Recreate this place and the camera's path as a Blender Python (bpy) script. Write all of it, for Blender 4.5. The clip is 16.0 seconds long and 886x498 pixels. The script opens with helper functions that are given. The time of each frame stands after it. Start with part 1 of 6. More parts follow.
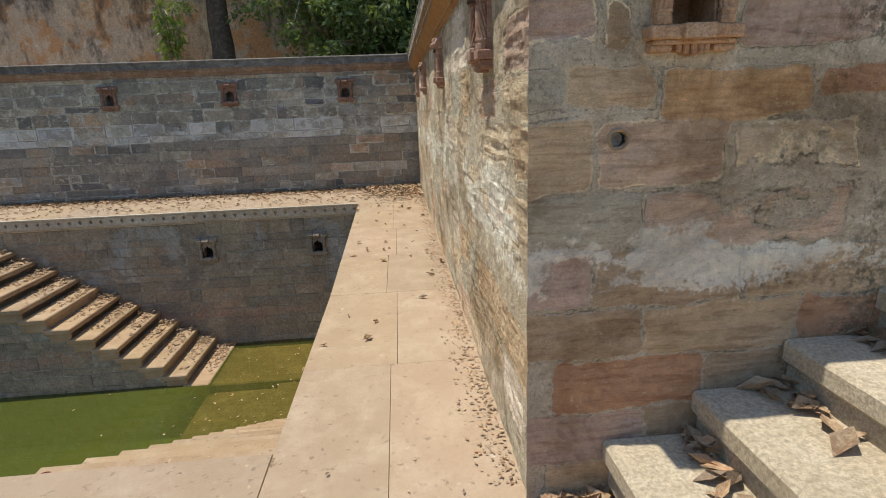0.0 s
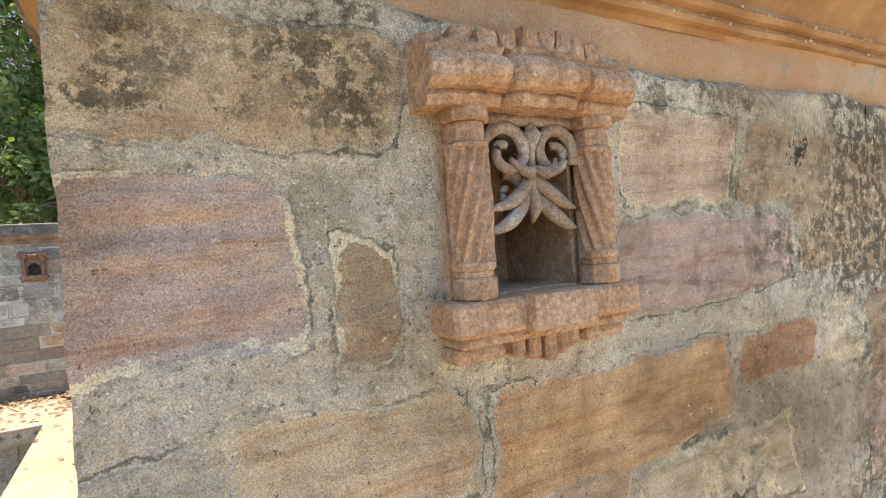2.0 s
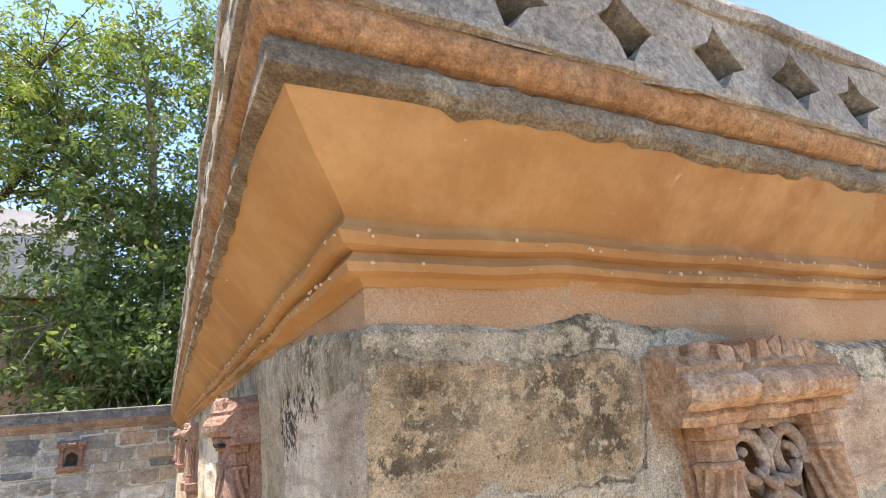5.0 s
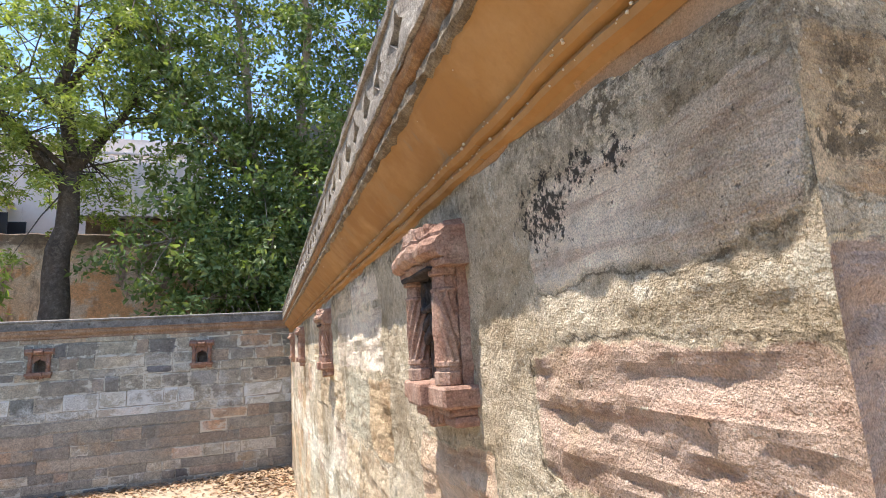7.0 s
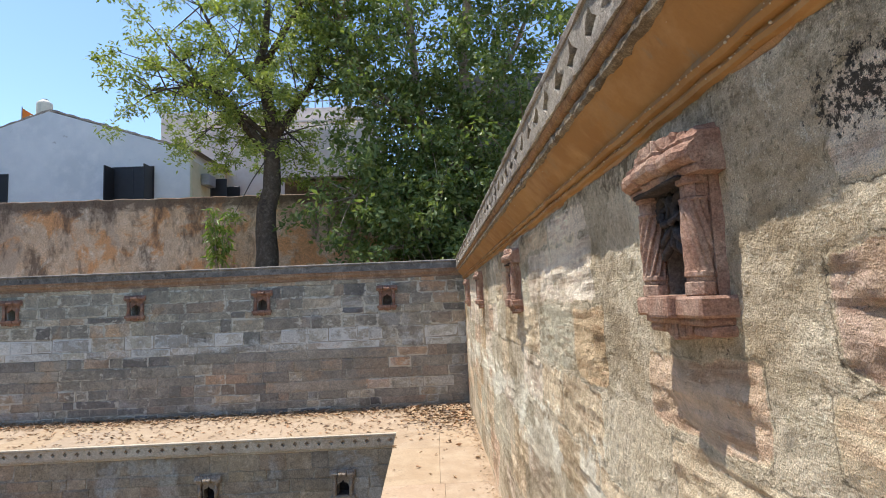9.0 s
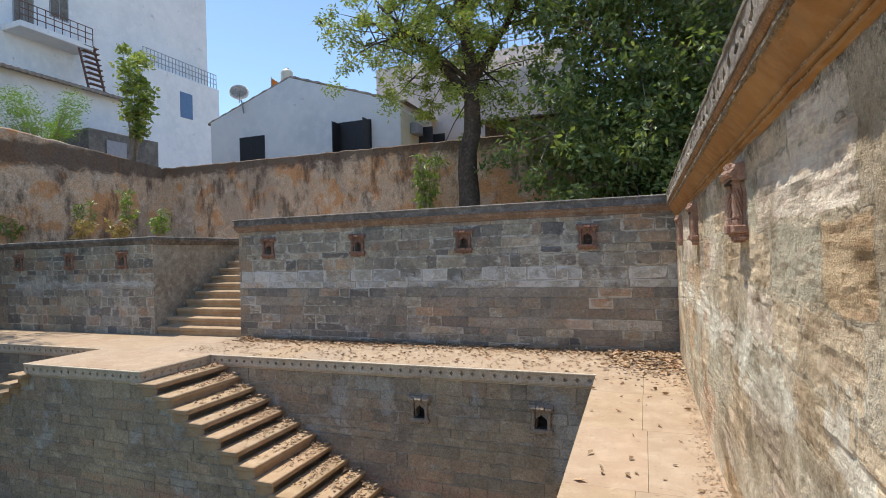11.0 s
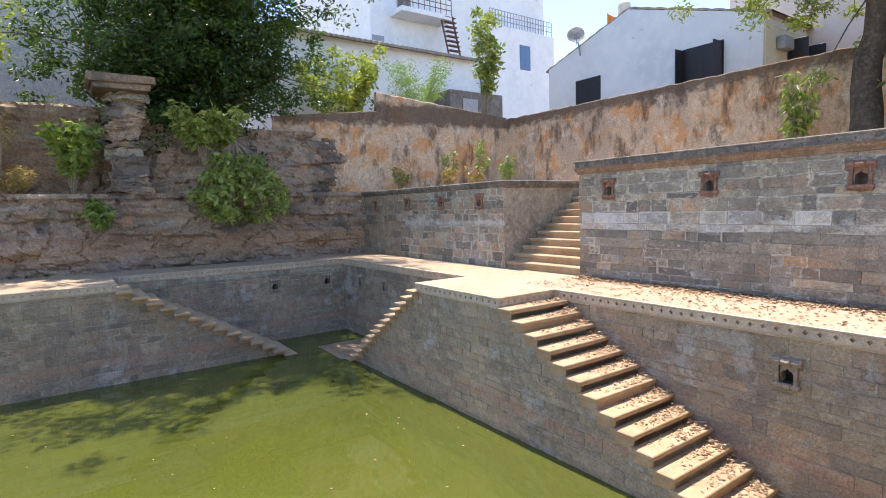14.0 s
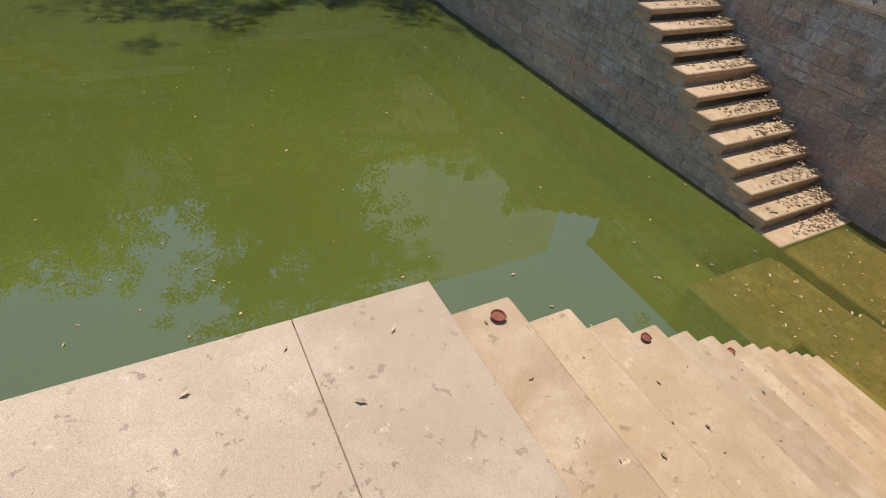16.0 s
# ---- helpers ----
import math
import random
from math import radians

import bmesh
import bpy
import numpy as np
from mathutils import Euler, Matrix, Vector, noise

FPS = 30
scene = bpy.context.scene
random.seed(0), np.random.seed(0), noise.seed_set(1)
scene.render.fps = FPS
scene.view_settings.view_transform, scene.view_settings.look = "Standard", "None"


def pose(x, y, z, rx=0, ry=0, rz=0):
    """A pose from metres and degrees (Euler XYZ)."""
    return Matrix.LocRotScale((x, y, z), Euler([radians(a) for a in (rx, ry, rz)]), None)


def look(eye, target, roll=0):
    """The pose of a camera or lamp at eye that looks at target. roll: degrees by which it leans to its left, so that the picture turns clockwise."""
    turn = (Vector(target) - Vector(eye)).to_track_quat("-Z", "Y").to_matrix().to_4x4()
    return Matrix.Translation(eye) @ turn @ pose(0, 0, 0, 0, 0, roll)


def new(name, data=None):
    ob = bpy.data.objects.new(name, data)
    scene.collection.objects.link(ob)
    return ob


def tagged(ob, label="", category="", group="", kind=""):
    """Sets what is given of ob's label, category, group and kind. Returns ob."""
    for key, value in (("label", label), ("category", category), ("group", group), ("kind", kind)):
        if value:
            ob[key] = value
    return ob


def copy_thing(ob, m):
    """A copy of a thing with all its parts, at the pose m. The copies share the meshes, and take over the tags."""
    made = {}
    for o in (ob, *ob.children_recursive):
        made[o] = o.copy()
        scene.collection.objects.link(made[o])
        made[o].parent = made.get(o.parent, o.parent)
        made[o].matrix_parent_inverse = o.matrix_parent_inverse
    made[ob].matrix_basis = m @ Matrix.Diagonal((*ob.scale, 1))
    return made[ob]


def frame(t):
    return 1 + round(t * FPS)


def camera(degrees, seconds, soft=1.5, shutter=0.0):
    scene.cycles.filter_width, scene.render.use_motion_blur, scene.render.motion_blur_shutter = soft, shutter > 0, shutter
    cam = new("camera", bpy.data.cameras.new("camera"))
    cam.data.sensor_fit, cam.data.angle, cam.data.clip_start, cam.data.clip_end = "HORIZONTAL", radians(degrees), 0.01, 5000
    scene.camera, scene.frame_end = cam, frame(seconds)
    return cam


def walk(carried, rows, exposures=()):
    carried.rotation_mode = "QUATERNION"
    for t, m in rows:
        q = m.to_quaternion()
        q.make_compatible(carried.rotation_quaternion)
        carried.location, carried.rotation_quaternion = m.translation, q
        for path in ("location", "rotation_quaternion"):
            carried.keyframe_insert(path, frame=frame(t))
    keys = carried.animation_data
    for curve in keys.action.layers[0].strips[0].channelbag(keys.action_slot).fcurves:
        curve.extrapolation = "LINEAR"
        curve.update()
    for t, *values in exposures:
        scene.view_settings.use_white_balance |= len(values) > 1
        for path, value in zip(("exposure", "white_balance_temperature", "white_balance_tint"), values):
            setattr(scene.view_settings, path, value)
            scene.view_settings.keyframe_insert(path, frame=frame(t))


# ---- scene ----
PATH = [
    (0, (-0.412, -1.651, 1.508), (-0.265, 0.273, 0.983), -2.2),
    (0.5, (-0.241, -1.362, 1.571), (0.079, 0.559, 1.116), -1.6),
    (1, (-0.153, -1.059, 1.622), (0.41, 0.838, 1.331), -2.3),
    (1.5, (-0.076, -0.775, 1.716), (0.752, 1.036, 1.531), -2.8),
    (2, (0.051, -0.554, 1.774), (1.028, 1.191, 1.747), -4.0),
    (2.5, (0.103, -0.478, 1.802), (1.164, 1.217, 1.849), -4.5),
    (3, (0.084, -0.482, 1.843), (1.186, 1.181, 1.98), -4.8),
    (3.5, (0.03, -0.499, 1.907), (1.137, 1.139, 2.21), -5.4),
    (3.7, (0.009, -0.511, 1.929), (1.098, 1.121, 2.319), -6.4),
    (5.8, (-0.259, -0.378, 1.963), (0.532, 1.357, 2.566), -4.7),
    (6, (-0.277, -0.343, 1.937), (0.498, 1.414, 2.495), -4.9),
    (6.5, (-0.327, -0.276, 1.854), (0.387, 1.54, 2.292), -3.8),
    (7, (-0.354, -0.255, 1.801), (0.271, 1.614, 2.14), -3.5),
    (7.5, (-0.396, -0.273, 1.779), (0.092, 1.641, 2.094), -3.0),
    (8, (-0.438, -0.271, 1.761), (-0.103, 1.682, 2.033), -2.8),
    (8.5, (-0.478, -0.267, 1.749), (-0.284, 1.71, 1.979), -2.6),
    (9, (-0.517, -0.252, 1.73), (-0.479, 1.738, 1.924), -2.4),
    (9.5, (-0.576, -0.258, 1.702), (-0.721, 1.728, 1.884), -2.5),
    (9.7, (-0.567, -0.214, 1.697), (-0.804, 1.764, 1.872), -2.3),
    (11.8, (-0.443, -0.017, 1.59), (-1.39, 1.742, 1.51), -1.9),
    (12, (-0.478, -0.029, 1.589), (-1.488, 1.694, 1.499), -2.0),
    (12.5, (-0.549, -0.045, 1.585), (-1.711, 1.579, 1.476), -2.5),
    (13, (-0.584, -0.068, 1.565), (-1.888, 1.443, 1.442), -2.9),
    (13.5, (-0.645, -0.117, 1.579), (-2.101, 1.247, 1.438), -3.1),
    (14, (-0.738, -0.125, 1.546), (-2.368, 1.023, 1.39), -1.6),
    (14.5, (-0.884, -0.181, 1.511), (-2.588, 0.835, 1.258), 0.6),
    (15, (-1.120, -0.095, 1.395), (-2.819, 0.801, 0.837), 2.5),
    (15.2, (-1.157, -0.162, 1.232), (-2.800, 0.702, 0.489), 4.7),
    (15.6, (-1.225, -0.182, 1.162), (-2.674, 0.646, 0.061), 8.4),
    (16, (-1.293, -0.150, 1.122), (-2.573, 0.676, -0.174), 8.3),
]
cam = camera(79.5, 16.0, soft=0.95)
walk(cam, [(t, look(e, g, r)) for t, e, g, r in PATH],
     exposures=[(0, 0.34, 6650, 7), (0.7, 0.36, 6550, 5), (1.0, 0.6, 6550, 4), (1.5, 1.1, 6700, 7), (2.2, 1.68, 6800, 8), (3.0, 1.82, 6800, 7), (3.7, 1.76, 6650, 7), (5.8, 1.6, 6600, 15), (6.5, 1.5, 6450, 14), (7.5, 1.2, 6350, 11), (9, 0.85, 6350, 10), (12, 0.6, 6500, 10), (13.2, 1.0, 6550, 13), (14, 1.45, 6650, 16), (14.5, 1.58, 6700, 17), (15.0, 1.68, 6650, 14), (15.2, 1.55, 6550, 12), (15.6, 0.95, 6450, 11), (16, 0.55, 6450, 10)])

# ---- world, sun ----
SUN_TO = Vector((-1.0, 0.12, 3.4)).normalized()
world = bpy.data.worlds.new("world")
scene.world = world
world.use_nodes = True
wn = world.node_tree.nodes
sky = wn.new("ShaderNodeTexSky")
sky.sky_type, sky.sun_disc = "NISHITA", False
sky.sun_elevation = math.asin(SUN_TO.z)
sky.sun_rotation = math.atan2(SUN_TO.x, SUN_TO.y)
sky.air_density, sky.dust_density, sky.ozone_density = 1.0, 0.25, 3.2
wn["Background"].inputs["Strength"].default_value = 0.15
world.node_tree.links.new(sky.outputs["Color"], wn["Background"].inputs["Color"])
sun = new("sun", bpy.data.lights.new("sun", "SUN"))
sun.data.energy, sun.data.angle, sun.data.color = 3.5, radians(0.55), (1.0, 0.945, 0.86)
sun.matrix_world = look(SUN_TO * 40, (0, 0, 0))


# ---- materials ----
def node_mat(name):
    m = bpy.data.materials.new(name)
    m.use_nodes = True
    return m, m.node_tree.nodes, m.node_tree.links, m.node_tree.nodes["Principled BSDF"]


def ramp(nodes, links, src, stops, interp="LINEAR"):
    r = nodes.new("ShaderNodeValToRGB")
    r.color_ramp.interpolation = interp
    e = r.color_ramp.elements
    while len(e) < len(stops):
        e.new(0.5)
    for el, (p, c) in zip(e, stops):
        el.position, el.color = p, (*c, 1) if len(c) == 3 else c
    links.new(src, r.inputs[0])
    return r.outputs["Color"]


def noise_tex(nodes, links, co, scale, detail=6, rough=0.6, stretch=None, warp=0.0):
    n = nodes.new("ShaderNodeTexNoise")
    n.inputs["Scale"].default_value = scale
    n.inputs["Detail"].default_value = detail
    n.inputs["Roughness"].default_value = rough
    n.inputs["Distortion"].default_value = warp
    if stretch:
        mp = nodes.new("ShaderNodeMapping")
        mp.inputs["Scale"].default_value = stretch
        links.new(co, mp.inputs[0])
        co = mp.outputs[0]
    links.new(co, n.inputs["Vector"])
    return n.outputs["Fac"]


def mix(nodes, links, fac, a, b, mode="MIX"):
    m = nodes.new("ShaderNodeMix")
    m.data_type, m.blend_type = "RGBA", mode
    for sock, v in ((m.inputs[0], fac), (m.inputs[6], a), (m.inputs[7], b)):
        if isinstance(v, (int, float)):
            sock.default_value = v
        elif isinstance(v, tuple):
            sock.default_value = (*v, 1)
        else:
            links.new(v, sock)
    return m.outputs[2]


def relief(nodes, links, bsdf, heights, strength=0.5, distance=0.02):
    total = None
    for h, k in heights:
        m = nodes.new("ShaderNodeMath")
        m.operation = "MULTIPLY"
        links.new(h, m.inputs[0])
        m.inputs[1].default_value = k
        if total is None:
            total = m.outputs[0]
        else:
            a = nodes.new("ShaderNodeMath")
            a.operation = "ADD"
            links.new(total, a.inputs[0])
            links.new(m.outputs[0], a.inputs[1])
            total = a.outputs[0]
    b = nodes.new("ShaderNodeBump")
    b.inputs["Strength"].default_value, b.inputs["Distance"].default_value = strength, distance
    links.new(total, b.inputs["Height"])
    links.new(b.outputs[0], bsdf.inputs["Normal"])


def smear(nodes, links, src, at):
    """0 below 'at', 0.8 a little above it."""
    mr = nodes.new("ShaderNodeMapRange")
    for k, v in ((1, at), (2, at + 0.35), (3, 0.0), (4, 0.8)):
        mr.inputs[k].default_value = v
    links.new(src, mr.inputs[0])
    return mr.outputs[0]


def weathered(name, base, dark, pale, scale=1.0, rough=0.9, stain=(0.03, 0.03, 0.028), stain_at=0.62, per_object=0.0,
              streak=None, bump=0.6, island=0.0, grain=1.0, lime=None, speck=0.0, tone=0.6, patch=None, rim=None):
    """Stone or plaster: base colour cloudy towards dark and pale, spotted with lichen stains, fine grain."""
    m, n, l, b = node_mat(name)
    co = n.new("ShaderNodeNewGeometry").outputs["Position"]
    big = noise_tex(n, l, co, 0.9 * scale, 8, 0.62)
    mid = noise_tex(n, l, co, 5.5 * scale, 8, 0.65)
    fine = noise_tex(n, l, co, 60 * scale, 4, 0.7)
    c = mix(n, l, ramp(n, l, big, [(0.36, (0, 0, 0)), (0.64, (1, 1, 1))]), base, dark)
    c = mix(n, l, ramp(n, l, mid, [(0.46, (0, 0, 0)), (0.7, (0.85, 0.85, 0.85))]), c, pale)
    if patch:
        for sc, at, pc in patch:
            pn = noise_tex(n, l, co, sc, 9, 0.66, warp=0.4)
            c = mix(n, l, ramp(n, l, pn, [(at, (0, 0, 0)), (at + 0.05, (0.85, 0.85, 0.85))]), c, pc)
    if per_object or island:
        inf = n.new("ShaderNodeObjectInfo").outputs["Random"] if per_object else n.new("ShaderNodeNewGeometry").outputs["Random Per Island"]
        k = per_object or island
        tint = ramp(n, l, inf, [(0.0, (1 - k, 1 - k, 1 - 0.9 * k)), (0.25, (1, 0.97, 0.9)), (0.5, (1 - 0.45 * k, 1 - 0.5 * k, 1 - 0.5 * k)),
                                (0.75, (1 + 0.35 * k, 1 + 0.25 * k, 1 + 0.1 * k)), (0.9, (1.0 + 0.25 * k, 1 - 0.2 * k, 1 - 0.45 * k)), (1.0, (1 - 0.7 * k, 1 - 0.65 * k, 1 - 0.6 * k))])
        c = mix(n, l, 1.0, c, tint, "MULTIPLY")
    if lime:
        sep = n.new("ShaderNodeSeparateXYZ")
        l.new(co, sep.inputs[0])
        d = n.new("ShaderNodeMath")
        d.operation = "SUBTRACT"
        l.new(sep.outputs["Z"], d.inputs[0])
        d.inputs[1].default_value = lime[0]
        a = n.new("ShaderNodeMath")
        a.operation = "ABSOLUTE"
        l.new(d.outputs[0], a.inputs[0])
        wob = n.new("ShaderNodeMath")
        wob.operation = "MULTIPLY_ADD"
        l.new(noise_tex(n, l, co, 2.6, 10, 0.75, stretch=(1, 1, 1.6), warp=0.6), wob.inputs[0])
        wob.inputs[1].default_value = 1.0
        l.new(a.outputs[0], wob.inputs[2])
        lo = lime[1] + 0.45
        c = mix(n, l, ramp(n, l, wob.outputs[0], [(lo - 0.08, (0.85, 0.85, 0.85)), (lo + 0.12, (0, 0, 0))]), c, lime[2])
    if speck:
        sv = noise_tex(n, l, co, 26, 4, 0.6)
        c = mix(n, l, ramp(n, l, sv, [(0.63, (0, 0, 0)), (0.67, (speck,) * 3)]), c, tuple(v * 0.42 for v in base))
        sw = noise_tex(n, l, co, 19, 5, 0.7)
        c = mix(n, l, ramp(n, l, sw, [(0.3, (speck,) * 3), (0.36, (0, 0, 0))]), c, tuple(min(0.75, v * 1.45) for v in base))
    sp = noise_tex(n, l, co, 2.6 * scale, 10, 0.72, stretch=streak)
    c = mix(n, l, ramp(n, l, sp, [(stain_at, (0, 0, 0)), (stain_at + 0.12, (0.85, 0.85, 0.85))]), c, stain)
    c = mix(n, l, ramp(n, l, fine, [(0.3, (0.35 * grain,) * 3), (0.55, (0, 0, 0))]), c, dark)
    if tone and grain >= 1.0:
        tn = noise_tex(n, l, co, 24 * scale, 9, 0.8)
        c = mix(n, l, 1.0, c, ramp(n, l, tn, [(0.36, (1 - 0.5 * tone,) * 3), (0.5, (1, 1, 1)), (0.64, (1 + 0.35 * tone,) * 3)]), "MULTIPLY")
    if grain >= 1.0:
        c = mix(n, l, 1.0, c, ramp(n, l, fine, [(0.34, (0.76,) * 3), (0.5, (1, 1, 1)), (0.66, (1.26,) * 3)]), "MULTIPLY")
    if grain >= 0.9:
        c = mix(n, l, 1.0, c, ramp(n, l, noise_tex(n, l, co, 380, 3, 0.8), [(0.34, (0.74,) * 3), (0.5, (1, 1, 1)), (0.66, (1.24,) * 3)]), "MULTIPLY")
    if rim:
        at = n.new("ShaderNodeAttribute")
        at.attribute_name = "rim"
        sm = n.new("ShaderNodeMath")
        sm.operation = "MULTIPLY_ADD"
        l.new(noise_tex(n, l, co, 7.0, 9, 0.72, stretch=(1, 1, 1.8)), sm.inputs[0])
        sm.inputs[1].default_value = 4.5
        half = n.new("ShaderNodeMath")
        half.operation = "MULTIPLY"
        l.new(at.outputs["Fac"], half.inputs[0])
        half.inputs[1].default_value = 0.7
        l.new(half.outputs[0], sm.inputs[2])
        wide = noise_tex(n, l, co, 0.75, 4, 0.6)
        sw = n.new("ShaderNodeMath")
        sw.operation = "MULTIPLY_ADD"
        l.new(wide, sw.inputs[0])
        sw.inputs[1].default_value = 2.2
        l.new(sm.outputs[0], sw.inputs[2])
        c = mix(n, l, smear(n, l, sw.outputs[0], 4.7 - rim[1]), c, rim[0])
    l.new(c, b.inputs["Base Color"])
    b.inputs["Roughness"].default_value = rough
    b.inputs["Specular IOR Level"].default_value = 0.25
    relief(n, l, b, [(mid, 0.7), (fine, 0.35)], bump, 0.02)
    return m


SMEAR = (0.57, 0.525, 0.425)
M_BLOCK = weathered("blockwork", (0.385, 0.31, 0.21), (0.245, 0.205, 0.155), (0.46, 0.39, 0.29), 1.0, per_object=0.3, stain_at=0.63, lime=(-1.92, 0.06, (0.40, 0.23, 0.155)), patch=((0.9, 0.57, (0.40, 0.39, 0.35)), (0.6, 0.58, (0.25, 0.21, 0.165))), rim=((0.45, 0.385, 0.285), 0.4))
M_BLOCK_N = weathered("limed_blockwork", (0.36, 0.33, 0.262), (0.24, 0.22, 0.18), (0.50, 0.45, 0.35), 1.0, per_object=0.62, stain_at=0.6, patch=((0.8, 0.55, (0.43, 0.33, 0.22)), (0.7, 0.57, (0.44, 0.43, 0.39))), rim=(SMEAR, 0.95), lime=(1.1, 0.05, (0.60, 0.60, 0.56)))
M_BLOCK_DULL = weathered("damp_blockwork", (0.315, 0.285, 0.23), (0.235, 0.215, 0.178), (0.40, 0.36, 0.29), 1.0, per_object=0.4, stain_at=0.6, patch=((0.8, 0.55, (0.36, 0.28, 0.2)),), rim=((0.42, 0.375, 0.29), 0.35))
M_BLOCK_LIME = weathered("limewashed_block", (0.57, 0.56, 0.51), (0.46, 0.445, 0.39), (0.66, 0.655, 0.61), 1.6, per_object=0.25, stain=(0.27, 0.25, 0.21), stain_at=0.56, patch=((3.5, 0.5, (0.40, 0.37, 0.30)), (1.2, 0.56, (0.36, 0.33, 0.27))), rim=((0.62, 0.61, 0.56), 1.1))
M_BLOCK_FAR = weathered("blockwork_far", (0.36, 0.29, 0.20), (0.235, 0.195, 0.15), (0.44, 0.375, 0.285), 1.0, island=0.33, stain_at=0.62, lime=(-1.92, 0.06, (0.40, 0.23, 0.155)), patch=((0.9, 0.57, (0.42, 0.40, 0.35)), (0.6, 0.58, (0.24, 0.2, 0.16))), rim=((0.45, 0.385, 0.285), 0.4))
M_MORTAR = weathered("mortar", (0.40, 0.355, 0.275), (0.22, 0.19, 0.15), (0.54, 0.49, 0.39), 1.5)
M_SAND = weathered("sandstone_paving", (0.43, 0.325, 0.225), (0.37, 0.27, 0.18), (0.49, 0.385, 0.275), 0.8, rough=0.85, stain=(0.17, 0.12, 0.08), stain_at=0.74, per_object=0.1, bump=0.25, speck=0.6, tone=0.12, patch=((8.0, 0.655, (0.24, 0.185, 0.135)), (9.5, 0.67, (0.62, 0.58, 0.52)), (24.0, 0.665, (0.16, 0.12, 0.09))), grain=0.95)
M_STEP = weathered("step_stone", (0.44, 0.32, 0.195), (0.36, 0.245, 0.145), (0.50, 0.385, 0.26), 1.0, stain=(0.18, 0.13, 0.09), stain_at=0.7, per_object=0.15, bump=0.3, speck=0.6, tone=0.25, patch=((8.0, 0.68, (0.2, 0.155, 0.115)), (24.0, 0.665, (0.16, 0.12, 0.09))), grain=0.95)
M_EDGE = weathered("carved_edge_stone", (0.58, 0.475, 0.345), (0.45, 0.36, 0.26), (0.63, 0.55, 0.43), 1.3, stain_at=0.7, tone=0.3)
M_GREYSTEP = weathered("grey_step_stone", (0.52, 0.435, 0.31), (0.42, 0.345, 0.24), (0.58, 0.50, 0.37), 1.3, stain=(0.2, 0.16, 0.11), stain_at=0.7, bump=0.4, tone=0.25, speck=0.4)
M_DARK = weathered("lichen_coping", (0.19, 0.165, 0.14), (0.09, 0.08, 0.07), (0.32, 0.28, 0.24), 1.2, stain_at=0.6)
M_OCHRE = weathered("ochre_cornice", (0.455, 0.25, 0.097), (0.32, 0.16, 0.066), (0.53, 0.32, 0.155), 1.3, stain=(0.23, 0.13, 0.065), stain_at=0.64, bump=0.3, tone=0.0, grain=0.6, per_object=0.1, patch=((3.0, 0.57, (0.40, 0.24, 0.12)), (5.0, 0.63, (0.33, 0.24, 0.16)), (14.0, 0.69, (0.56, 0.42, 0.25))))
M_BAND = weathered("parapet_band", (0.42, 0.355, 0.28), (0.25, 0.21, 0.175), (0.52, 0.46, 0.38), 2.2, stain=(0.10, 0.08, 0.065), stain_at=0.57, bump=0.9)
M_FRIEZE = weathered("washed_frieze", (0.47, 0.27, 0.14), (0.39, 0.22, 0.115), (0.51, 0.34, 0.205), 1.2, stain=(0.27, 0.2, 0.14), stain_at=0.64, bump=0.3, tone=0.2, grain=0.95, patch=((4.0, 0.58, (0.42, 0.33, 0.225)), (14.0, 0.6, (0.3, 0.25, 0.17)), (3.0, 0.6, (0.30, 0.26, 0.185))))
M_CRUMB = weathered("crumbling_lip", (0.34, 0.255, 0.165), (0.17, 0.125, 0.085), (0.50, 0.42, 0.31), 4.0, stain=(0.08, 0.06, 0.045), stain_at=0.56, bump=1.0)
M_FILLET = weathered("brown_ochre_fillet", (0.40, 0.205, 0.09), (0.26, 0.14, 0.075), (0.48, 0.31, 0.17), 1.6, stain=(0.13, 0.09, 0.06), stain_at=0.6, bump=0.6, patch=((5.0, 0.6, (0.3, 0.22, 0.15)),))
M_NICHE_PINK = weathered("pink_carved_sandstone", (0.44, 0.265, 0.185), (0.33, 0.18, 0.125), (0.53, 0.385, 0.29), 3.0, stain=(0.14, 0.10, 0.08), stain_at=0.7, bump=0.8)
M_NICHE = weathered("carved_sandstone", (0.50, 0.30, 0.165), (0.38, 0.21, 0.115), (0.56, 0.39, 0.25), 3.0, stain=(0.14, 0.10, 0.08), stain_at=0.73, bump=0.35)
M_NICHE_RED = weathered("reddish_carved_stone", (0.30, 0.165, 0.11), (0.2, 0.11, 0.08), (0.38, 0.25, 0.18), 3.0, stain_at=0.68, bump=0.35)
M_NICHE_DULL = weathered("grey_brown_carved_stone", (0.36, 0.29, 0.22), (0.24, 0.19, 0.145), (0.45, 0.385, 0.30), 3.0, stain_at=0.68, bump=0.35)
M_DUST = weathered("dusty_stone", (0.42, 0.31, 0.215), (0.30, 0.20, 0.135), (0.50, 0.42, 0.33), 3.0, stain=(0.14, 0.10, 0.08), stain_at=0.7, bump=0.35)
M_CAPRED = weathered("dull_red_moulding", (0.30, 0.185, 0.115), (0.19, 0.125, 0.085), (0.39, 0.28, 0.2), 1.0, stain_at=0.62)
# darker stone for recess linings; the near-black one also covers sooty tracery
M_NICHE_DARK = weathered("dark_carved_stone", (0.22, 0.16, 0.12), (0.14, 0.10, 0.08), (0.3, 0.24, 0.19), 3.0, stain_at=0.68, bump=0.35)
M_NEARBLACK = weathered("near_black_stone", (0.07, 0.055, 0.05), (0.03, 0.025, 0.025), (0.13, 0.1, 0.09), 3.0)
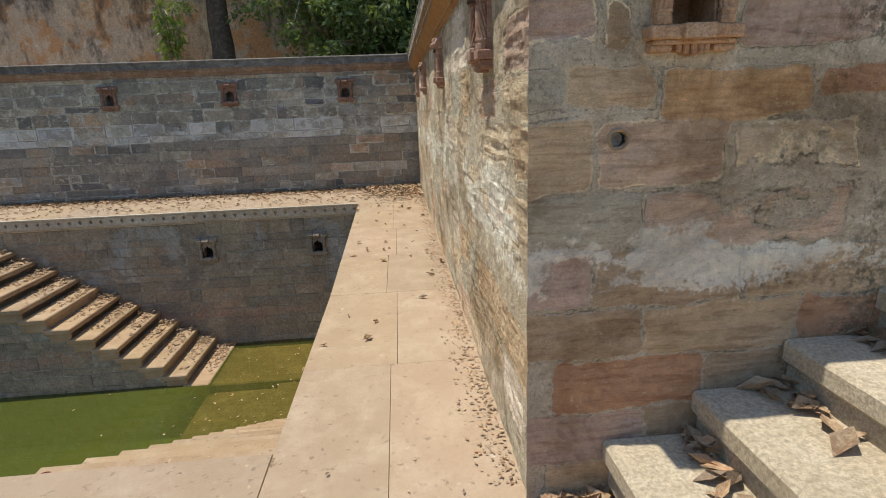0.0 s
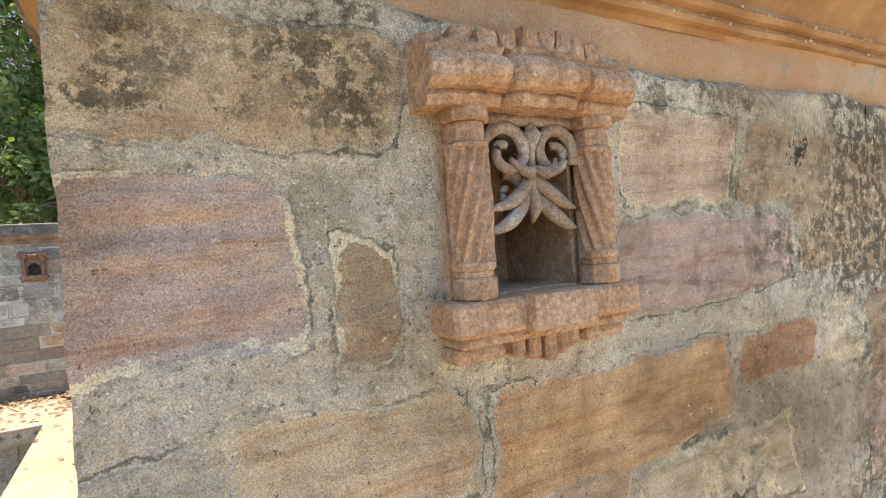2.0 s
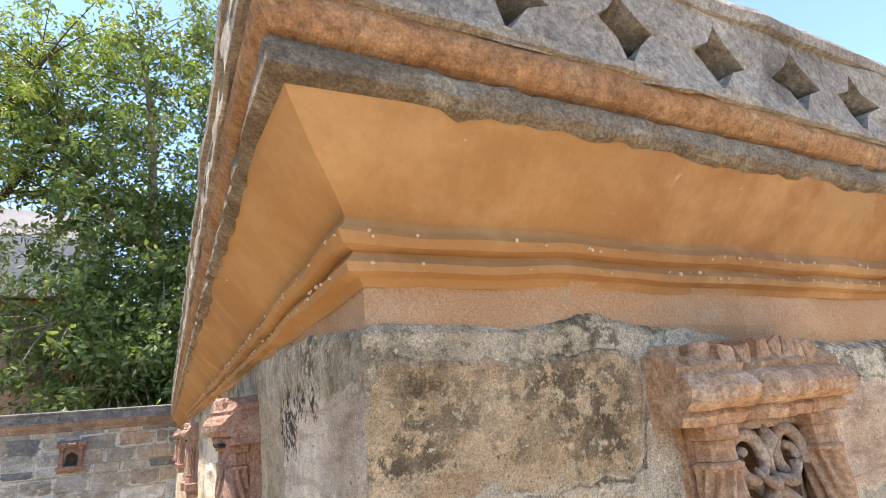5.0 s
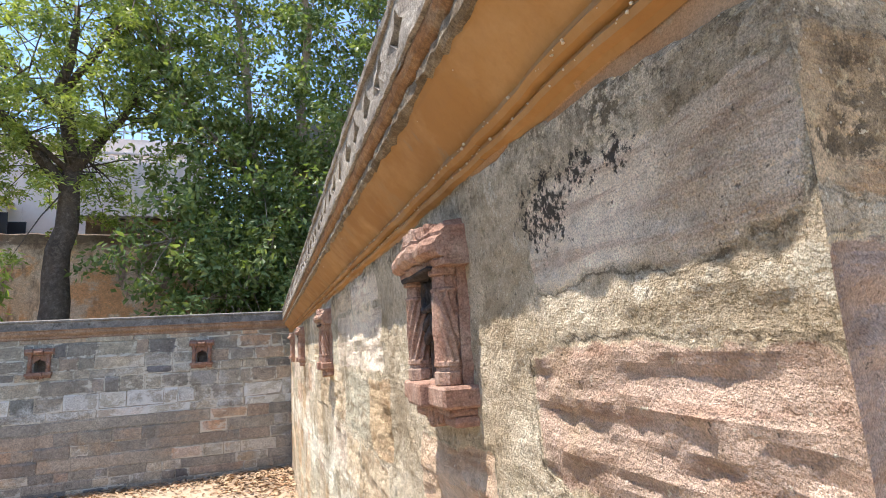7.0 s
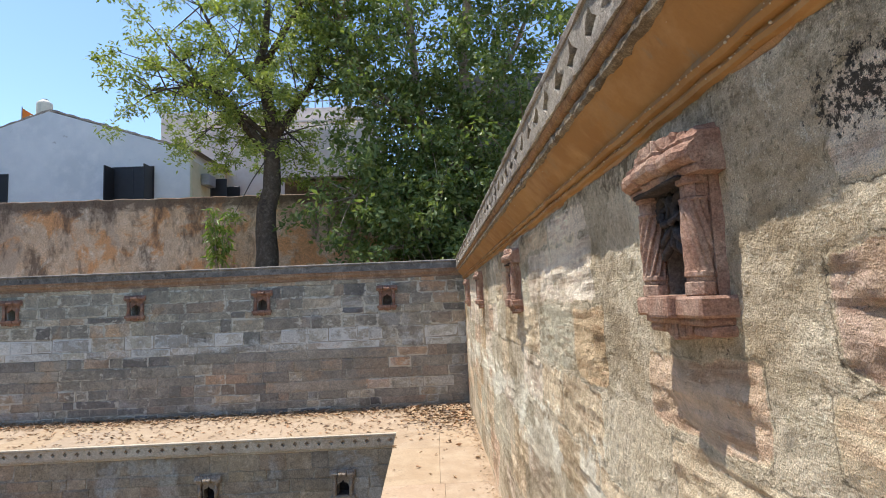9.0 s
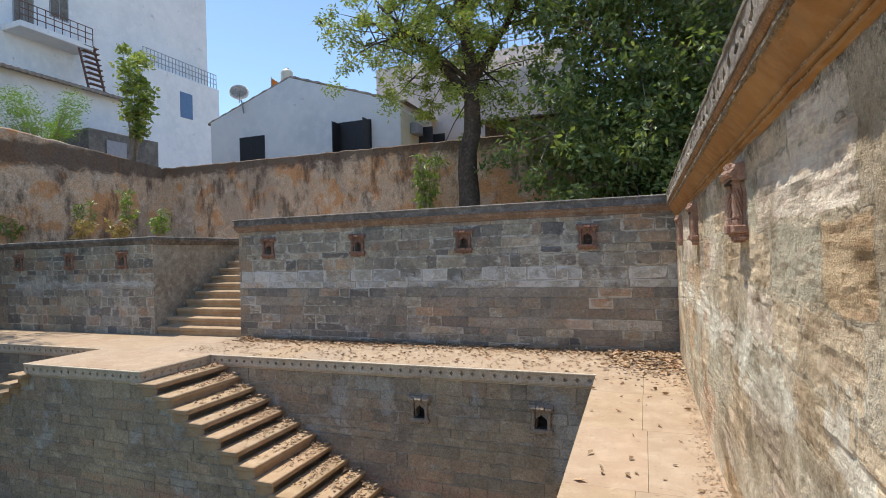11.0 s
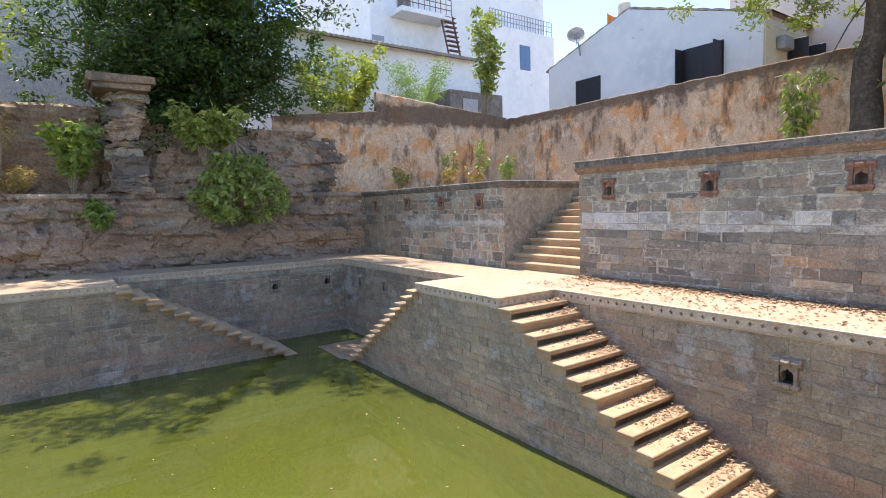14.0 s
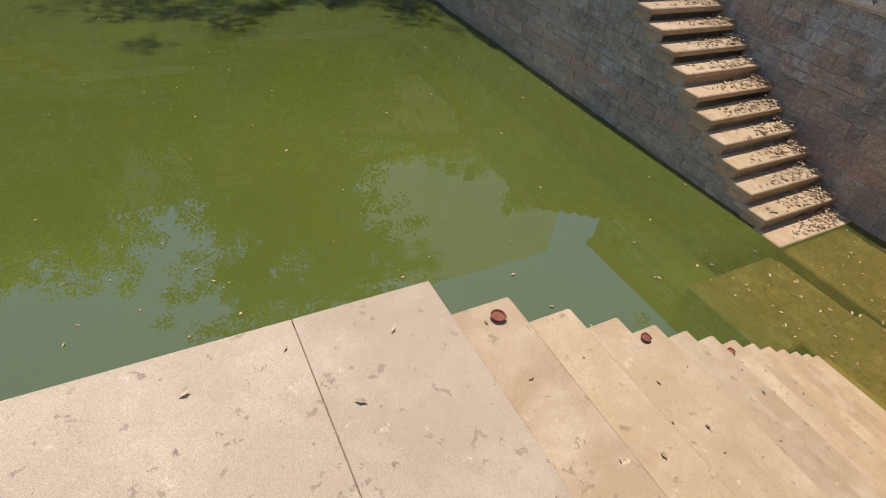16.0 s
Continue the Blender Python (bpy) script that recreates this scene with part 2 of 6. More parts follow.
M_ORANGE = weathered("orange_plaster", (0.66, 0.445, 0.275), (0.52, 0.385, 0.27), (0.72, 0.58, 0.43), 0.7, stain=(0.09, 0.06, 0.045), stain_at=0.505, streak=(1, 1, 0.4), bump=0.5, lime=(5.1, 0.42, (0.085, 0.06, 0.045)), patch=((0.8, 0.5, (0.62, 0.30, 0.12)), (0.5, 0.54, (0.46, 0.36, 0.27)), (1.3, 0.57, (0.70, 0.58, 0.44))))
M_ROCK = weathered("bedrock", (0.37, 0.265, 0.185), (0.23, 0.17, 0.125), (0.47, 0.355, 0.25), 0.5, stain=(0.06, 0.05, 0.043), stain_at=0.575, streak=(1, 0.6, 1.2), bump=0.9, lime=(0.55, 0.32, (0.43, 0.275, 0.165)), patch=((0.45, 0.54, (0.15, 0.125, 0.105)), (0.8, 0.6, (0.44, 0.28, 0.17))))
M_WHITE = weathered("limewash", (0.78, 0.80, 0.80), (0.66, 0.69, 0.70), (0.82, 0.83, 0.82), 0.5, stain=(0.42, 0.42, 0.40), stain_at=0.66, bump=0.2, grain=0.3, patch=((1.1, 0.635, (0.56, 0.57, 0.57)), (2.6, 0.66, (0.50, 0.49, 0.47))))
M_PINK = weathered("pinkish_render", (0.76, 0.65, 0.57), (0.64, 0.54, 0.47), (0.78, 0.70, 0.63), 0.5, stain=(0.2, 0.16, 0.14), stain_at=0.64, streak=(1, 1, 0.3), bump=0.2, grain=0.3)
M_CREAM = weathered("cream_render", (0.66, 0.62, 0.42), (0.55, 0.52, 0.35), (0.7, 0.66, 0.5), 0.6, stain=(0.3, 0.28, 0.2), stain_at=0.66, bump=0.2, grain=0.3)
M_GREYW = weathered("grey_render", (0.20, 0.19, 0.165), (0.13, 0.12, 0.105), (0.26, 0.25, 0.22), 0.5, stain_at=0.6)
M_GREYL = weathered("pale_grey_render", (0.5, 0.5, 0.48), (0.4, 0.4, 0.38), (0.55, 0.55, 0.53), 0.4, stain=(0.3, 0.3, 0.28), stain_at=0.66)
M_SOIL = weathered("dry_soil", (0.30, 0.21, 0.13), (0.2, 0.14, 0.09), (0.38, 0.29, 0.2), 0.7, stain=(0.12, 0.085, 0.06), stain_at=0.62)
M_BARK = weathered("bark", (0.115, 0.085, 0.06), (0.06, 0.045, 0.035), (0.2, 0.16, 0.12), 2.0, streak=(1, 1, 0.2), bump=0.9)
M_PALEBARK = weathered("pale_bark", (0.36, 0.29, 0.21), (0.24, 0.18, 0.13), (0.45, 0.38, 0.3), 2.0, streak=(1, 1, 0.2), bump=0.6)
M_LITTER = weathered("dry_leaf", (0.50, 0.37, 0.235), (0.32, 0.21, 0.13), (0.66, 0.54, 0.38), 9.0, stain=(0.10, 0.07, 0.05), stain_at=0.62, island=0.5, bump=0.3)
M_CLAY = weathered("fired_clay", (0.30, 0.10, 0.06), (0.2, 0.07, 0.04), (0.36, 0.15, 0.1), 6.0)
M_TILE = weathered("roof_tile", (0.30, 0.26, 0.21), (0.2, 0.16, 0.13), (0.42, 0.37, 0.31), 1.5)


def plain(name, colour, rough=0.6, metal=0.0):
    m, n, l, b = node_mat(name)
    co = n.new("ShaderNodeNewGeometry").outputs["Position"]
    f = noise_tex(n, l, co, 7.0, 6, 0.6)
    l.new(mix(n, l, ramp(n, l, f, [(0.35, (0, 0, 0)), (0.7, (0.6, 0.6, 0.6))]), colour, tuple(v * 0.7 for v in colour)), b.inputs["Base Color"])
    b.inputs["Roughness"].default_value, b.inputs["Metallic"].default_value = rough, metal
    return m


M_SPECK = plain("pale_specks", (0.66, 0.53, 0.36), 0.8)
M_BLACK = plain("dark_opening", (0.025, 0.025, 0.03), 0.5)
M_BLUE = plain("blue_shutter", (0.10, 0.19, 0.34), 0.5)
M_METAL = plain("painted_metal", (0.33, 0.34, 0.36), 0.45, 0.3)
M_RUST = plain("rusty_metal", (0.16, 0.085, 0.06), 0.7, 0.2)
M_TANK = plain("tank_plastic", (0.66, 0.62, 0.5), 0.5)
M_FLAG = plain("saffron_cloth", (0.75, 0.28, 0.05), 0.8)


def leaf_mat(name, a, b_, c):
    m, n, l, b = node_mat(name)
    isl = n.new("ShaderNodeNewGeometry").outputs["Random Per Island"]
    col = ramp(n, l, isl, [(0.0, a), (0.55, b_), (1.0, c)])
    l.new(col, b.inputs["Base Color"])
    b.inputs["Roughness"].default_value = 0.42
    b.inputs["Specular IOR Level"].default_value = 0.4
    tr = n.new("ShaderNodeBsdfTranslucent")
    l.new(mix(n, l, 1.0, col, (1.5, 1.55, 0.65), "MULTIPLY"), tr.inputs["Color"])
    ms = n.new("ShaderNodeMixShader")
    ms.inputs[0].default_value = 0.38
    l.new(b.outputs[0], ms.inputs[1])
    l.new(tr.outputs[0], ms.inputs[2])
    l.new(ms.outputs[0], n["Material Output"].inputs["Surface"])
    return m


L_NEEM = leaf_mat("neem_leaf", (0.14, 0.19, 0.045), (0.25, 0.30, 0.075), (0.38, 0.41, 0.13))
L_BROAD = leaf_mat("broad_leaf", (0.085, 0.13, 0.04), (0.145, 0.195, 0.065), (0.24, 0.275, 0.11))
L_PALE = leaf_mat("pale_leaf", (0.13, 0.2, 0.04), (0.2, 0.28, 0.06), (0.33, 0.36, 0.12))
L_FEATHER = leaf_mat("feathery_leaf", (0.10, 0.2, 0.03), (0.17, 0.28, 0.06), (0.24, 0.34, 0.09))
L_DARK = leaf_mat("dark_leaf", (0.025, 0.055, 0.012), (0.045, 0.09, 0.02), (0.08, 0.13, 0.03))
L_DRY = leaf_mat("dry_twig_leaf", (0.2, 0.14, 0.06), (0.3, 0.22, 0.1), (0.36, 0.3, 0.14))


def water_mat():
    m, n, l, b = node_mat("green_water")
    n.remove(b)
    co = n.new("ShaderNodeNewGeometry").outputs["Position"]
    big = noise_tex(n, l, co, 0.18, 4, 0.5)
    col = mix(n, l, ramp(n, l, big, [(0.35, (0, 0, 0)), (0.65, (1, 1, 1))]), (0.069, 0.083, 0.0145), (0.087, 0.10, 0.018))
    d = n.new("ShaderNodeBsdfDiffuse")
    l.new(col, d.inputs["Color"])
    t = n.new("ShaderNodeBsdfTransparent")
    t.inputs["Color"].default_value = (0.93, 0.84, 0.36, 1)
    body = n.new("ShaderNodeMixShader")
    at = n.new("ShaderNodeAttribute")
    at.attribute_name = "shallow"
    clear = n.new("ShaderNodeMath")
    clear.operation = "MULTIPLY_ADD"
    l.new(at.outputs["Fac"], clear.inputs[0])
    clear.inputs[1].default_value, clear.inputs[2].default_value = 0.36, 0.08
    l.new(clear.outputs[0], body.inputs[0])
    l.new(d.outputs[0], body.inputs[1])
    l.new(t.outputs[0], body.inputs[2])
    g = n.new("ShaderNodeBsdfGlossy")
    g.inputs["Roughness"].default_value = 0.008
    bump = n.new("ShaderNodeBump")
    bump.inputs["Strength"].default_value, bump.inputs["Distance"].default_value = 0.03, 0.02
    l.new(noise_tex(n, l, co, 2.2, 3, 0.5), bump.inputs["Height"])
    l.new(bump.outputs[0], g.inputs["Normal"])
    fr = n.new("ShaderNodeFresnel")
    fr.inputs["IOR"].default_value = 2.05
    ms = n.new("ShaderNodeMixShader")
    l.new(fr.outputs[0], ms.inputs[0])
    l.new(body.outputs[0], ms.inputs[1])
    l.new(g.outputs[0], ms.inputs[2])
    l.new(ms.outputs[0], n["Material Output"].inputs["Surface"])
    return m


M_SILT = weathered("green_silt", (0.13, 0.17, 0.025), (0.11, 0.15, 0.022), (0.15, 0.19, 0.03), 0.3, stain=(0.15, 0.2, 0.03), stain_at=0.75, grain=0.2)
M_WATER = water_mat()


def wall_mat():
    """Mortar-smeared masonry: the mesh says where stone lies bare (stone), its tint, and where lime, lichen and soot lie."""
    m, n, l, b = node_mat("smeared_masonry")
    geo = n.new("ShaderNodeNewGeometry").outputs["Position"]

    def attr(k):
        a = n.new("ShaderNodeAttribute")
        a.attribute_name = k
        return a.outputs["Fac"]

    def math_(op, a, k):
        q = n.new("ShaderNodeMath")
        q.operation = op
        l.new(a, q.inputs[0])
        if isinstance(k, (int, float)):
            q.inputs[1].default_value = k
        else:
            l.new(k, q.inputs[1])
        return q.outputs[0]

    def grey(v):
        return (v, v, v)

    def colour(k):
        a = n.new("ShaderNodeAttribute")
        a.attribute_name = k
        return a.outputs["Color"]

    big = noise_tex(n, l, geo, 1.6, 8, 0.68)
    mid = noise_tex(n, l, geo, 7, 9, 0.68)
    fine = noise_tex(n, l, geo, 75, 4, 0.75)
    grit = noise_tex(n, l, geo, 160, 2, 0.6)
    strata = noise_tex(n, l, geo, 4.5, 9, 0.74, stretch=(1, 1, 9), warp=0.5)
    sandy = noise_tex(n, l, geo, 330, 2, 0.7)
    blotch = noise_tex(n, l, geo, 3.1, 10, 0.75)
    ragged = noise_tex(n, l, geo, 13, 9, 0.72)
    edge = math_("ADD", attr("stone"), math_("MULTIPLY", math_("SUBTRACT", ragged, 0.5), 1.15))
    bare = ramp(n, l, edge, [(0.5, grey(0)), (0.56, grey(1))])
    # sandy grey mortar
    plaster = ramp(n, l, big, [(0.36, (0.395, 0.33, 0.24)), (0.5, (0.475, 0.41, 0.32)), (0.62, (0.53, 0.475, 0.38))])
    plaster = mix(n, l, ramp(n, l, mid, [(0.54, grey(0)), (0.64, grey(0.6))]), plaster, (0.31, 0.265, 0.185))
    plaster = mix(n, l, ramp(n, l, fine, [(0.36, grey(0.75)), (0.46, grey(0))]), plaster, (0.2, 0.175, 0.125))
    plaster = mix(n, l, ramp(n, l, grit, [(0.6, grey(0)), (0.68, grey(0.75))]), plaster, (0.62, 0.59, 0.49))
    # bedded stone: each block has its own tint, cut by darker and paler beds
    tint = colour("tint")
    stone = mix(n, l, ramp(n, l, strata, [(0.5, grey(0)), (0.6, grey(0.75))]), tint, mix(n, l, 1.0, tint, (0.70, 0.60, 0.56), "MULTIPLY"))
    stone = mix(n, l, ramp(n, l, strata, [(0.33, grey(0.7)), (0.42, grey(0))]), stone, mix(n, l, 1.0, tint, (1.22, 1.24, 1.26), "MULTIPLY"))
    stone = mix(n, l, ramp(n, l, mid, [(0.56, grey(0)), (0.66, grey(0.4))]), stone, (0.53, 0.42, 0.29))
    stone = mix(n, l, ramp(n, l, sandy, [(0.36, grey(0.3)), (0.46, grey(0))]), stone, (0.25, 0.18, 0.12))
    c = mix(n, l, bare, plaster, stone)
    # pale lime left along the edges of some stones, and thin dark cracks beside it
    band = ramp(n, l, edge, [(0.44, grey(0)), (0.48, grey(1)), (0.58, grey(1)), (0.62, grey(0))])
    c = mix(n, l, math_("MULTIPLY", math_("MULTIPLY", band, attr("pale")), ramp(n, l, noise_tex(n, l, geo, 8, 8, 0.7), [(0.45, grey(0)), (0.52, grey(0.95))])), c, (0.74, 0.64, 0.46))
    gap = math_("MULTIPLY", ramp(n, l, edge, [(0.36, grey(0)), (0.39, grey(0.75)), (0.41, grey(0.75)), (0.44, grey(0))]), ramp(n, l, blotch, [(0.47, grey(0)), (0.55, grey(1))]))
    c = mix(n, l, gap, c, (0.15, 0.125, 0.09))
    # dark speckles crowded inside patches: the stones' lichen and the extra speckling
    crust = math_("ADD", attr("lichen"), math_("MULTIPLY", math_("SUBTRACT", blotch, 0.5), 2.0))
    lic = math_("MULTIPLY", ramp(n, l, crust, [(0.3, grey(0)), (0.6, grey(1))]), ramp(n, l, noise_tex(n, l, geo, 44, 7, 0.72), [(0.45, grey(0)), (0.52, grey(0.9))]))
    c = mix(n, l, lic, c, (0.095, 0.075, 0.05))
    pit = math_("MULTIPLY", ramp(n, l, crust, [(0.25, grey(0)), (0.55, grey(1))]), ramp(n, l, noise_tex(n, l, geo, 62, 4, 0.6), [(0.60, grey(0)), (0.66, grey(0.7))]))
    c = mix(n, l, pit, c, (0.60, 0.53, 0.37))
    c = mix(n, l, ramp(n, l, blotch, [(0.6, grey(0)), (0.7, grey(0.5))]), c, (0.22, 0.18, 0.12))
    lim = math_("ADD", attr("lime"), math_("MULTIPLY", math_("SUBTRACT", noise_tex(n, l, geo, 20, 9, 0.76), 0.5), 2.0))
    c = mix(n, l, ramp(n, l, lim, [(0.44, grey(0)), (0.58, grey(0.85))]), c, (0.64, 0.615, 0.54))
    tone = noise_tex(n, l, geo, 30, 8, 0.75)
    c = mix(n, l, 1.0, c, ramp(n, l, tone, [(0.36, (1.12, 1.085, 1.01)), (0.5, (1.33, 1.28, 1.18)), (0.64, (1.47, 1.42, 1.31))]), "MULTIPLY")
    c = mix(n, l, 1.0, c, ramp(n, l, noise_tex(n, l, geo, 520, 3, 0.8), [(0.34, grey(0.55)), (0.5, grey(1.0)), (0.66, grey(1.38))]), "MULTIPLY")
    damp = noise_tex(n, l, geo, 1.25, 8, 0.72, stretch=(1, 1, 1.5), warp=0.5)
    c = mix(n, l, 1.0, c, ramp(n, l, damp, [(0.36, (1.22, 1.22, 1.2)), (0.48, (1.06, 1.05, 1.04)), (0.58, (0.74, 0.69, 0.63)), (0.66, (0.5, 0.46, 0.4))]), "MULTIPLY")
    spot = noise_tex(n, l, geo, 105, 4, 0.6)
    c = mix(n, l, ramp(n, l, spot, [(0.665, grey(0)), (0.69, grey(0.85))]), c, (0.13, 0.10, 0.07))
    c = mix(n, l, ramp(n, l, noise_tex(n, l, geo, 88, 4, 0.6), [(0.67, grey(0)), (0.695, grey(0.8))]), c, (0.74, 0.66, 0.50))
    sm = math_("MULTIPLY", attr("soot"), math_("MULTIPLY", noise_tex(n, l, geo, 80, 7, 0.78), 0.94))
    c = mix(n, l, ramp(n, l, sm, [(0.42, grey(0)), (0.46, grey(0.94))]), c, (0.035, 0.03, 0.026))
    l.new(c, b.inputs["Base Color"])
    b.inputs["Roughness"].default_value = 0.93
    b.inputs["Specular IOR Level"].default_value = 0.2
    relief(n, l, b, [(mid, 0.35), (fine, 0.45), (grit, 0.3), (sandy, 0.15), (strata, 0.35), (bare, 0.1), (gap, -0.3), (lim, 0.1), (spot, -0.1)], 1.0, 0.018)
    return m


M_WALL = wall_mat()


# ---- builders ----
def mesh_of(bm, name):
    me = bpy.data.meshes.new(name)
    bm.normal_update()
    bm.to_mesh(me)
    bm.free()
    return me


def part(name, bm, material, parent=None, label="", smooth=False):
    me = bm if isinstance(bm, bpy.types.Mesh) else mesh_of(bm, name)
    ob = new(name, me)
    if material is not None and not me.materials:
        me.materials.append(material)
    if smooth:
        me.polygons.foreach_set("use_smooth", [True] * len(me.polygons))
    if parent is not None:
        ob.parent = parent
    if label:
        ob["label"] = label
    return ob


def thing(name, label, category, group="", kind=""):
    return tagged(new(name), label, category, group, kind)


def add_box(bm, x0, x1, y0, y1, z0, z1, bevel=0.0, seg=1):
    g = bmesh.ops.create_cube(bm, size=1.0, matrix=Matrix.Translation(((x0 + x1) / 2, (y0 + y1) / 2, (z0 + z1) / 2)) @ Matrix.Diagonal((x1 - x0, y1 - y0, z1 - z0, 1)))
    if bevel:
        es = list({e for v in g["verts"] for e in v.link_edges})
        bmesh.ops.bevel(bm, geom=es, offset=bevel, segments=seg, affect="EDGES", profile=0.6)
    return bm


def box(x0, x1, y0, y1, z0, z1, bevel=0.0, seg=1):
    return add_box(bmesh.new(), x0, x1, y0, y1, z0, z1, bevel, seg)


def add_tube(bm, pts, radii, sides=8, cap=True):
    """A round bar along points, with a radius at each."""
    pts = [Vector(p) for p in pts]
    if not isinstance(radii, (list, tuple)):
        radii = [radii] * len(pts)
    rings, ref = [], Vector((0.31, 0.17, 0.93))
    for i, p in enumerate(pts):
        d = (pts[min(i + 1, len(pts) - 1)] - pts[max(i - 1, 0)]).normalized()
        a = d.cross(ref)
        a = a.normalized() if a.length > 0.05 else d.orthogonal().normalized()
        b = d.cross(a)
        rings.append([bm.verts.new(p + (a * math.cos(2 * math.pi * k / sides) + b * math.sin(2 * math.pi * k / sides)) * radii[i]) for k in range(sides)])
    for r0, r1 in zip(rings, rings[1:]):
        for k in range(sides):
            bm.faces.new((r0[k], r0[(k + 1) % sides], r1[(k + 1) % sides], r1[k]))
    if cap and sides > 2:
        bm.faces.new(rings[0][::-1])
        bm.faces.new(rings[-1])
    return bm


def sweep(path, profile, closed_profile=False):
    """A moulding: profile points (out, z) carried along a plan path with mitred corners; out is to the left of the way walked."""
    bm = bmesh.new()
    n = len(path)
    offs = []
    for i in range(n):
        ds = []
        if i > 0:
            ds.append((Vector(path[i]) - Vector(path[i - 1])).normalized())
        if i < n - 1:
            ds.append((Vector(path[i + 1]) - Vector(path[i])).normalized())
        nm = [Vector((-d.y, d.x)) for d in ds]
        if len(nm) == 2:
            s = nm[0] + nm[1]
            offs.append(s / max(0.2, s.dot(nm[0])))
        else:
            offs.append(nm[0])
    rows = [[bm.verts.new((path[i][0] + offs[i].x * o, path[i][1] + offs[i].y * o, z)) for o, z in profile] for i in range(n)]
    m = len(profile)
    for a, b in zip(rows, rows[1:]):
        for k in range(m if closed_profile else m - 1):
            bm.faces.new((a[k], b[k], b[(k + 1) % m], a[(k + 1) % m]))
    if closed_profile:
        bm.faces.new(rows[0])
        bm.faces.new(rows[-1][::-1])
    bmesh.ops.recalc_face_normals(bm, faces=bm.faces[:])
    return bm


def holed_strip(length, z0, z1, pitch, r, depth=0.03, star=False, jitter=0.0):
    """A stone strip along +x, face at y=0, with a row of diamond or star holes sunk into it."""
    bm = bmesh.new()
    cnt = max(1, int(round(length / pitch)))
    p = length / cnt
    zc = (z0 + z1) / 2
    k = 8 if star else 4
    for i in range(cnt):
        xc, x0, x1 = (i + 0.5) * p, i * p, (i + 1) * p
        rr = [r * (1.0 if j % 2 == 0 else 0.56) for j in range(8)] if star else [r] * 4
        ring = [(xc + rr[j] * math.sin(2 * math.pi * j / k), zc + rr[j] * math.cos(2 * math.pi * j / k)) for j in range(k)]
        if star:
            outer = [(xc, z1), (x1, z1), (x1, zc), (x1, z0), (xc, z0), (x0, z0), (x0, zc), (x0, z1)]
        else:
            outer = [(xc, z1), (x1, zc), (xc, z0), (x0, zc)]
        vi = [bm.verts.new((x, 0, z)) for x, z in ring]
        vd = [bm.verts.new((x, depth, z)) for x, z in ring]
        vo = [bm.verts.new((x, 0, z)) for x, z in outer]
        for j in range(k):
            q = (j + 1) % k
            bm.faces.new((vi[j], vo[j], vo[q], vi[q]))
            bm.faces.new((vd[j], vi[j], vi[q], vd[q]))
        bm.faces.new(vd)
        if not star:
            for cx, cz, a, b in ((x1, z1, 0, 1), (x1, z0, 1, 2), (x0, z0, 2, 3), (x0, z1, 3, 0)):
                bm.faces.new((vo[a], bm.verts.new((cx, 0, cz)), vo[b]))
    bmesh.ops.remove_doubles(bm, verts=bm.verts[:], dist=1e-5)
    bmesh.ops.recalc_face_normals(bm, faces=bm.faces[:])
    if sum(f.normal.y * f.calc_area() for f in bm.faces) > 0:
        bmesh.ops.reverse_faces(bm, faces=bm.faces[:])
    return bm


def plane_frame(origin, u, out):
    """Matrix whose x runs along u, z up, and whose -y is out of the wall."""
    u, o = Vector(u).normalized(), Vector(out).normalized()
    m = Matrix((( u.x, -o.x, 0, origin[0]), (u.y, -o.y, 0, origin[1]), (u.z, -o.z, 1, origin[2]), (0, 0, 0, 1)))
    return m


rng = random.Random(7)
BLOCKS, BLOCK_SETS = [], {}


def block_meshes():
    for k in range(8):
        bm = bmesh.new()
        lay = bm.verts.layers.float.new("rim")
        add_box(bm, -0.5, 0.5, -0.5, 0.5, -0.5, 0.5)
        fr = [f for f in bm.faces if f.normal.y < -0.9]
        bmesh.ops.inset_region(bm, faces=fr, thickness=0.03, depth=0.0)
        for v in fr[0].verts:
            v.co.y -= 0.03 + rng.uniform(-0.04, 0.08)
            v.co.x += rng.uniform(-0.02, 0.02)
        for v in bm.verts:
            v[lay] = 1.0
            if v.co.y < 0:
                v.co.x += rng.uniform(-0.02, 0.02)
                v.co.z += rng.uniform(-0.085, 0.085)
        bmesh.ops.inset_region(bm, faces=fr, thickness=0.10, depth=0.0)
        for v in fr[0].verts:
            v[lay] = 0.0
            v.co.y -= rng.uniform(0.0, 0.07)
        back = [f for f in bm.faces if f.normal.y > 0.9]
        bmesh.ops.delete(bm, geom=back, context="FACES_ONLY")
        BLOCKS.append(mesh_of(bm, "block"))


block_meshes()


def courses(length, z0, z1, course, mean, r, holes=(), keep=None):
    """Blocks (u0, u1, za, zb) in uneven courses over a wall, cut clear of the holes (u0, u1, z0, z1)."""
    out, z = [], z0
    while z < z1 - 0.05:
        h = min(course * r.uniform(0.66, 1.3), z1 - z)
        if z1 - z - h < 0.07:
            h = z1 - z
        u = -r.uniform(0, mean)
        while u < length:
            w = mean * r.choice((0.45, 0.6, 0.8, 1.0, 1.1, 1.3, 1.7)) * r.uniform(0.88, 1.12)
            spans = [(max(u, 0), min(u + w, length))]
            for h0, h1, g0, g1 in holes:
                if z + h > g0 and z < g1:
                    spans = [s for a, b in spans for s in ((a, min(b, h0)), (max(a, h1), b)) if s[1] - s[0] > 0.03]
            for a, b in spans:
                if b - a > 0.03 and (keep is None or keep((a + b) / 2, z + h / 2)):
                    out.append((a, b, z, z + h))
            u += w
        z += h
    return out


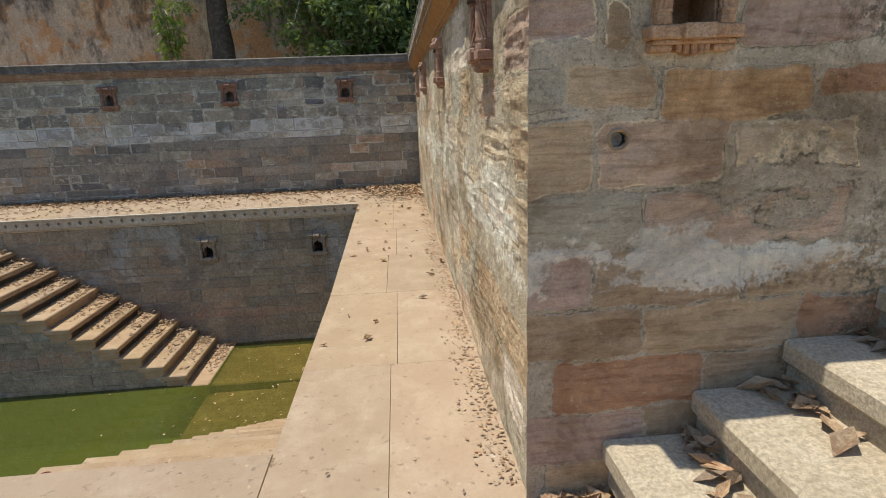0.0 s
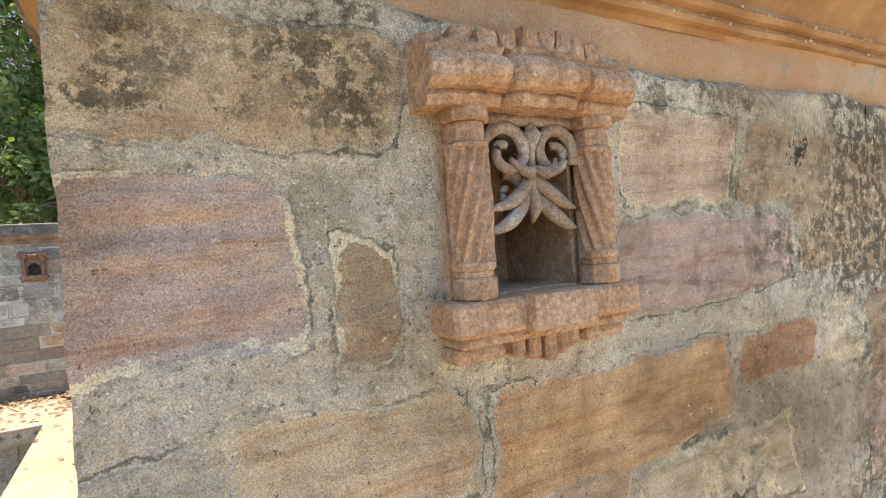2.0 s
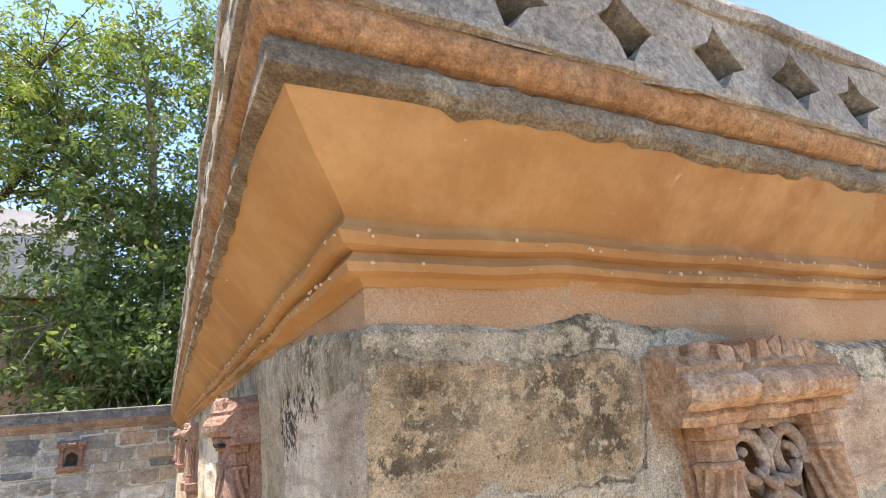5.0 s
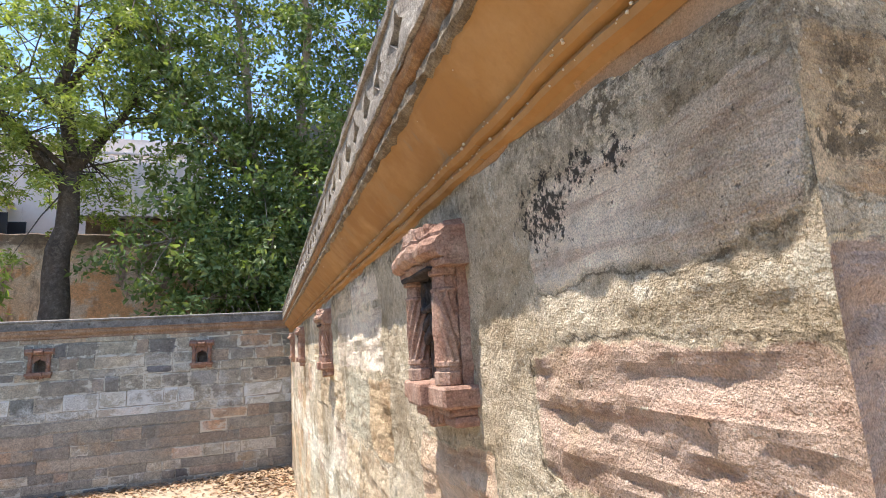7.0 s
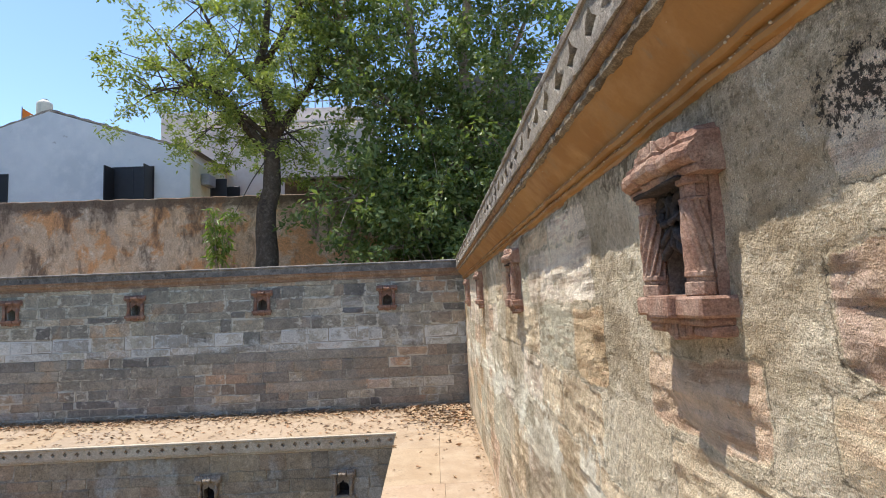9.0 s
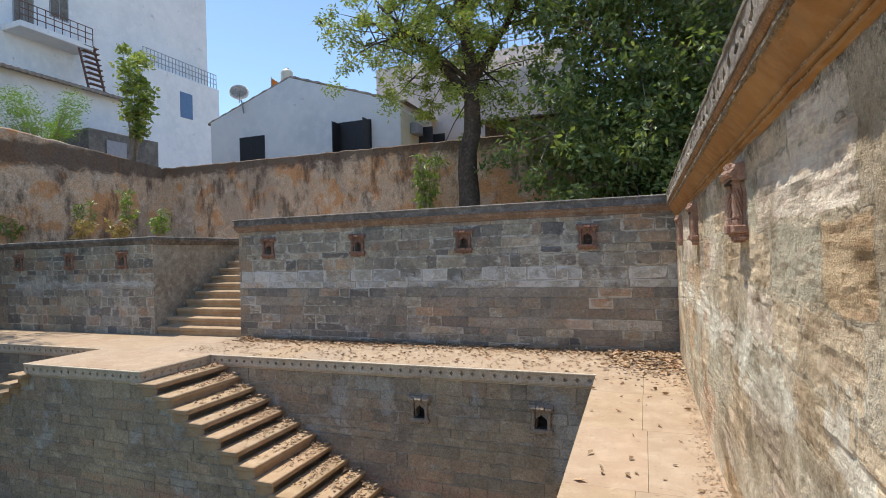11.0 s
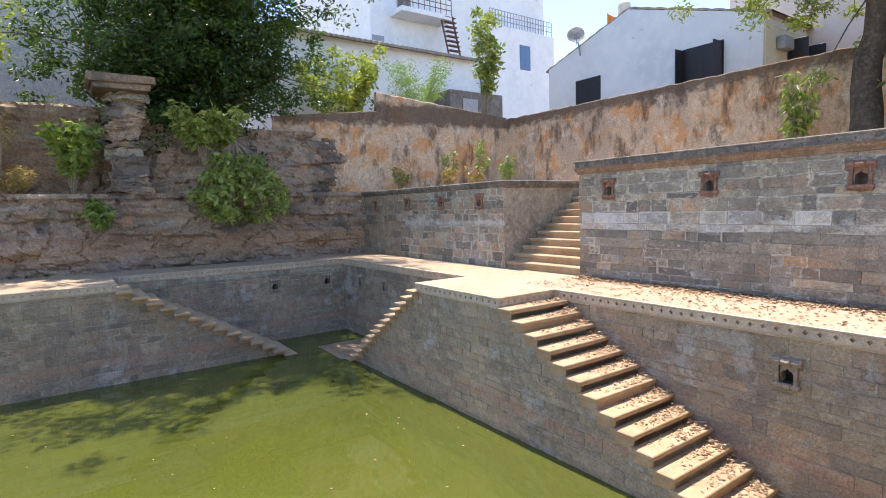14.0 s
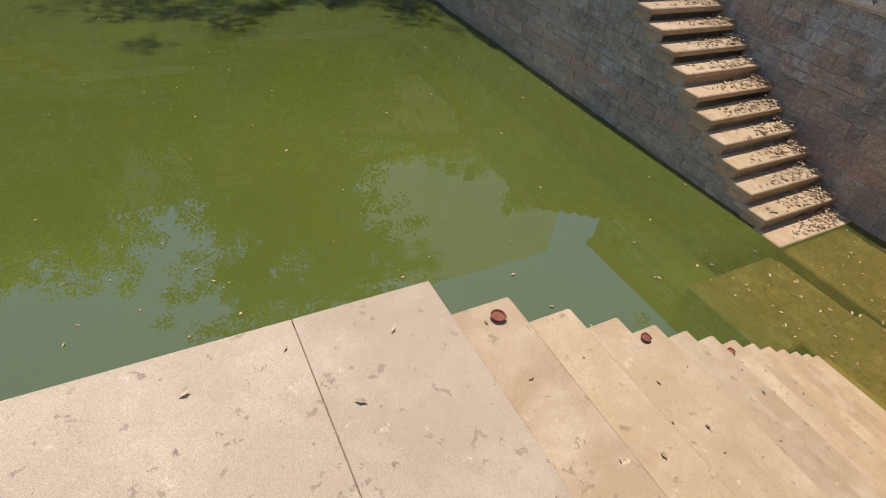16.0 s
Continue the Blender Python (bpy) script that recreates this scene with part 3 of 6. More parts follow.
def block_wall(parent, frame_m, blocks, limit, near, r, mats=None, joint=0.008, thick=0.09, pick=None):
    """The blocks of a wall: those nearest to the plan stretch 'near' are stones of their own, the rest one joined part."""
    mats = mats or (M_BLOCK, M_BLOCK_FAR)
    blocks = sorted(blocks, key=lambda b: abs((b[0] + b[1]) / 2 - near))
    rest = []
    for i, (a, b, z0, z1) in enumerate(blocks):
        m = frame_m @ Matrix.Translation(((a + b) / 2, 0.045 - r.uniform(0.0, 0.014), (z0 + z1) / 2)) @ Matrix.Diagonal((b - a - joint, thick, z1 - z0 - joint, 1))
        if i < limit:
            mat = (pick and pick((a + b) / 2, (z0 + z1) / 2)) or mats[0]
            if mat.name not in BLOCK_SETS:
                BLOCK_SETS[mat.name] = [me.copy() for me in BLOCKS]
                for me in BLOCK_SETS[mat.name]:
                    me.materials.append(mat)
            ob = new("stone_block", BLOCK_SETS[mat.name][r.randrange(8)])
            ob.parent = parent
            ob.matrix_basis = m
        else:
            rest.append((m, BLOCKS[r.randrange(8)]))
    if rest:
        vs, fs, rim = [], [], []
        for m, me in rest:
            o = len(vs)
            vs += [m @ v.co for v in me.vertices]
            rim += [d.value for d in me.attributes["rim"].data]
            fs += [[o + k for k in p.vertices] for p in me.polygons]
        me = bpy.data.meshes.new("stone_blocks")
        me.from_pydata(vs, [], fs)
        me.attributes.new("rim", "FLOAT", "POINT").data.foreach_set("value", rim)
        me.materials.append(mats[1])
        ob = new("stone_blocks", me)
        ob.parent = parent
        tagged(ob, kind="stuff")


def core_panels(bm, m, length, z0, z1, holes, depth=0.4, face=-0.003):
    """A wall's backing in boxes set round the holes."""
    cuts = sorted(holes)
    u = 0.0
    def piece(a, b, c, d):
        if b - a > 1e-4 and d - c > 1e-4:
            g = bmesh.ops.create_cube(bm, size=1.0, matrix=m @ Matrix.Translation(((a + b) / 2, face + depth / 2, (c + d) / 2)) @ Matrix.Diagonal((b - a, depth, d - c, 1)))
    for h0, h1, g0, g1 in cuts:
        piece(u, h0, z0, z1)
        piece(h0, h1, z0, g0)
        piece(h0, h1, g1, z1)
        u = h1
    piece(u, length, z0, z1)
    return bm


def fbm(p, octaves=4):
    return noise.fractal(Vector(p), 1.0, 2.0, octaves)


TINTS = {"tan": (0.50, 0.385, 0.255), "orange": (0.56, 0.375, 0.215), "mauve": (0.455, 0.345, 0.285), "brown": (0.39, 0.295, 0.20), "pale": (0.60, 0.52, 0.385),
         "pink": (0.53, 0.405, 0.305), "grey": (0.42, 0.39, 0.31), "red": (0.44, 0.26, 0.16), "sand": (0.54, 0.45, 0.33), "ash": (0.63, 0.56, 0.475)}


def rough_wall(name, m, length, z0, z1, res, stones, lime, holes, soots, wash, span=None, extra_dark=None):
    """An uneven masonry face as a fine grid. stones: (u0, u1, za, zb, tint, lichen, pale rim, worn depth) stand bare
    between smeared mortar;
    lime(u, z): how much lime lies there; wash(u): lower edge of the colour wash under the cornice; span: the stretch of
    u that is built; last, a function of (u, z): dark speckling besides the stones' lichen."""
    ua, ub = span or (0.0, length)
    nu, nz = int((ub - ua) / res) + 1, int((z1 - z0) / res) + 1
    stones = [q for q in stones if q[1] > ua - 0.1 and q[0] < ub + 0.1]
    rows_of = [[q for q in stones if q[2] - 0.1 < z0 + (z1 - z0) * j / (nz - 1) < q[3] + 0.1] for j in range(nz)]
    co, st, tn, li, so, lc, pl = [], [], [], [], [], [], []
    for j in range(nz):
        z = z0 + (z1 - z0) * j / (nz - 1)
        for i in range(nu):
            u = ua + (ub - ua) * i / (nu - 1)
            wob = 0.03 * fbm((u * 3.6, 7.3, z * 3.6), 4)
            best, tint, lich, pale, deep = 0.0, (0.45, 0.4, 0.3), 0.0, 0.0, 0.0
            uu, zz = u + wob, z + 0.7 * wob
            for a, b, c, d, t, q, k_, w in rows_of[j]:
                # rounded corners
                ex, ez = min(uu - a, b - uu), min(zz - c, d - zz)
                e = min(ex, ez) if max(ex, ez) > 0.03 or min(ex, ez) < 0 else 0.03 - math.hypot(0.03 - ex, 0.03 - ez)
                if e > -0.04:
                    k = min(1.0, max(0.0, 0.5 + e / 0.05))
                    if k > best:
                        best, tint, lich, pale, deep = k, TINTS[t], q * k, k_, w
            patch = fbm((u * 1.7 + 5, 3.1, z * 2.1), 4)
            best *= min(1.0, max(0.0, 1.5 + 1.3 * patch))
            lm = lime(u, z)
            if extra_dark:
                lich = max(lich, extra_dark(u, z))
            soot = 0.0
            for su, sz, sr in soots:
                d2 = ((u - su) / (sr * 1.4)) ** 2 + ((z - sz) / sr) ** 2
                if d2 < 1:
                    soot = max(soot, 1 - d2)
            y = -0.007 * patch - 0.005 * fbm((u * 9, 1, z * 9), 4) - 0.003 * fbm((u * 30, 2, z * 30), 2)
            bare = min(1.0, max(0.0, (best - 0.35) * 3))
            y -= 0.005 * bare * (0.3 + fbm((u * 2, 8, z * 14), 4))
            if deep:
                y += deep * bare * (0.35 + 0.8 * fbm((u * 2.6, 4, z * 24), 4) + 0.35 * fbm((u * 14, 6, z * 40), 2))
            if lm > 0.3:
                y -= 0.004 * min(1.0, lm)
            if z > 1.75:
                edge = wash(u) + 0.02 * fbm((u * 5.0, 17, 0.5), 5)
                f = min(1.0, max(0.0, (z - edge + 0.2) / 0.15))
                y += (min(max(y, -0.02), -0.012) - y) * f
                best *= min(1.0, max(0.0, 1 - (z - edge + 0.07) / 0.06))
                lich = max(lich, 0.45 * min(1.0, max(0.0, (z - edge + 0.14) / 0.08)))
                y += 0.042 * min(1.0, max(0.0, (z - edge) / 0.03 + 0.4))
            k0, k1 = max(0.0, 1 - u / 0.03), max(0.0, 1 - (length - u) / 0.03)
            ye = -0.012 - 0.006 * fbm((z * 7.0, 3, 1), 4) * (1.0 if z < 1.9 else 0.0)
            if z > 1.75:
                ye += 0.042 * min(1.0, max(0.0, (z - 2.05) / 0.03 + 0.4))
            y += (ye - y) * max(k0, k1)
            co.append(m @ Vector((u + ye * (k0 - k1), y, z)))
            st.append(best), tn.extend((*tint, 1.0)), li.append(lm), so.append(soot), lc.append(lich), pl.append(pale)
    fs = []
    for j in range(nz - 1):
        zc = z0 + (z1 - z0) * (j + 0.5) / (nz - 1)
        for i in range(nu - 1):
            uc = ua + (ub - ua) * (i + 0.5) / (nu - 1)
            if any(h0 < uc < h1 and g0 < zc < g1 for h0, h1, g0, g1 in holes):
                continue
            a = j * nu + i
            fs.append((a, a + 1, a + nu + 1, a + nu))
    me = bpy.data.meshes.new(name)
    me.from_pydata(co, [], fs)
    for key, vals in (("stone", st), ("lime", li), ("soot", so), ("lichen", lc), ("pale", pl)):
        me.attributes.new(key, "FLOAT", "POINT").data.foreach_set("value", vals)
    me.attributes.new("tint", "FLOAT_COLOR", "POINT").data.foreach_set("color", tn)
    me.materials.append(M_WALL)
    return me


def leaf_mesh(name, spots, size, r, aspect=0.42, droop=0.35, spread=1.0):
    """Folded leaf blades at the given spots."""
    n = len(spots)
    g = np.random.RandomState(r.randrange(10 ** 6))
    p = np.array(spots)
    d = g.normal(size=(n, 3)) * np.array([1, 1, 0.55 * spread]) - np.array([0, 0, droop])
    d /= np.linalg.norm(d, axis=1)[:, None]
    s = g.normal(size=(n, 3))
    s -= d * np.sum(s * d, axis=1)[:, None]
    s /= np.linalg.norm(s, axis=1)[:, None]
    nn = np.cross(d, s)
    ln = (size * g.uniform(0.6, 1.25, n))[:, None]
    w = ln * aspect
    v = np.stack([p, p + d * ln * 0.45 + s * w * 0.5 + nn * w * 0.18, p + d * ln, p + d * ln * 0.45 - s * w * 0.5 + nn * w * 0.18], axis=1).reshape(-1, 3)
    fs = []
    for k in range(n):
        o = 4 * k
        fs += [(o, o + 1, o + 2), (o, o + 2, o + 3)]
    me = bpy.data.meshes.new(name)
    me.from_pydata(v.tolist(), [], fs)
    return me


def clump_spots(centres, per, r, radius, flat=0.8):
    out = []
    for c in centres:
        k = radius * r.uniform(0.7, 1.3)
        for _ in range(per):
            while True:
                q = Vector((r.uniform(-1, 1), r.uniform(-1, 1), r.uniform(-1, 1)))
                if q.length < 1:
                    break
            q *= k * (0.55 + 0.45 * r.random())
            out.append((c[0] + q.x, c[1] + q.y, c[2] + q.z * flat))
    return out


def tree(name, label, base, forks, limb_r, leaf, size, clumps, per, crad, bark, aspect=0.42, droop=0.35, seed=1, extra=(), hang=0.0):
    """A trunk with limbs (each a list of points and start radius) and a crown of leaf clumps along the limbs' outer ends."""
    r = random.Random(seed)
    t = thing(name, label, "tree")
    t.location = base
    ends = []
    trunk = bmesh.new()
    for li, (pts, r0) in enumerate(forks):
        k = len(pts)
        fine, rad = [], []
        for i in range(k - 1):
            for s in range(4):
                f = s / 4
                p = Vector(pts[i]).lerp(Vector(pts[i + 1]), f)
                p += Vector((r.uniform(-1, 1), r.uniform(-1, 1), 0)) * r0 * 0.22
                fine.append(p)
                rad.append(r0 * (1 - 0.8 * ((i + f) / (k - 1))))
        fine.append(Vector(pts[-1]))
        rad.append(r0 * 0.18)
        add_tube(trunk, fine, rad, 10 if r0 > 0.1 else 6)
        ends += [(p, rr) for p, rr in zip(fine, rad) if li > 0 or p.z > fine[-1].z * 0.75]
    centres = [Vector(c) for c in extra]
    tw = bmesh.new()
    for _ in range(clumps):
        p, rr = ends[r.randrange(len(ends))]
        c = p + Vector((r.gauss(0, 1), r.gauss(0, 1), r.gauss(0.1 - hang, 0.75))) * limb_r
        centres.append(c)
        if len(centres) % 2 == 0:
            q = p.lerp(c, 0.5) + Vector((0, 0, 0.1))
            add_tube(tw, [p, q, c], [0.02, 0.014, 0.005], 4, False)
    part("trunk", trunk, bark, t, smooth=True)
    part("branch", tw, bark, t)
    part("crown", leaf_mesh("crown", clump_spots(centres, per, r, crad), size, r, aspect, droop), leaf, t)
    return t


# ---- the large structure ----
FZ = -0.05          # north ledge
WATER = -2.47
NY = 9.0            # face of the upper north wall
LY = 7.40           # face of the lower north wall
WX = -1.12          # edge of the east walkway
PWX = -17.25        # face of the lower west wall
RISE, RUN = 0.172, 0.30
PX, PY = -2.235, 0.425   # pool corner of the east platform
WPX = -15.5             # face of the west platform
XS, XW = -7.71, -10.36  # east and west edge of the north platform

EN = [0.80, 3.02, 5.5, 7.6]


def niche_hole(u, z, w=0.16, h=0.22):
    return (u - w / 2, u + w / 2, z, z + h)


# floors
floor = thing("floor", "sandstone paved walkways round the pool", "floor", kind="structure")
part("paving_bed", box(WX + 0.12, 0.3, -12, NY + 0.3, -0.4, -0.06), M_MORTAR, floor)
part("paving_bed", box(PWX - 2.2, WX + 0.01, LY + 0.02, NY + 0.3, -0.4, -0.075), M_MORTAR, floor)
part("paving_bed", box(PX + 0.03, WX + 0.1, -3.3, PY - 0.02, -0.4, 0.053), M_SOIL, floor)
part("paving_bed", box(XW, XS - 0.05, 5.98, LY + 0.02, -0.4, -0.075), M_MORTAR, floor)
part("paving_bed", box(PWX - 2.2, PWX + 0.02, -9, LY + 0.02, -0.4, -0.075), M_MORTAR, floor)


def slab(x0, x1, y0, y1, za, zb, parent, mat=None, r=rng):
    """A paving slab whose top falls from za at y0 to zb at y1."""
    bm = box(x0 + 0.001, x1 - 0.001, y0 + 0.001, y1 - 0.001, -0.11, 0.0, 0.0018)
    dz = r.uniform(-0.001, 0.001)
    for v in bm.verts:
        f = (v.co.y - y0) / (y1 - y0)
        v.co.z += za + (zb - za) * f + dz
    return part("paving_slab", bm, mat or M_SAND, parent)


def fall(y):
    return 0.06 - 0.11 * min(1.0, max(0.0, y / 7.4))


def brink(y):
    """Pool edge of the walkway, which narrows towards the corner platform."""
    return -1.035 - 0.09 * min(1.0, max(0.0, (y - 2.5) / 4.9))


y = -11.5
while y < LY - 0.1:
    y1 = min(y + rng.uniform(1.1, 1.5), LY)
    if LY - y1 < 0.3:
        y1 = LY
    xm = rng.uniform(-0.62, -0.45)
    sl = slab(WX, xm, y, y1, fall(y), fall(y1), floor)
    for v in sl.data.vertices:
        if v.co.x < WX + 0.05:
            v.co.x += brink(v.co.y) - WX
    slab(xm, 0.02, y, y1, fall(y), fall(y1), floor)
    y = y1
x = -0.0
while x > PWX - 2.0:
    x1 = x - rng.uniform(0.7, 1.1)
    ym = LY + rng.uniform(0.7, 0.95)
    slab(x1, x, LY - 0.03, ym, FZ, FZ, floor)
    slab(x1, x, ym, NY + 0.05, FZ, FZ, floor)
    x = x1
for k in range(3):
    slab(XW - 0.03 + k * 0.893, XW - 0.03 + (k + 1) * 0.893, 5.95, LY - 0.03, FZ, FZ, floor)
for y0, y1 in ((-3.3, -2.3), (-2.3, -1.25), (-1.25, 0.03), (0.03, PY)):
    slab(PX, brink(0), y0, y1, 0.06, 0.06, floor)
y = LY - 0.03
while y > -8.5:
    slab(PWX - 1.5, PWX + 0.03, y - 1.0, y, FZ, FZ, floor)
    y -= 1.0

# the block at the corner of the walkway: two smeared masonry faces under one cornice
wall_block = thing("wall_east", "mortar-smeared sandstone masonry wall along the walkway", "wall", kind="structure")


def east_stones():
    """West face, by distance y from the corner: laid stones near the corner, then random courses."""
    r, out = random.Random(3), []
    def laid(y0, y1, za, zb, tint, lichen=0.0, pale=0.0, deep=0.0):
        out.append((9.05 - y1, 9.05 - y0, za, zb, tint, lichen, pale, deep))
    laid(0.005, 0.40, 1.865, 1.995, "ash", 0.05, 0.3)
    laid(-0.02, 0.43, 1.605, 1.79, "mauve", 0.1, 0.3, 0.012)
    laid(0.01, 0.47, 1.45, 1.585, "sand", 0.0, 0.3, 0.003)
    laid(0.60, 1.05, 1.44, 1.60, "pink", 0.0, 0.3, 0.006)
    laid(-0.02, 0.35, 1.24, 1.43, "brown", 0.2, 0.4, 0.008)
    laid(0.37, 0.95, 1.25, 1.42, "sand", 0.0, 0.4, 0.008)
    z = 0.0
    for h in (0.24, 0.22, 0.26, 0.25, 0.22, 0.24, 0.27, 0.25, 0.2):
        u = -r.uniform(0, 0.5)
        while u < 9.2:
            w = r.uniform(0.35, 0.8)
            if r.random() < 0.85 and (u > 1.1 or z < 1.0):
                laid(u + 0.01, u + w - 0.01, z + 0.01, z + h - 0.012, r.choice(("sand", "sand", "tan", "pink", "grey", "ash")), r.choice((0.0, 0.0, 0.2)), r.choice((0.0, 0.4)), 0.006)
            u += w
        z += h
    return out


SOUTH_STONES = []


def south_stone(u0, u1, za, zb, tint, lichen=0.0, pale=0.0, deep=0.0):
    SOUTH_STONES.append((u0, u1, za, zb, tint, lichen, pale, deep))


# under the wash
south_stone(-0.02, 0.315, 1.885, 2.02, "tan", 0.5)
south_stone(-0.02, 0.185, 1.672, 1.85, "mauve", 0.0, 1.0, 0.012)
south_stone(0.225, 0.305, 1.645, 1.785, "brown", 0.2, 1.0, 0.004)
south_stone(0.66, 0.94, 1.81, 1.955, "pink", 0.1, 0.5)
south_stone(0.65, 1.10, 1.655, 1.79, "mauve")
south_stone(0.97, 1.12, 1.81, 1.96, "brown", 0.5)
south_stone(1.13, 1.65, 1.66, 1.93, "brown", 0.5)
# beside and below the niche
south_stone(0.10, 0.385, 1.475, 1.60, "tan", 0.0, 0.2, 0.004)
south_stone(-0.02, 0.10, 1.48, 1.595, "grey", 0.35)
south_stone(0.415, 0.91, 1.435, 1.59, "orange", 0.0, 0.3)
south_stone(0.935, 1.17, 1.49, 1.58, "red", 0.5, 0.2)
south_stone(1.19, 1.36, 1.475, 1.60, "pale", 0.0, 0.3)
south_stone(1.38, 1.95, 1.44, 1.62, "brown", 0.4)
# the course with the hole
south_stone(-0.02, 0.195, 1.22, 1.445, "tan", 0.0, 0.5)
south_stone(0.215, 0.655, 1.225, 1.435, "pink", 0.0, 0.8)
south_stone(0.685, 1.085, 1.255, 1.425, "sand", 0.0, 1.0)
south_stone(1.35, 1.72, 1.20, 1.41, "mauve", 0.2, 0.5)
south_stone(1.75, 2.5, 1.2, 1.42, "brown", 0.3)
# lower courses, browner
south_stone(-0.02, 0.36, 1.03, 1.205, "grey", 0.0)
south_stone(0.38, 1.1, 1.02, 1.20, "pink", 0.1)
south_stone(-0.02, 0.21, 0.83, 1.015, "mauve", 0.1)
south_stone(0.225, 0.74, 0.82, 1.01, "brown", 0.1)
south_stone(0.76, 1.5, 0.82, 1.0, "tan", 0.3)
for k, (za, zb) in enumerate(((0.63, 0.81), (0.42, 0.62), (0.22, 0.41), (0.02, 0.21))):
    for q in range(5):
        a = -0.15 + q * 0.56 + 0.23 * (k % 2)
        south_stone(max(-0.02, a), a + 0.55, za, zb, ("brown", "tan", "red", "brown", "mauve")[(q + 2 * k) % 5], 0.15, 0.1)


def fade(v, lo, hi):
    return min(1.0, max(0.0, (v - lo) / (hi - lo)))


def south_lime(u, z):
    main = 1.15 * max(0.0, 1 - abs(z - 1.0 - 0.03 * fbm((u * 2, 0, 0), 2)) / 0.22) * (1 - 0.45 * fade(u, 0.7, 1.1))
    return main * min(1.0, max(0.0, 0.8 + 1.8 * fbm((u * 2.3, 9, z * 5), 4)))


def west_lime(u, z):
    main = max(0.0, 1 - abs(z - 1.05 - 0.05 * fbm((u, 0, 0), 2)) / 0.36) * min(1.0, max(0.0, 0.8 + 2.0 * fbm((u * 1.6, 9, z * 5), 4)))
    y = 9.05 - u
    patch = max(0.0, 1 - abs(z - 1.835) / 0.04) * fade(0.30 - y, 0.0, 0.1)
    return max(main, 0.6 * patch, 0.15 + 0.3 * fbm((u * 3, 2, z * 3), 3) if y < 1.2 and z > 1.6 else 0.0)


TOPZ = 2.088
NZ = 1.72           # sill of the niches in the west face
e_holes = [niche_hole(9.05 - y, NZ, 0.14, 0.2) for y in EN]
mWF = plane_frame((0, 9.05, 0), (0, -1, 0), (-1, 0, 0))
west_soot = [(8.69, 1.965, 0.13), (8.78, 1.99, 0.07), (8.86, 1.985, 0.05)]
for a, b, res in ((0.0, 7.455, 0.022), (7.45, 9.05, 0.011)):
    part("west_face", rough_wall("west_face", mWF, 9.05, -0.12, TOPZ, res, east_stones(), west_lime, e_holes, west_soot, lambda u: 2.06 + 0.03 * fade(9.05 - u, 0.1, 0.5), (a, b)), M_WALL, wall_block)
mSF = plane_frame((0, 0, 0), (1, 0, 0), (0, -1, 0))
# south face: dark speckling thickens away from the corner and towards the bottom
for a, b, res in ((0.0, 1.405, 0.009), (1.40, 3.3, 0.018)):
    part("south_face", rough_wall("south_face", mSF, 3.3, -0.12, TOPZ, res, SOUTH_STONES, south_lime, [niche_hole(0.478, 1.70, 0.14, 0.2), (0.254, 0.306, 1.354, 1.406)], [(1.14, 1.90, 0.075)],
         lambda u: 2.06 - 0.04 * fade(u, 0.05, 0.75), (a, b), lambda u, z: (0.42 * fade(u, 0.75, 1.3) + 0.22 * fade(u, 0.55, 0.9) * fade(z, 1.55, 1.7)) * fade(z, 0.2, 0.5) + 0.16 * fade(0.9 - z, 0.0, 0.3)), M_WALL, wall_block)
part("core", core_panels(core_panels(bmesh.new(), plane_frame((0, 9.4, 0), (0, -1, 0), (-1, 0, 0)), 9.37, -2.6, 2.4, [(a + 0.35, b + 0.35, c, d) for a, b, c, d in sorted(e_holes)], 0.3, 0.04),
     plane_frame((0.34, 0, 0), (1, 0, 0), (0, -1, 0)), 3.0, -0.3, 2.4, [(0.07, 0.21, 1.70, 1.90)], 0.3, 0.04), M_MORTAR, wall_block)

CORN = [(-0.03, 1.95), (-0.024, 1.98), (-0.004, 2.015), (0.005, 2.04), (0.007, 2.08), (0.013, 2.088), (0.025, 2.091), (0.028, 2.099), (0.022, 2.106), (0.020, 2.111), (0.032, 2.114), (0.038, 2.123), (0.031, 2.132), (0.028, 2.14), (0.042, 2.155),
        (0.072, 2.185), (0.096, 2.215), (0.102, 2.226)]
LIP = [(0.08, 2.216), (0.106, 2.224), (0.114, 2.231), (0.113, 2.25), (0.106, 2.258), (0.09, 2.27)]
FILLET = [(0.085, 2.256), (0.110, 2.264), (0.119, 2.272), (0.125, 2.285), (0.122, 2.30), (0.0, 2.30)]
cornice = thing("cornice", "ochre-washed moulded stone cornice with worn lip", "cornice", kind="structure")
corner_path = [(3.3, 0.0), (0.0, 0.0), (0.0, NY - 0.16)]


def fine_path(path, step):
    out = []
    for a, c in zip(path, path[1:]):
        a, c = Vector(a), Vector(c)
        k = max(1, int((c - a).length / step))
        out += [a.lerp(c, q / k) for q in range(k)]
    return [tuple(p) for p in out] + [path[-1]]


def worn(bm, amp, scale, seed):
    for v in bm.verts:
        q = Vector((fbm((v.co.x * scale, v.co.y * scale, v.co.z * scale + seed), 3), fbm((v.co.y * scale + 7, v.co.x * scale, v.co.z * scale + seed), 3), fbm((v.co.z * scale + 3, v.co.x * scale, v.co.y * scale + seed), 3)))
        v.co += q * amp
    return bm


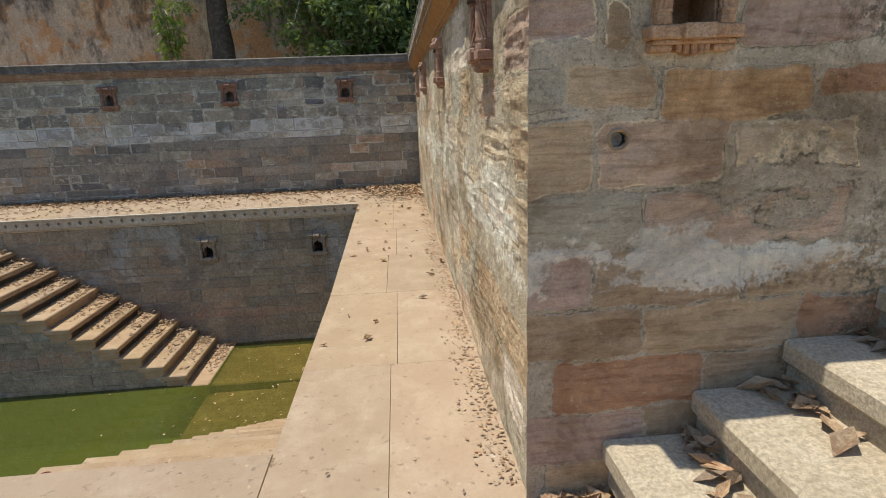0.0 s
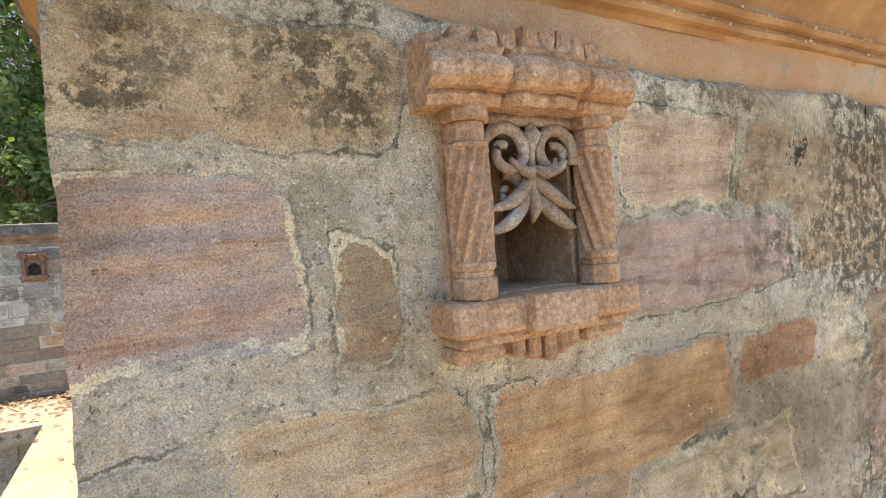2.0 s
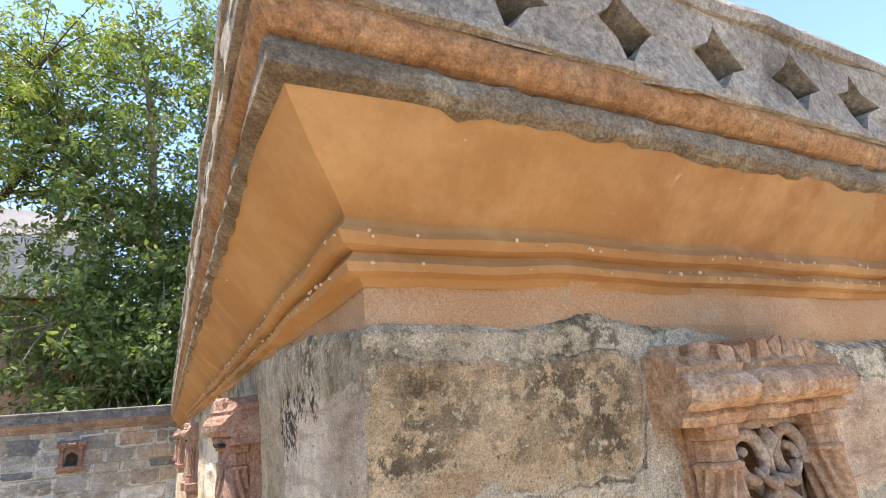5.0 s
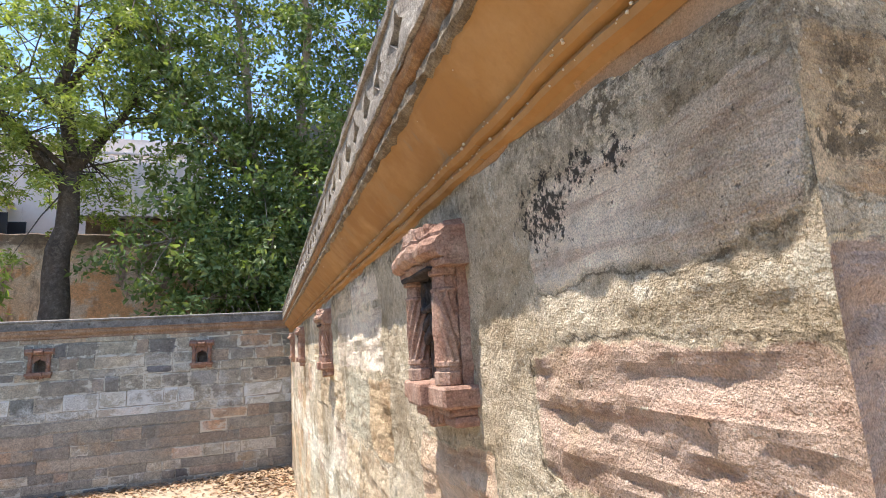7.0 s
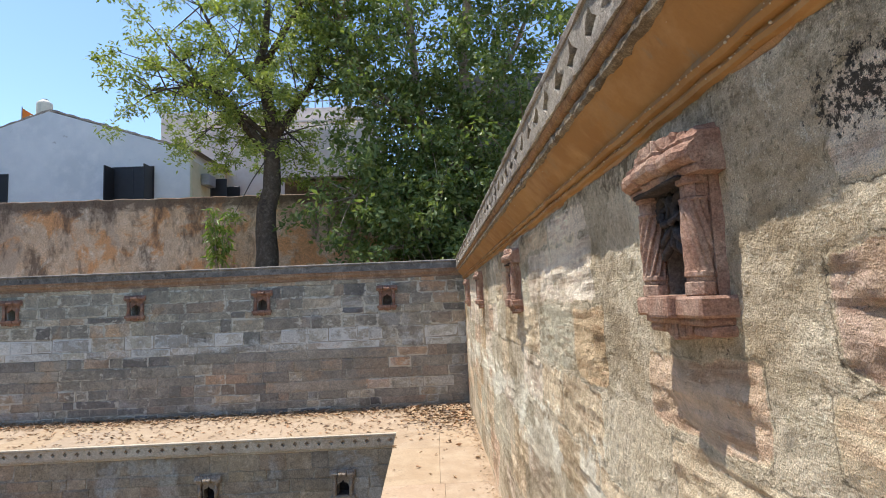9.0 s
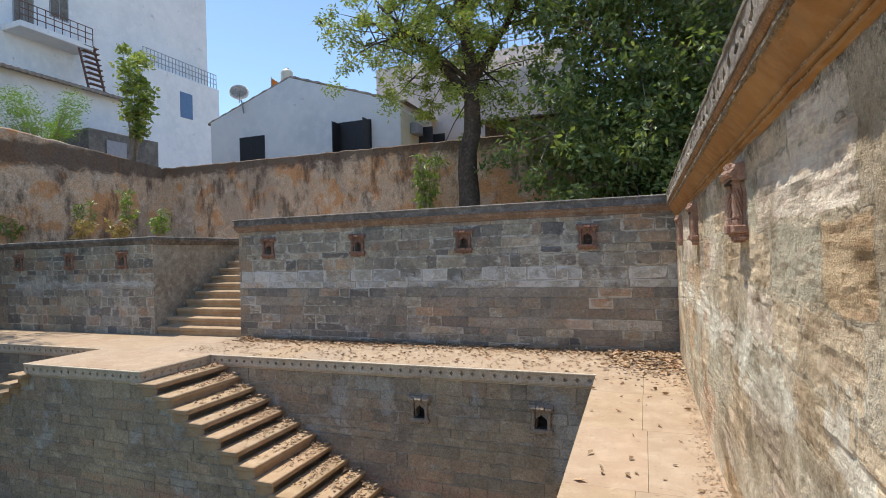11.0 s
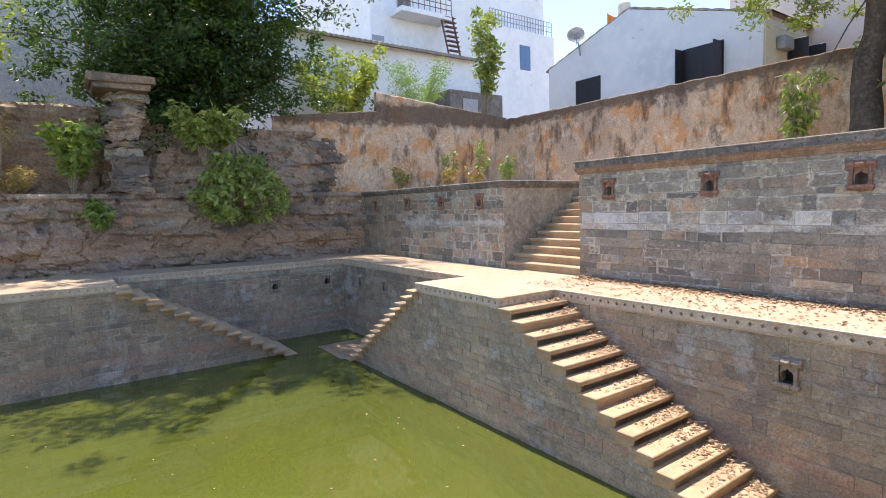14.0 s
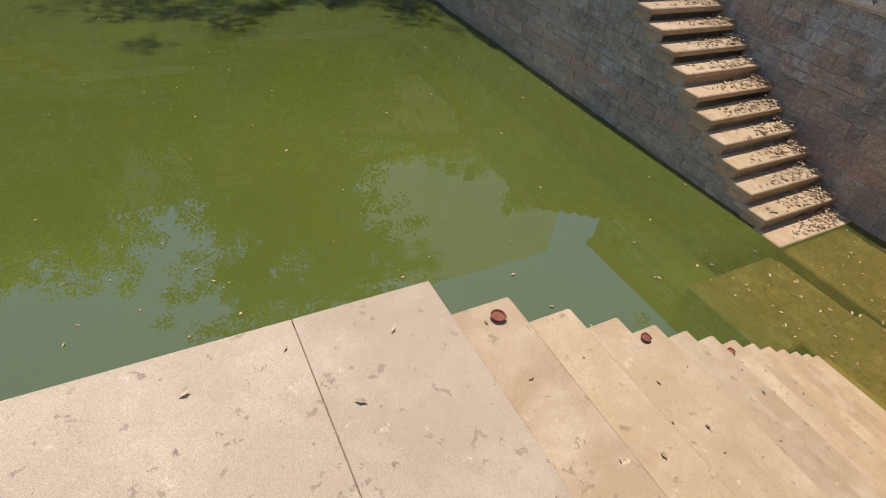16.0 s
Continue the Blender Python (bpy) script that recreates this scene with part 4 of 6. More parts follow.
cp = fine_path(corner_path[::-1], 0.05)
part("frieze", worn(sweep(cp, [(-o, z) for o, z in CORN[:6]]), 0.004, 6, 1), M_FRIEZE, cornice, "dusty pinkish flat band")
r = random.Random(15)
pieces, ya = [[(0.92, 0.0), (0.0, 0.0), (0.0, 0.52)], [(3.3, 0.0), (2.1, 0.0)], [(2.1, 0.0), (0.92, 0.0)]], 0.52
while ya < NY - 0.5:
    yb = min(NY - 0.16, ya + r.uniform(0.85, 1.25))
    pieces.append([(0.0, ya), (0.0, yb)])
    ya = yb
for way in pieces:
    dz, do = r.uniform(-0.001, 0.001), r.uniform(-0.001, 0.001)
    part("moulding", worn(sweep(fine_path(way[::-1], 0.03), [(-o - do, z + dz) for o, z in CORN[4:]]), 0.0045, 7, 2.0), M_OCHRE, cornice)
fp = fine_path(corner_path[::-1], 0.02)
part("lip", worn(sweep(fp, [(-o, z) for o, z in LIP]), 0.006, 38, 5), M_CRUMB, cornice, "rough crumbling lip")
part("fillet", worn(sweep(cp, [(-o, z) for o, z in FILLET]), 0.005, 14, 9), M_FILLET, cornice, "brown-ochre rounded fillet")
part("drip", worn(sweep(fp, [(-0.119, 2.296), (-0.131, 2.297), (-0.132, 2.308), (-0.122, 2.311)]), 0.004, 30, 3), M_BAND, cornice)
rb = random.Random(77)
bd = bmesh.new()
for k in range(460):
    west = k < 300
    d, (o, z) = rb.uniform(-0.03, 4.5 if west else 2.6), rb.choice(((0.029, 2.1), (0.039, 2.123), (0.039, 2.124), (0.09, 2.2)) if k % 7 == 0 else ((0.029, 2.1), (0.039, 2.123)))
    z += rb.uniform(-0.004, 0.004)
    bmesh.ops.create_icosphere(bd, subdivisions=1, radius=rb.uniform(0.001, 0.0034) * rb.uniform(0.6, 1.0), matrix=Matrix.Translation((-o, d, z) if west else (d, -o, z)))
tagged(part("droppings", bd, M_SPECK, cornice, "pale specks stuck along the bead"), kind="stuff")
para = thing("parapet", "grey weathered parapet band pierced with star-shaped holes", "parapet", kind="structure")
st = part("pierced_band", worn(holed_strip(9.0, 2.295, 2.43, 0.165, 0.05, 0.06, True), 0.009, 21, 3), M_BAND, para)
st.matrix_basis = plane_frame((-0.127, NY - 0.12, 0), (0, -1, 0), (-1, 0, 0))
st = part("pierced_band", worn(holed_strip(3.4, 2.295, 2.43, 0.165, 0.05, 0.06, True), 0.009, 21, 8), M_BAND, para)
st.matrix_basis = plane_frame((-0.127, -0.127, 0), (1, 0, 0), (0, -1, 0))
part("coping", worn(sweep(fine_path(corner_path[::-1], 0.06), [(-0.1, 2.43), (-0.134, 2.43), (-0.137, 2.445), (-0.13, 2.46), (-0.1, 2.466), (0.3, 2.466), (0.3, 2.36), (-0.1, 2.36)]), 0.006, 12, 4), M_BAND, para)

# upper north wall, east of the stair alcove
NX0, NX1 = -8.5, -10.95
niche_z = 1.70
wall_n = thing("wall_north", "grey-brown squared stone wall in rough courses", "wall", kind="structure")
mN = plane_frame((NX0, NY, 0), (1, 0, 0), (0, -1, 0))
n_u = [-7.72, -5.63, -3.48, -1.34]
n_holes = [niche_hole(u - NX0, 1.70, 0.15, 0.2) for u in n_u]
part("core", core_panels(bmesh.new(), mN, -NX0, -0.3, 2.36, n_holes, 0.5), M_MORTAR, wall_n)
part("core", box(NX0 + 0.012, NX0 + 0.5, NY + 0.5, NY + 3.4, -0.3, 2.36), M_MORTAR, wall_n)
NCAP = [(0.0, 2.16), (0.03, 2.17), (0.03, 2.2), (0.06, 2.23), (0.07, 2.25), (0.07, 2.28), (0.09, 2.29), (0.09, 2.30)]
part("moulding", sweep([(NX0, NY + 3.3), (NX0, NY), (-0.02, NY)], [(-o, z) for o, z in NCAP]), M_CAPRED, wall_n)
st = part("pierced_band", holed_strip(-NX0 - 0.03, 2.30, 2.40, 0.22, 0.022, 0.02), M_DARK, wall_n)
st.matrix_basis = plane_frame((NX0 - 0.05, NY - 0.075, 0), (1, 0, 0), (0, -1, 0))
part("coping", sweep([(NX0, NY + 3.3), (NX0, NY), (-0.02, NY)], [(-0.05, 2.40), (-0.075, 2.40), (-0.09, 2.41), (-0.09, 2.43), (-0.06, 2.445), (0.45, 2.445), (0.45, 2.3), (-0.07, 2.3)]), M_DARK, wall_n)

# upper north wall, west of the alcove
wall_nw = thing("wall_north_west", "low grey-brown squared stone wall with dark coping", "wall", kind="structure")
mNW = plane_frame((PWX - 1.6, NY, 0), (1, 0, 0), (0, -1, 0))
nwl = NX1 - (PWX - 1.6)
nw_u = [-17.7, -15.6, -13.7, -11.9]
nw_holes = [niche_hole(u - (PWX - 1.6), 1.55, 0.15, 0.2) for u in nw_u]
part("core", core_panels(bmesh.new(), mNW, nwl, -0.3, 2.1, nw_holes, 0.5), M_MORTAR, wall_nw)
part("core", box(NX1 - 0.5, NX1 - 0.012, NY + 0.5, NY + 3.4, -0.3, 2.1), M_MORTAR, wall_nw)
part("coping", sweep([(PWX - 1.7, NY), (NX1, NY), (NX1, NY + 3.3)], [(0.0, 2.0), (-0.03, 2.02), (-0.06, 2.08), (-0.09, 2.1), (-0.09, 2.17), (-0.06, 2.19), (0.45, 2.19), (0.45, 2.05)]), M_DARK, wall_nw)

# lower north wall and its carved edge
wall_low = thing("wall_lower_north", "shaded squared stone retaining wall above the water", "wall", kind="structure")
mL = plane_frame((PWX, LY, 0), (1, 0, 0), (0, -1, 0))
Llen = WX - PWX + 0.11
l_u = [-15.96, -14.41, -3.72, -1.88]
l_holes = [niche_hole(u - PWX, -0.86, 0.15, 0.2) for u in l_u]
part("core", core_panels(bmesh.new(), mL, Llen, -3.4, -0.12, l_holes, 0.5), M_MORTAR, wall_low)
wall_le = thing("wall_lower_east", "stone retaining wall under the walkway", "wall", kind="structure")
part("core", box(WX + 0.11, WX + 0.5, -12, LY, -3.4, -0.09), M_BLOCK_FAR, wall_le)
wall_lw = thing("wall_lower_west", "shaded stone retaining wall far across the pool", "wall", kind="structure")
mW = plane_frame((PWX, -9.0, 0), (0, 1, 0), (1, 0, 0))
w_v = [5.05, 6.77]
w_holes = [niche_hole(v + 9.0, -0.86, 0.15, 0.2) for v in w_v]
part("core", core_panels(bmesh.new(), mW, LY + 9.0, -3.4, -0.12, w_holes, 0.5), M_MORTAR, wall_lw)
wall_s = thing("wall_south", "stone wall closing the pool", "wall", kind="structure")
part("core", box(PWX - 3, WX + 0.5, -12.4, -12, -3.4, 2.4), M_BLOCK_FAR, wall_s)
part("core", box(WX + 0.5, 6.6, -12.4, -12, -0.4, 2.4), M_BLOCK_FAR, wall_s)


def edging(name_parent, m, length, z_top):
    """Carved strip with diamond holes under the lip of a ledge, with a fillet below."""
    a = part("pierced_edge", holed_strip(length, z_top - 0.165, z_top - 0.03, 0.165, 0.034, 0.04), M_EDGE, name_parent)
    a.matrix_basis = m
    for z0, z1, o in ((z_top - 0.035, z_top - 0.004, 0.02), (z_top - 0.19, z_top - 0.16, -0.01), (z_top - 0.215, z_top - 0.19, -0.03)):
        b = part("fillet", box(0, length, -o, 0.2, z0, z1, 0.006), M_EDGE, name_parent)
        b.matrix_basis = m


trim = thing("trim", "carved stone edging with a row of diamond holes", "edging", kind="structure")
edging(trim, plane_frame((PWX, LY - 0.06, 0), (1, 0, 0), (0, -1, 0)), XW - PWX, FZ)
edging(trim, plane_frame((XS, LY - 0.06, 0), (1, 0, 0), (0, -1, 0)), WX - XS, FZ)
edging(trim, plane_frame((XW - 0.05, 5.93, 0), (1, 0, 0), (0, -1, 0)), XS - XW + 0.05, FZ)
edging(trim, plane_frame((XS, 5.93, 0), (0, 1, 0), (1, 0, 0)), LY - 0.06 - 5.93, FZ)
edging(trim, plane_frame((PWX + 0.06, 0.9, 0), (0, 1, 0), (1, 0, 0)), LY - 0.96, FZ)
edging(trim, plane_frame((PWX + 0.06, -9, 0), (0, 1, 0), (1, 0, 0)), 7.4, FZ)
edging(trim, plane_frame((WPX + 0.03, -1.6, 0), (0, 1, 0), (1, 0, 0)), 2.36, FZ)

# stairs down to the water
def stair(name, label, m, count, width, group, z_top, depth=3.4, mat=M_STEP):
    """Steps that go down along local +x from the platform edge at x=0; local -y is the open side. Each step has a nosing."""
    t = thing(name, label, "stairs", group)
    t.matrix_basis = m
    bm = box(-0.05, RUN + 0.03, -0.05, width, -0.075, 0.0, 0.012)
    add_box(bm, 0.0, RUN, -0.005, width, -RISE - 0.04, -0.07, 0.008)
    me = mesh_of(bm, "step")
    me.materials.append(mat)
    for i in range(count):
        s = part("step", me, mat, t)
        s.location = (i * RUN, 0, z_top - (i + 1) * RISE)
    return t


stair("pool_stair", "sandstone steps going down to the water, strewn with dry leaves", pose(XS, 5.95, 0), 14, LY - 5.95, "pool stairs", FZ)


def stair_mirror(name, label, place, count, width, z_top, out, along, RUN=RUN, RISE=RISE, tip=0.05, nose=0.03):
    """Steps down along 'along' whose open end points to 'out'."""
    t = thing(name, label, "stairs", "pool stairs")
    a, o = Vector(along), Vector(out)
    lo, hi = 0.0, RUN
    bm = bmesh.new()
    def b(u0, u1, v0, v1, z0, z1, bev):
        p, q = a * u0 - o * v0, a * u1 - o * v1
        add_box(bm, min(p.x, q.x), max(p.x, q.x), min(p.y, q.y), max(p.y, q.y), z0, z1, bev)
    b(-0.05, RUN + nose, -tip, width, -0.075, 0.0, 0.012)
    b(0.0, RUN, -0.005, width, -RISE - 0.04, -0.07, 0.008)
    me = mesh_of(bm, "step")
    me.materials.append(M_STEP)
    t.location = place
    for i in range(count):
        s = part("step", me, M_STEP, t)
        s.location = a * (i * RUN) + Vector((0, 0, z_top - (i + 1) * RISE))
    return t


stair_mirror("pool_stair", "narrow-looking sandstone steps down to the far corner of the pool", (XW, 5.95, 0), 14, LY - 5.95, FZ, (0, -1, 0), (-1, 0, 0), 0.252, RISE, 0.14)
stair_mirror("pool_stair", "pale sandstone steps going down beside the platform", (PX, PY, 0), 15, brink(0) - PX, 0.06, (-1, 0, 0), (0, 1, 0), 0.325, 0.187, 0.008, 0.0)
stair_mirror("pool_stair", "pale sandstone steps going down beside the platform", (PX, -3.3, 0), 15, brink(0) - PX, 0.06, (-1, 0, 0), (0, -1, 0), 0.31, 0.187)
stair_mirror("pool_stair", "weathered steps down the far side of the pool", (WPX, 0.76, 0), 14, WPX - PWX, FZ, (1, 0, 0), (0, 1, 0), RUN, RISE, 0.24)
stair_mirror("pool_stair", "weathered steps down the far side of the pool", (WPX, -1.6, 0), 14, WPX - PWX, FZ, (1, 0, 0), (0, -1, 0), RUN, RISE, 0.24)


def flank(name, label, m, run_a, run_b, u0, u1, z_top, limit, seed, back):
    """Masonry flank under a platform (u0..u1) and the stairs that fall away on both sides, faced with blocks."""
    t = thing(name, label, "platform", kind="structure")
    def top(u):
        if u > u1:
            return z_top - RISE * math.ceil((u - u1) / run_b + 0.02) - 0.09
        if u < u0:
            return z_top - RISE * math.ceil((u0 - u) / run_a + 0.02) - 0.09
        return z_top - 0.18
    bm = bmesh.new()
    edges = [u0 - run_a * i for i in range(15, 0, -1)] + [u0] + [u1 + run_b * i for i in range(0, 16)]
    for a, b in zip(edges, edges[1:]):
        zt = top((a + b) / 2)
        if zt > -3.3:
            bmesh.ops.create_cube(bm, size=1.0, matrix=m @ Matrix.Translation(((a + b) / 2, -0.003 + (back - 0.04) / 2, (zt - 3.4) / 2)) @ Matrix.Diagonal((b - a, back - 0.04, zt + 3.4, 1)))
    part("core", bm, M_MORTAR, t)
    r = random.Random(seed)
    bl = courses(edges[-1] - edges[0], -2.75, z_top - 0.18, 0.17, 0.36, r, keep=lambda u, z: z + 0.09 < min(top(edges[0] + u - 0.16), top(edges[0] + u + 0.16)) + 0.05)
    return t, m @ Matrix.Translation((edges[0], 0, 0)), bl, limit, r


FLANKS = [flank("platform_north", "projecting stone platform with stairs falling on both sides", plane_frame((0, 5.98, 0), (1, 0, 0), (0, -1, 0)), 0.252, RUN, XW, XS, FZ, 260, 21, LY - 5.98),
          flank("platform_west", "far stone platform with stairs falling on both sides", plane_frame((WPX - 0.03, 0, 0), (0, 1, 0), (1, 0, 0)), RUN, RUN, -1.6, 0.76, FZ, 0, 22, WPX - PWX)]
pe = thing("platform_east", "stone platform below the stair alcove", "platform", kind="structure")
part("core", box(PX + 0.02, WX + 0.1, -3.3, PY, -3.4, -0.085), M_BLOCK_FAR, pe)
for i in range(14):
    z = 0.06 - (i + 1) * 0.187 - 0.12
    part("core", box(PX + 0.03, WX + 0.1, PY + i * 0.325, PY + (i + 1) * 0.325 - 0.01, -3.4, z), M_BLOCK_FAR, pe)
    part("core", box(PX + 0.03, WX + 0.1, -3.3 - (i + 1) * RUN, -3.3 - i * RUN, -3.4, z), M_BLOCK_FAR, pe)

# stair alcoves
def alcove_stair(m, width, count, rise, run, label, z0, mat):
    t = thing("alcove_stair", label, "stairs")
    t.matrix_basis = m
    bm = box(0, width, -0.03, run * 2, -0.09, 0, 0.014)
    add_box(bm, 0.0, width, 0.0, run * 2, -rise - 0.03, -0.085, 0.008)
    me = mesh_of(bm, "step")
    me.materials.append(mat)
    for i in range(count):
        s = part("step", me, mat, t)
        s.location = (0, i * run, z0 + (i + 1) * rise)
    return t


alcove_stair(plane_frame((NX1, NY + 0.06, 0), (1, 0, 0), (0, -1, 0)), NX0 - NX1, 12, 0.18, 0.28, "sandstone steps rising between two stone walls", FZ, M_STEP)
alcove_stair(plane_frame((0.30, 0.0, 0), (0, -1, 0), (-1, 0, 0)), 6.9, 11, 0.175, 0.325, "worn grey-tan stone steps beside the corner wall, dry leaves on them", 0.13, M_GREYSTEP)
part("kerb", box(0.02, 0.34, -6.9, -0.01, -0.2, 0.06), M_SAND, floor)

# pool
def water_sheet():
    bm = bmesh.new()
    x1 = WX + 0.11
    lay = bm.verts.layers.float.new("shallow")
    def sheet(x0, x1, y0, y1, nx, ny):
        rows = [[bm.verts.new((x0 + (x1 - x0) * i / nx, y0 + (y1 - y0) * j / ny, WATER)) for i in range(nx + 1)] for j in range(ny + 1)]
        for row in rows:
            for v in row:
                # the murk thins out over the landing
                v[lay] = min(fade(v.co.x, -3.9, -3.3), fade(v.co.y, 3.9, 4.9))
        for a, b in zip(rows, rows[1:]):
            for i in range(nx):
                bm.faces.new((a[i], a[i + 1], b[i + 1], b[i]))
    sheet(PWX, -4.5, -12, LY, 1, 1)
    sheet(-4.5, x1, -12, 3.0, 1, 1)
    sheet(-4.5, x1, 3.0, LY, 28, 36)
    return bm


pool = tagged(part("water", water_sheet(), M_WATER), "still green algae-tinted water with floating specks", "water", kind="structure")
pool.visible_shadow = False
bed = thing("ground_pool_bed", "silted pool bed", "ground", kind="structure")
part("bed", box(PWX - 0.2, WX + 0.2, -12.2, LY + 0.2, -3.6, -3.3), M_SILT, bed)
part("landing", box(-3.58, WX + 0.1, 5.98, LY, -3.3, -2.515, 0.02), M_SOIL, bed)
part("landing", box(-2.46, WX + 0.1, 4.9, 5.975, -3.3, -2.56, 0.02), M_SOIL, bed)
part("landing", box(-3.53, -2.465, 4.5, 5.97, -3.4, -2.64, 0.02), M_SOIL, bed)
part("paving_bed", box(PWX, WPX - 0.03, -1.6, 0.76, -0.4, -0.075), M_MORTAR, floor)
slab(PWX + 0.03, WPX + 0.03, -1.6, -0.4, FZ, FZ, floor)
slab(PWX + 0.03, WPX + 0.03, -0.4, 0.76, FZ, FZ, floor)
part("landing", box(-15.6, -13.9, 5.7, LY, -3.4, WATER + 0.03, 0.02), M_SOIL, bed)

# upper ground round the pool
ground = thing("ground", "dry brown soil on the upper level", "ground", kind="structure")
GZ = 2.05
gm = bmesh.new()
for x0, x1, y0, y1 in ((-60, 90, NY + 3.4, 400), (NX0 + 0.45, 90, NY + 0.3, NY + 3.4), (-60, NX1 - 0.45, NY + 0.3, NY + 3.4), (0.3, 90, 0.3, NY + 0.3), (3.9, 90, -12.4, 0.3), (-400, 400, -400, -12.4), (90, 400, -12.4, 400), (-400, -60, -12.4, 400), (-60, PWX - 1.4, -12.4, NY + 0.3)):
    gm.faces.new([gm.verts.new(p) for p in ((x0, y0, GZ), (x1, y0, GZ), (x1, y1, GZ), (x0, y1, GZ))])
part("soil", gm, M_SOIL, ground)
alw = thing("wall_alcove", "stone wall closing the stair alcove", "wall", kind="structure")
part("core", box(0.0, 4.2, -7.4, -6.9, -0.4, 2.45), M_BLOCK_FAR, alw)
part("core", box(0.0, 0.4, -12, -7.4, -0.4, 2.45), M_BLOCK_FAR, alw)


# ---- carved niches ----
def carved_niche(label, mat, back_mat, rich=True, trace=None, floor_mat=None, sooty=False):
    """Little projecting shrine niche, 0.31 wide and about 0.38 high, its back 0.16 into the wall; local -y is out, z=0 at the sill's top."""
    t = thing("wall_niche", label, "niche", "carved wall niches")
    # sill with three faceted blocks and a fluted drop below
    bm = box(-0.165, 0.165, -0.075, 0.02, -0.045, 0.0, 0.006)
    part("sill", bm, mat, t)
    part("sill_block", box(-0.056, 0.058, -0.094, -0.02, -0.047, 0.003, 0.007, 2), mat, t)
    part("sill_moulding", box(-0.15, 0.15, -0.06, 0.02, -0.062, -0.044, 0.008, 2), mat, t)
    for sx in (-1, 1):
        part("bracket", box(sx * 0.112 - 0.04, sx * 0.112 + 0.04, -0.05, 0.02, -0.085, -0.06, 0.012, 2), mat, t)
    bm = bmesh.new()
    for k in range(5):
        xx = -0.05 + k * 0.025
        add_box(bm, xx - 0.011, xx + 0.011, -0.058 + 0.004 * abs(k - 2), 0.02, -0.098 + 0.006 * abs(k - 2), -0.045, 0.005)
    part("fluted_drop", bm, mat, t)
    # columns: square foot and head, spiral shaft
    for sx in (-1, 1):
        c = Vector((sx * 0.112, -0.042, 0))
        bm = bmesh.new()
        if rich:
            seg, rows = 80, 30
            rings = []
            for j in range(rows):
                f = j / (rows - 1)
                z = 0.05 + 0.15 * f
                ring = []
                for k in range(seg):
                    a = 2 * math.pi * k / seg
                    rad = 0.0235 + 0.0042 * math.cos(10 * a + sx * 105 * z) + 0.0035 * math.sin(math.pi * f) + (0.002 if f < 0.05 or f > 0.95 else 0)
                    ring.append(bm.verts.new((c.x + rad * math.cos(a), c.y + rad * math.sin(a), z)))
                rings.append(ring)
            for r0, r1 in zip(rings, rings[1:]):
                for k in range(seg):
                    bm.faces.new((r0[k], r0[(k + 1) % seg], r1[(k + 1) % seg], r1[k]))
        else:
            add_tube(bm, [c + Vector((0, 0, 0.05)), c + Vector((0, 0, 0.12)), c + Vector((0, 0, 0.2))], [0.024, 0.027, 0.024], 10)
        col = part("column", bm, mat, t, smooth=True)
        for nm, rows_ in (("column_foot", ((0.0, 0.03, 0.029), (0.028, 0.04, 0.025), (0.038, 0.052, 0.0285))), ("column_head", ((0.196, 0.206, 0.0285), (0.204, 0.234, 0.024), (0.232, 0.252, 0.031)))):
            bm = bmesh.new()
            for z0, z1, h in rows_:
                add_tube(bm, [c + Vector((0, 0, z0)), c + Vector((0, 0, z0 + 0.003)), c + Vector((0, 0, z1 - 0.003)), c + Vector((0, 0, z1))], [h * 0.94, h * 1.08, h * 1.08, h * 0.94], 8)
            add_box(bm, c.x - 0.02, c.x + 0.02, c.y, 0.03, rows_[0][0], rows_[-1][1])
            part(nm, bm, mat, col)
        part("jamb", box(c.x - 0.026, c.x + 0.026, -0.02, 0.03, 0.0, 0.25), mat, t)
    # rounded lintel with a broken crest
    prof = [(0.02, 0.25), (-0.07, 0.25), (-0.076, 0.262), (-0.072, 0.268), (-0.086, 0.27), (-0.098, 0.28), (-0.1, 0.294), (-0.092, 0.308), (-0.08, 0.314), (-0.083, 0.322), (-0.062, 0.334), (-0.03, 0.338), (0.02, 0.338)]
    bm = bmesh.new()
    r = random.Random(5)
    cols = []
    for i in range(45):
        u = -0.176 + 0.352 * i / 44
        edge = max(0.0, abs(u) - 0.15) * 1.6
        bay = 0.012 if abs(u) < 0.05 else 0.0
        groove = 0.82 if i in (14, 30) else 0.95 if i in (6, 22, 38) else 1.0
        cols.append([bm.verts.new((u, (yy - bay * (yy < -0.06)) * groove * (1 - 5.0 * edge) if yy < 0 else yy, zz + (r.uniform(-0.006, 0.008) if zz > 0.33 else 0))) for yy, zz in prof])
    for a, b in zip(cols, cols[1:]):
        for k in range(len(prof) - 1):
            bm.faces.new((a[k], b[k], b[k + 1], a[k + 1]))
    bm.faces.new(cols[0])
    bm.faces.new(cols[-1][::-1])
    bmesh.ops.recalc_face_normals(bm, faces=bm.faces[:])
    part("lintel", worn(bm, 0.003, 30, 2), mat, t)
    if rich:
        for k in range(11):
            u = -0.15 + 0.03 * k
            h = r.uniform(0.004, 0.018) + (0.014 if k in (4, 5, 6) else 0.0)
            part("crest_block", worn(box(u - 0.0145, u + 0.0145, -0.088 + 0.04 * (abs(u) / 0.15) ** 3, 0.0, 0.32, 0.336 + h, 0.008, 2), 0.007, 34, k), mat, t)
    if sooty:
        part("soot_crust", worn(box(-0.125, 0.125, -0.082, -0.01, 0.243, 0.252, 0.003), 0.004, 40, 6), M_NEARBLACK, t, "black soot under the lintel")
